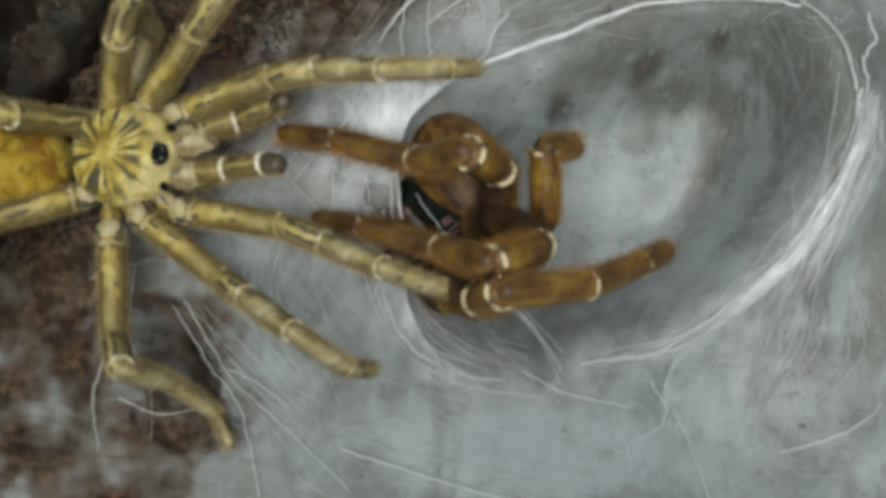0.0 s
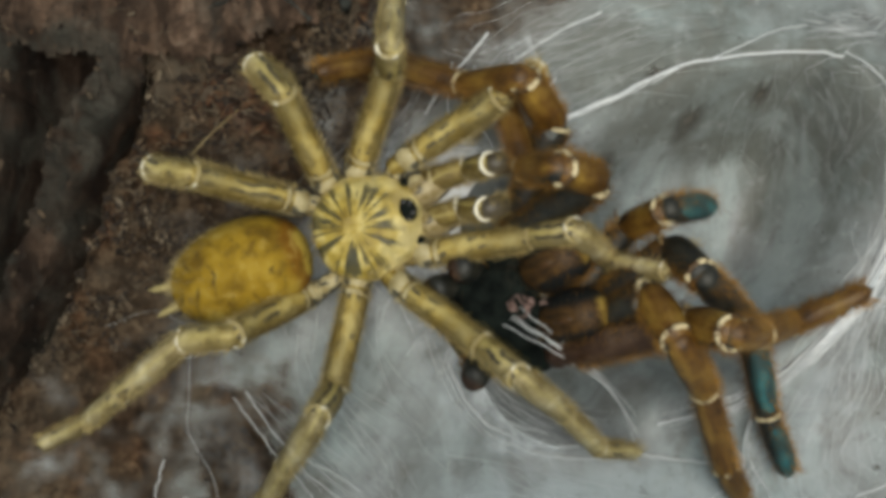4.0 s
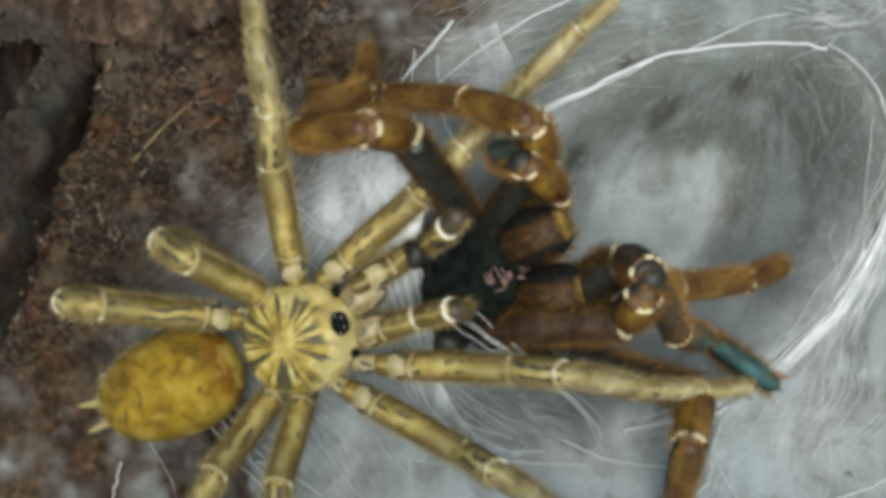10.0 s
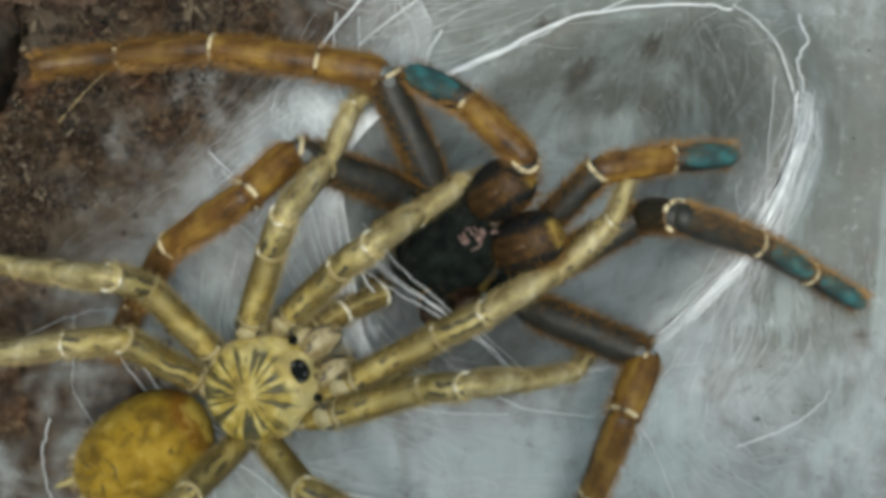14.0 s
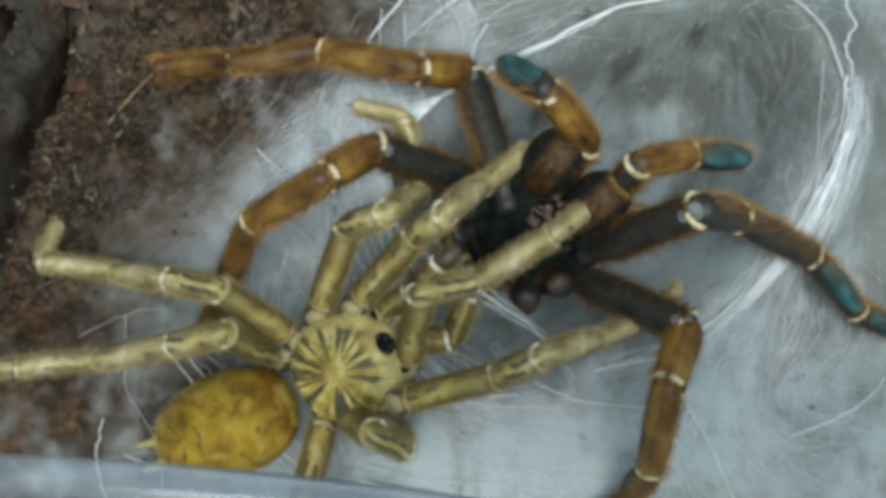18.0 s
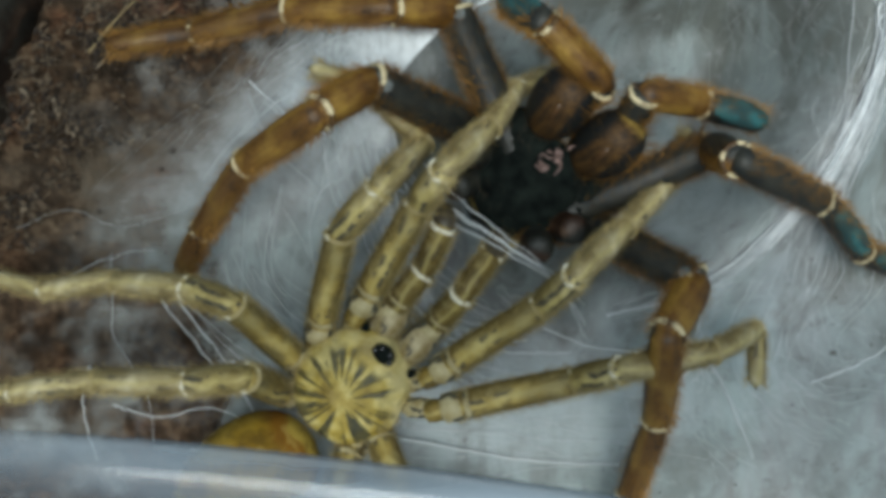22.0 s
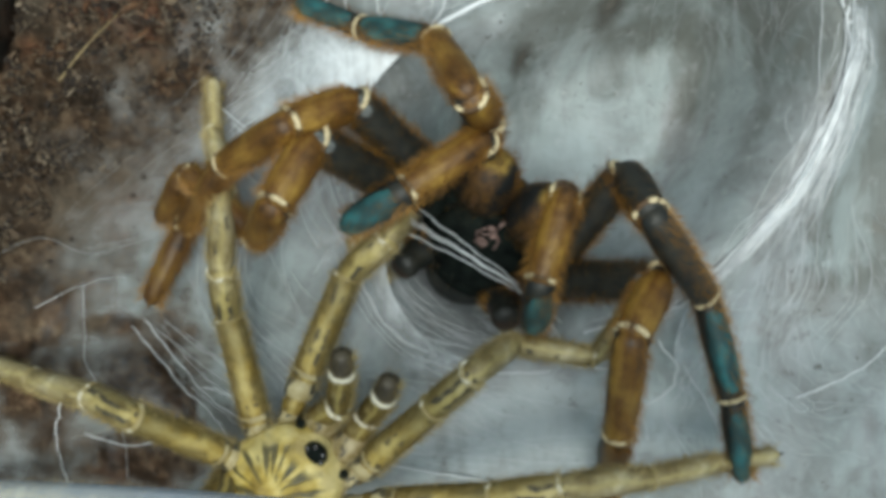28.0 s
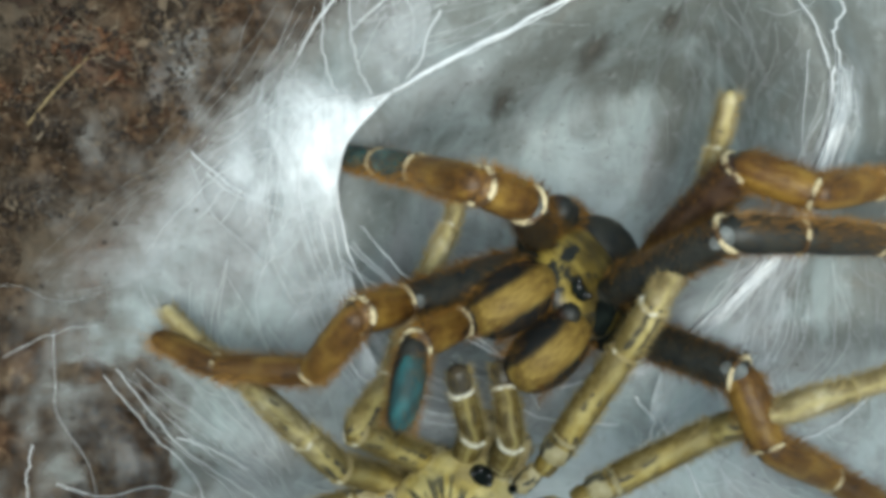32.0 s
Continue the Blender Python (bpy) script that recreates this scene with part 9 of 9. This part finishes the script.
dl("R4", 32, 18.4, 7.3, 7.4, -46, -70, -49, 35, 154, 8, -55, 0, 117, 2)
dl("PL", 0, 2.8, -2.9, 10.1, 33, 9, 96, 25, 21, -59)
dl("PL", 1, 4.2, -5.3, 10.3, 23, 30, 102, 19, 41, -53)
dl("PL", 2, 4.2, -0.8, 11.1, 179, -51, 86, -5, -94, -12)
dl("PL", 3, 3.3, 3.0, 11.1, -163, -54, 105, -2, -74, -10)
dl("PL", 3.5, 3.0, 0.3, 11.1, -161, -55, 108, -4, -71, -11)
dl("PL", 4, 6.7, 2.2, 10.6, 53, 1, 19, 71, 10, -41)
dl("PL", 4.5, 11.7, 1.1, 10.0, 52, -11, -83, 66, -144, 64)
dl("PL", 6.5, 11.0, -0.8, 9.4, 49, 23, 25, 43, -2, -32)
dl("PL", 7, 10.9, 0.9, 10.4, 34, 5, 15, 81, -22, -32)
dl("PL", 8, 9.8, 3.2, 10.1, 39, 16, -105, 86, -35, -33)
dl("PL", 9, 9.6, 1.3, 7.3, 63, 61, -137, 70, -105, -76)
dl("PL", 9.5, 6.2, 2.9, 11.1, -157, -53, 106, -12, -74, -8)
dl("PL", 10, 6.6, 1.8, 10.6, 33, -13, -41, 79, -31, -53)
dl("PL", 10.5, 10.6, 2.4, 9.6, 58, 50, 17, -32, -6, -21)
dl("PL", 11, 15.0, 4.5, 12.6, 43, 29, 14, -43, 6, -14)
dl("PL", 12, 14.4, 4.4, 11.5, 47, 40, 5, -49, -2, -25)
dl("PL", 12.5, 15.7, 4.5, 11.3, 39, 32, 26, -23, 2, -25)
dl("PL", 13, 16.0, 4.6, 11.2, 37, 36, 9, -35, -6, -11)
dl("PL", 14, 16.6, 5.2, 11.4, 47, 22, 10, -14, 4, -16)
dl("PL", 15, 16.5, 3.9, 10.7, 69, 43, 14, -39, -2, -30)
dl("PL", 18, 16.9, 5.7, 10.8, 51, 47, 12, -39, -1, -24)
dl("PL", 19, 18.5, 8.0, 10.8, 44, 41, -2, -35, -2, 5)
dl("PL", 20, 17.8, 7.1, 10.4, 45, 44, -5, -37, -9, 8)
dl("PL", 22, 16.7, 4.9, 10.6, 63, 45, -4, -38, -15, -18)
dl("PL", 23, 16.2, 3.8, 10.7, 60, 37, 1, -27, -2, -10)
dl("PL", 24, 15.9, 2.3, 10.9, 49, -8, -43, 68, -28, -32)
dl("PL", 25, 14.9, 1.6, 11.4, 41, -15, -94, 57, -82, -24)
dl("PL", 27.5, 13.6, -1.5, 10.6, 50, 34, -105, 3, -98, -14)
dl("PL", 28, 11.5, -2.0, 9.1, 49, 60, -109, 9, -96, -52)
dl("PL", 28.5, 11.9, -3.1, 9.9, 54, 77, -113, -5, -114, -39)
dl("PL", 29, 11.9, -2.6, 9.7, 66, 40, -102, 42, -97, -45)
dl("PL", 29.5, 8.9, -0.8, 10.3, -28, 51, -123, 29, -92, -43)
dl("PL", 30, 5.4, 0.9, 9.4, -1, 49, -82, 59, -101, -57)
dl("PL", 30.5, 6.1, 2.9, 10.1, -24, 42, -80, 64, -128, -58)
dl("PL", 31, 11.8, -4.9, 13.1, 40, -71, 147, -10, -33, -2)
dl("PL", 31.5, 15.3, -5.6, 12.9, 27, -67, 129, -12, -50, -2)
dl("PL", 32, 18.8, -3.6, 12.9, 20, -68, 124, -12, -56, -1)
dl("PR", 0, 5.3, -0.4, 11.1, 120, -47, -146, -7, 35, -11)
dl("PR", 1, 5.8, -2.0, 11.1, 132, -47, -132, -11, 49, -10)
dl("PR", 2, 4.6, 4.6, 11.1, -167, -44, 25, -41, 9, 33)
dl("PR", 3, 0.6, 5.5, 9.1, -75, 54, -129, -35, -133, -7)
dl("PR", 3.5, 1.3, 5.4, 11.1, -175, -53, -70, -13, 109, -1)
dl("PR", 4, 3.2, 4.7, 11.1, -173, -54, -68, -14, 111, 9)
dl("PR", 4.5, 7.4, 4.4, 11.1, -169, -54, -64, -13, 115, 6)
dl("PR", 6.5, 6.8, 6.7, 8.9, 49, 42, 159, 55, -175, -47)
dl("PR", 7, 6.3, 7.8, 7.9, 123, 62, 11, 53, -1, -60)
dl("PR", 8, 4.8, 10.1, 8.2, 143, 63, 17, 50, 5, -56)
dl("PR", 9, 5.0, 7.9, 7.5, 78, 59, 155, 55, -169, -18)
dl("PR", 9.5, 3.0, 8.9, 10.2, 93, 51, 161, 19, 136, -17)
dl("PR", 10, 3.2, 8.5, 9.1, 52, 39, 149, 60, 146, -66)
dl("PR", 10.5, 6.9, 8.3, 9.5, 101, 27, 89, 76, 120, -48)
dl("PR", 11, 9.7, 10.8, 8.7, 55, 48, 121, 33, 94, -27)
dl("PR", 12, 10.1, 10.0, 8.4, 55, 54, 134, 21, 124, -15)
dl("PR", 12.5, 10.5, 10.1, 8.7, 61, 39, 140, 38, 116, -15)
dl("PR", 13, 10.3, 10.2, 8.7, 58, 41, 125, 38, 103, -25)
dl("PR", 14, 10.6, 10.2, 9.5, 42, 61, 136, -9, 151, -23)
dl("PR", 15, 12.0, 10.6, 10.0, 61, 52, 124, -6, 137, -29)
dl("PR", 18, 11.3, 10.8, 7.3, 36, 57, 136, 40, 139, -42)
dl("PR", 19, 13.2, 12.7, 10.9, 54, 57, 94, -26, 104, -32)
dl("PR", 20, 11.9, 11.7, 10.0, 46, 57, 111, -17, 105, -40)
dl("PR", 22, 10.1, 10.5, 8.2, 25, 55, 138, 22, 136, -51)
dl("PR", 23, 9.0, 8.6, 9.2, 37, 36, 135, 19, 130, -27)
dl("PR", 24, 8.7, 7.7, 9.8, 40, 45, 141, -2, 137, -27)
dl("PR", 25, 8.2, 7.1, 10.5, 62, 51, 177, -22, -179, 4)
dl("PR", 27.5, 6.2, 4.1, 10.0, 72, 60, -151, 33, -155, -27)
dl("PR", 28, 6.2, 3.7, 9.5, 88, 66, -148, 11, -153, -24)
dl("PR", 28.5, 6.6, 3.2, 10.5, 87, 66, -153, -14, -150, -16)
dl("PR", 29, 5.7, 2.6, 10.9, 80, 72, -148, -23, -155, -21)
dl("PR", 29.5, 3.0, 1.9, 11.0, 162, 76, -146, -28, -142, -9)
dl("PR", 30, -0.2, 1.5, 11.8, -176, 68, -132, -28, -134, 8)
dl("PR", 30.5, 0.6, 2.6, 10.5, -169, 45, -119, 37, -140, -28)
dl("PR", 31, 7.1, -1.7, 8.9, 80, 76, -145, 38, -154, -34)
dl("PR", 31.5, 9.8, -3.1, 10.6, -167, 55, -138, 23, -144, 3)
dl("PR", 32, 15.8, -1.6, 10.3, -164, 29, -165, 59, -103, 6)

motions()
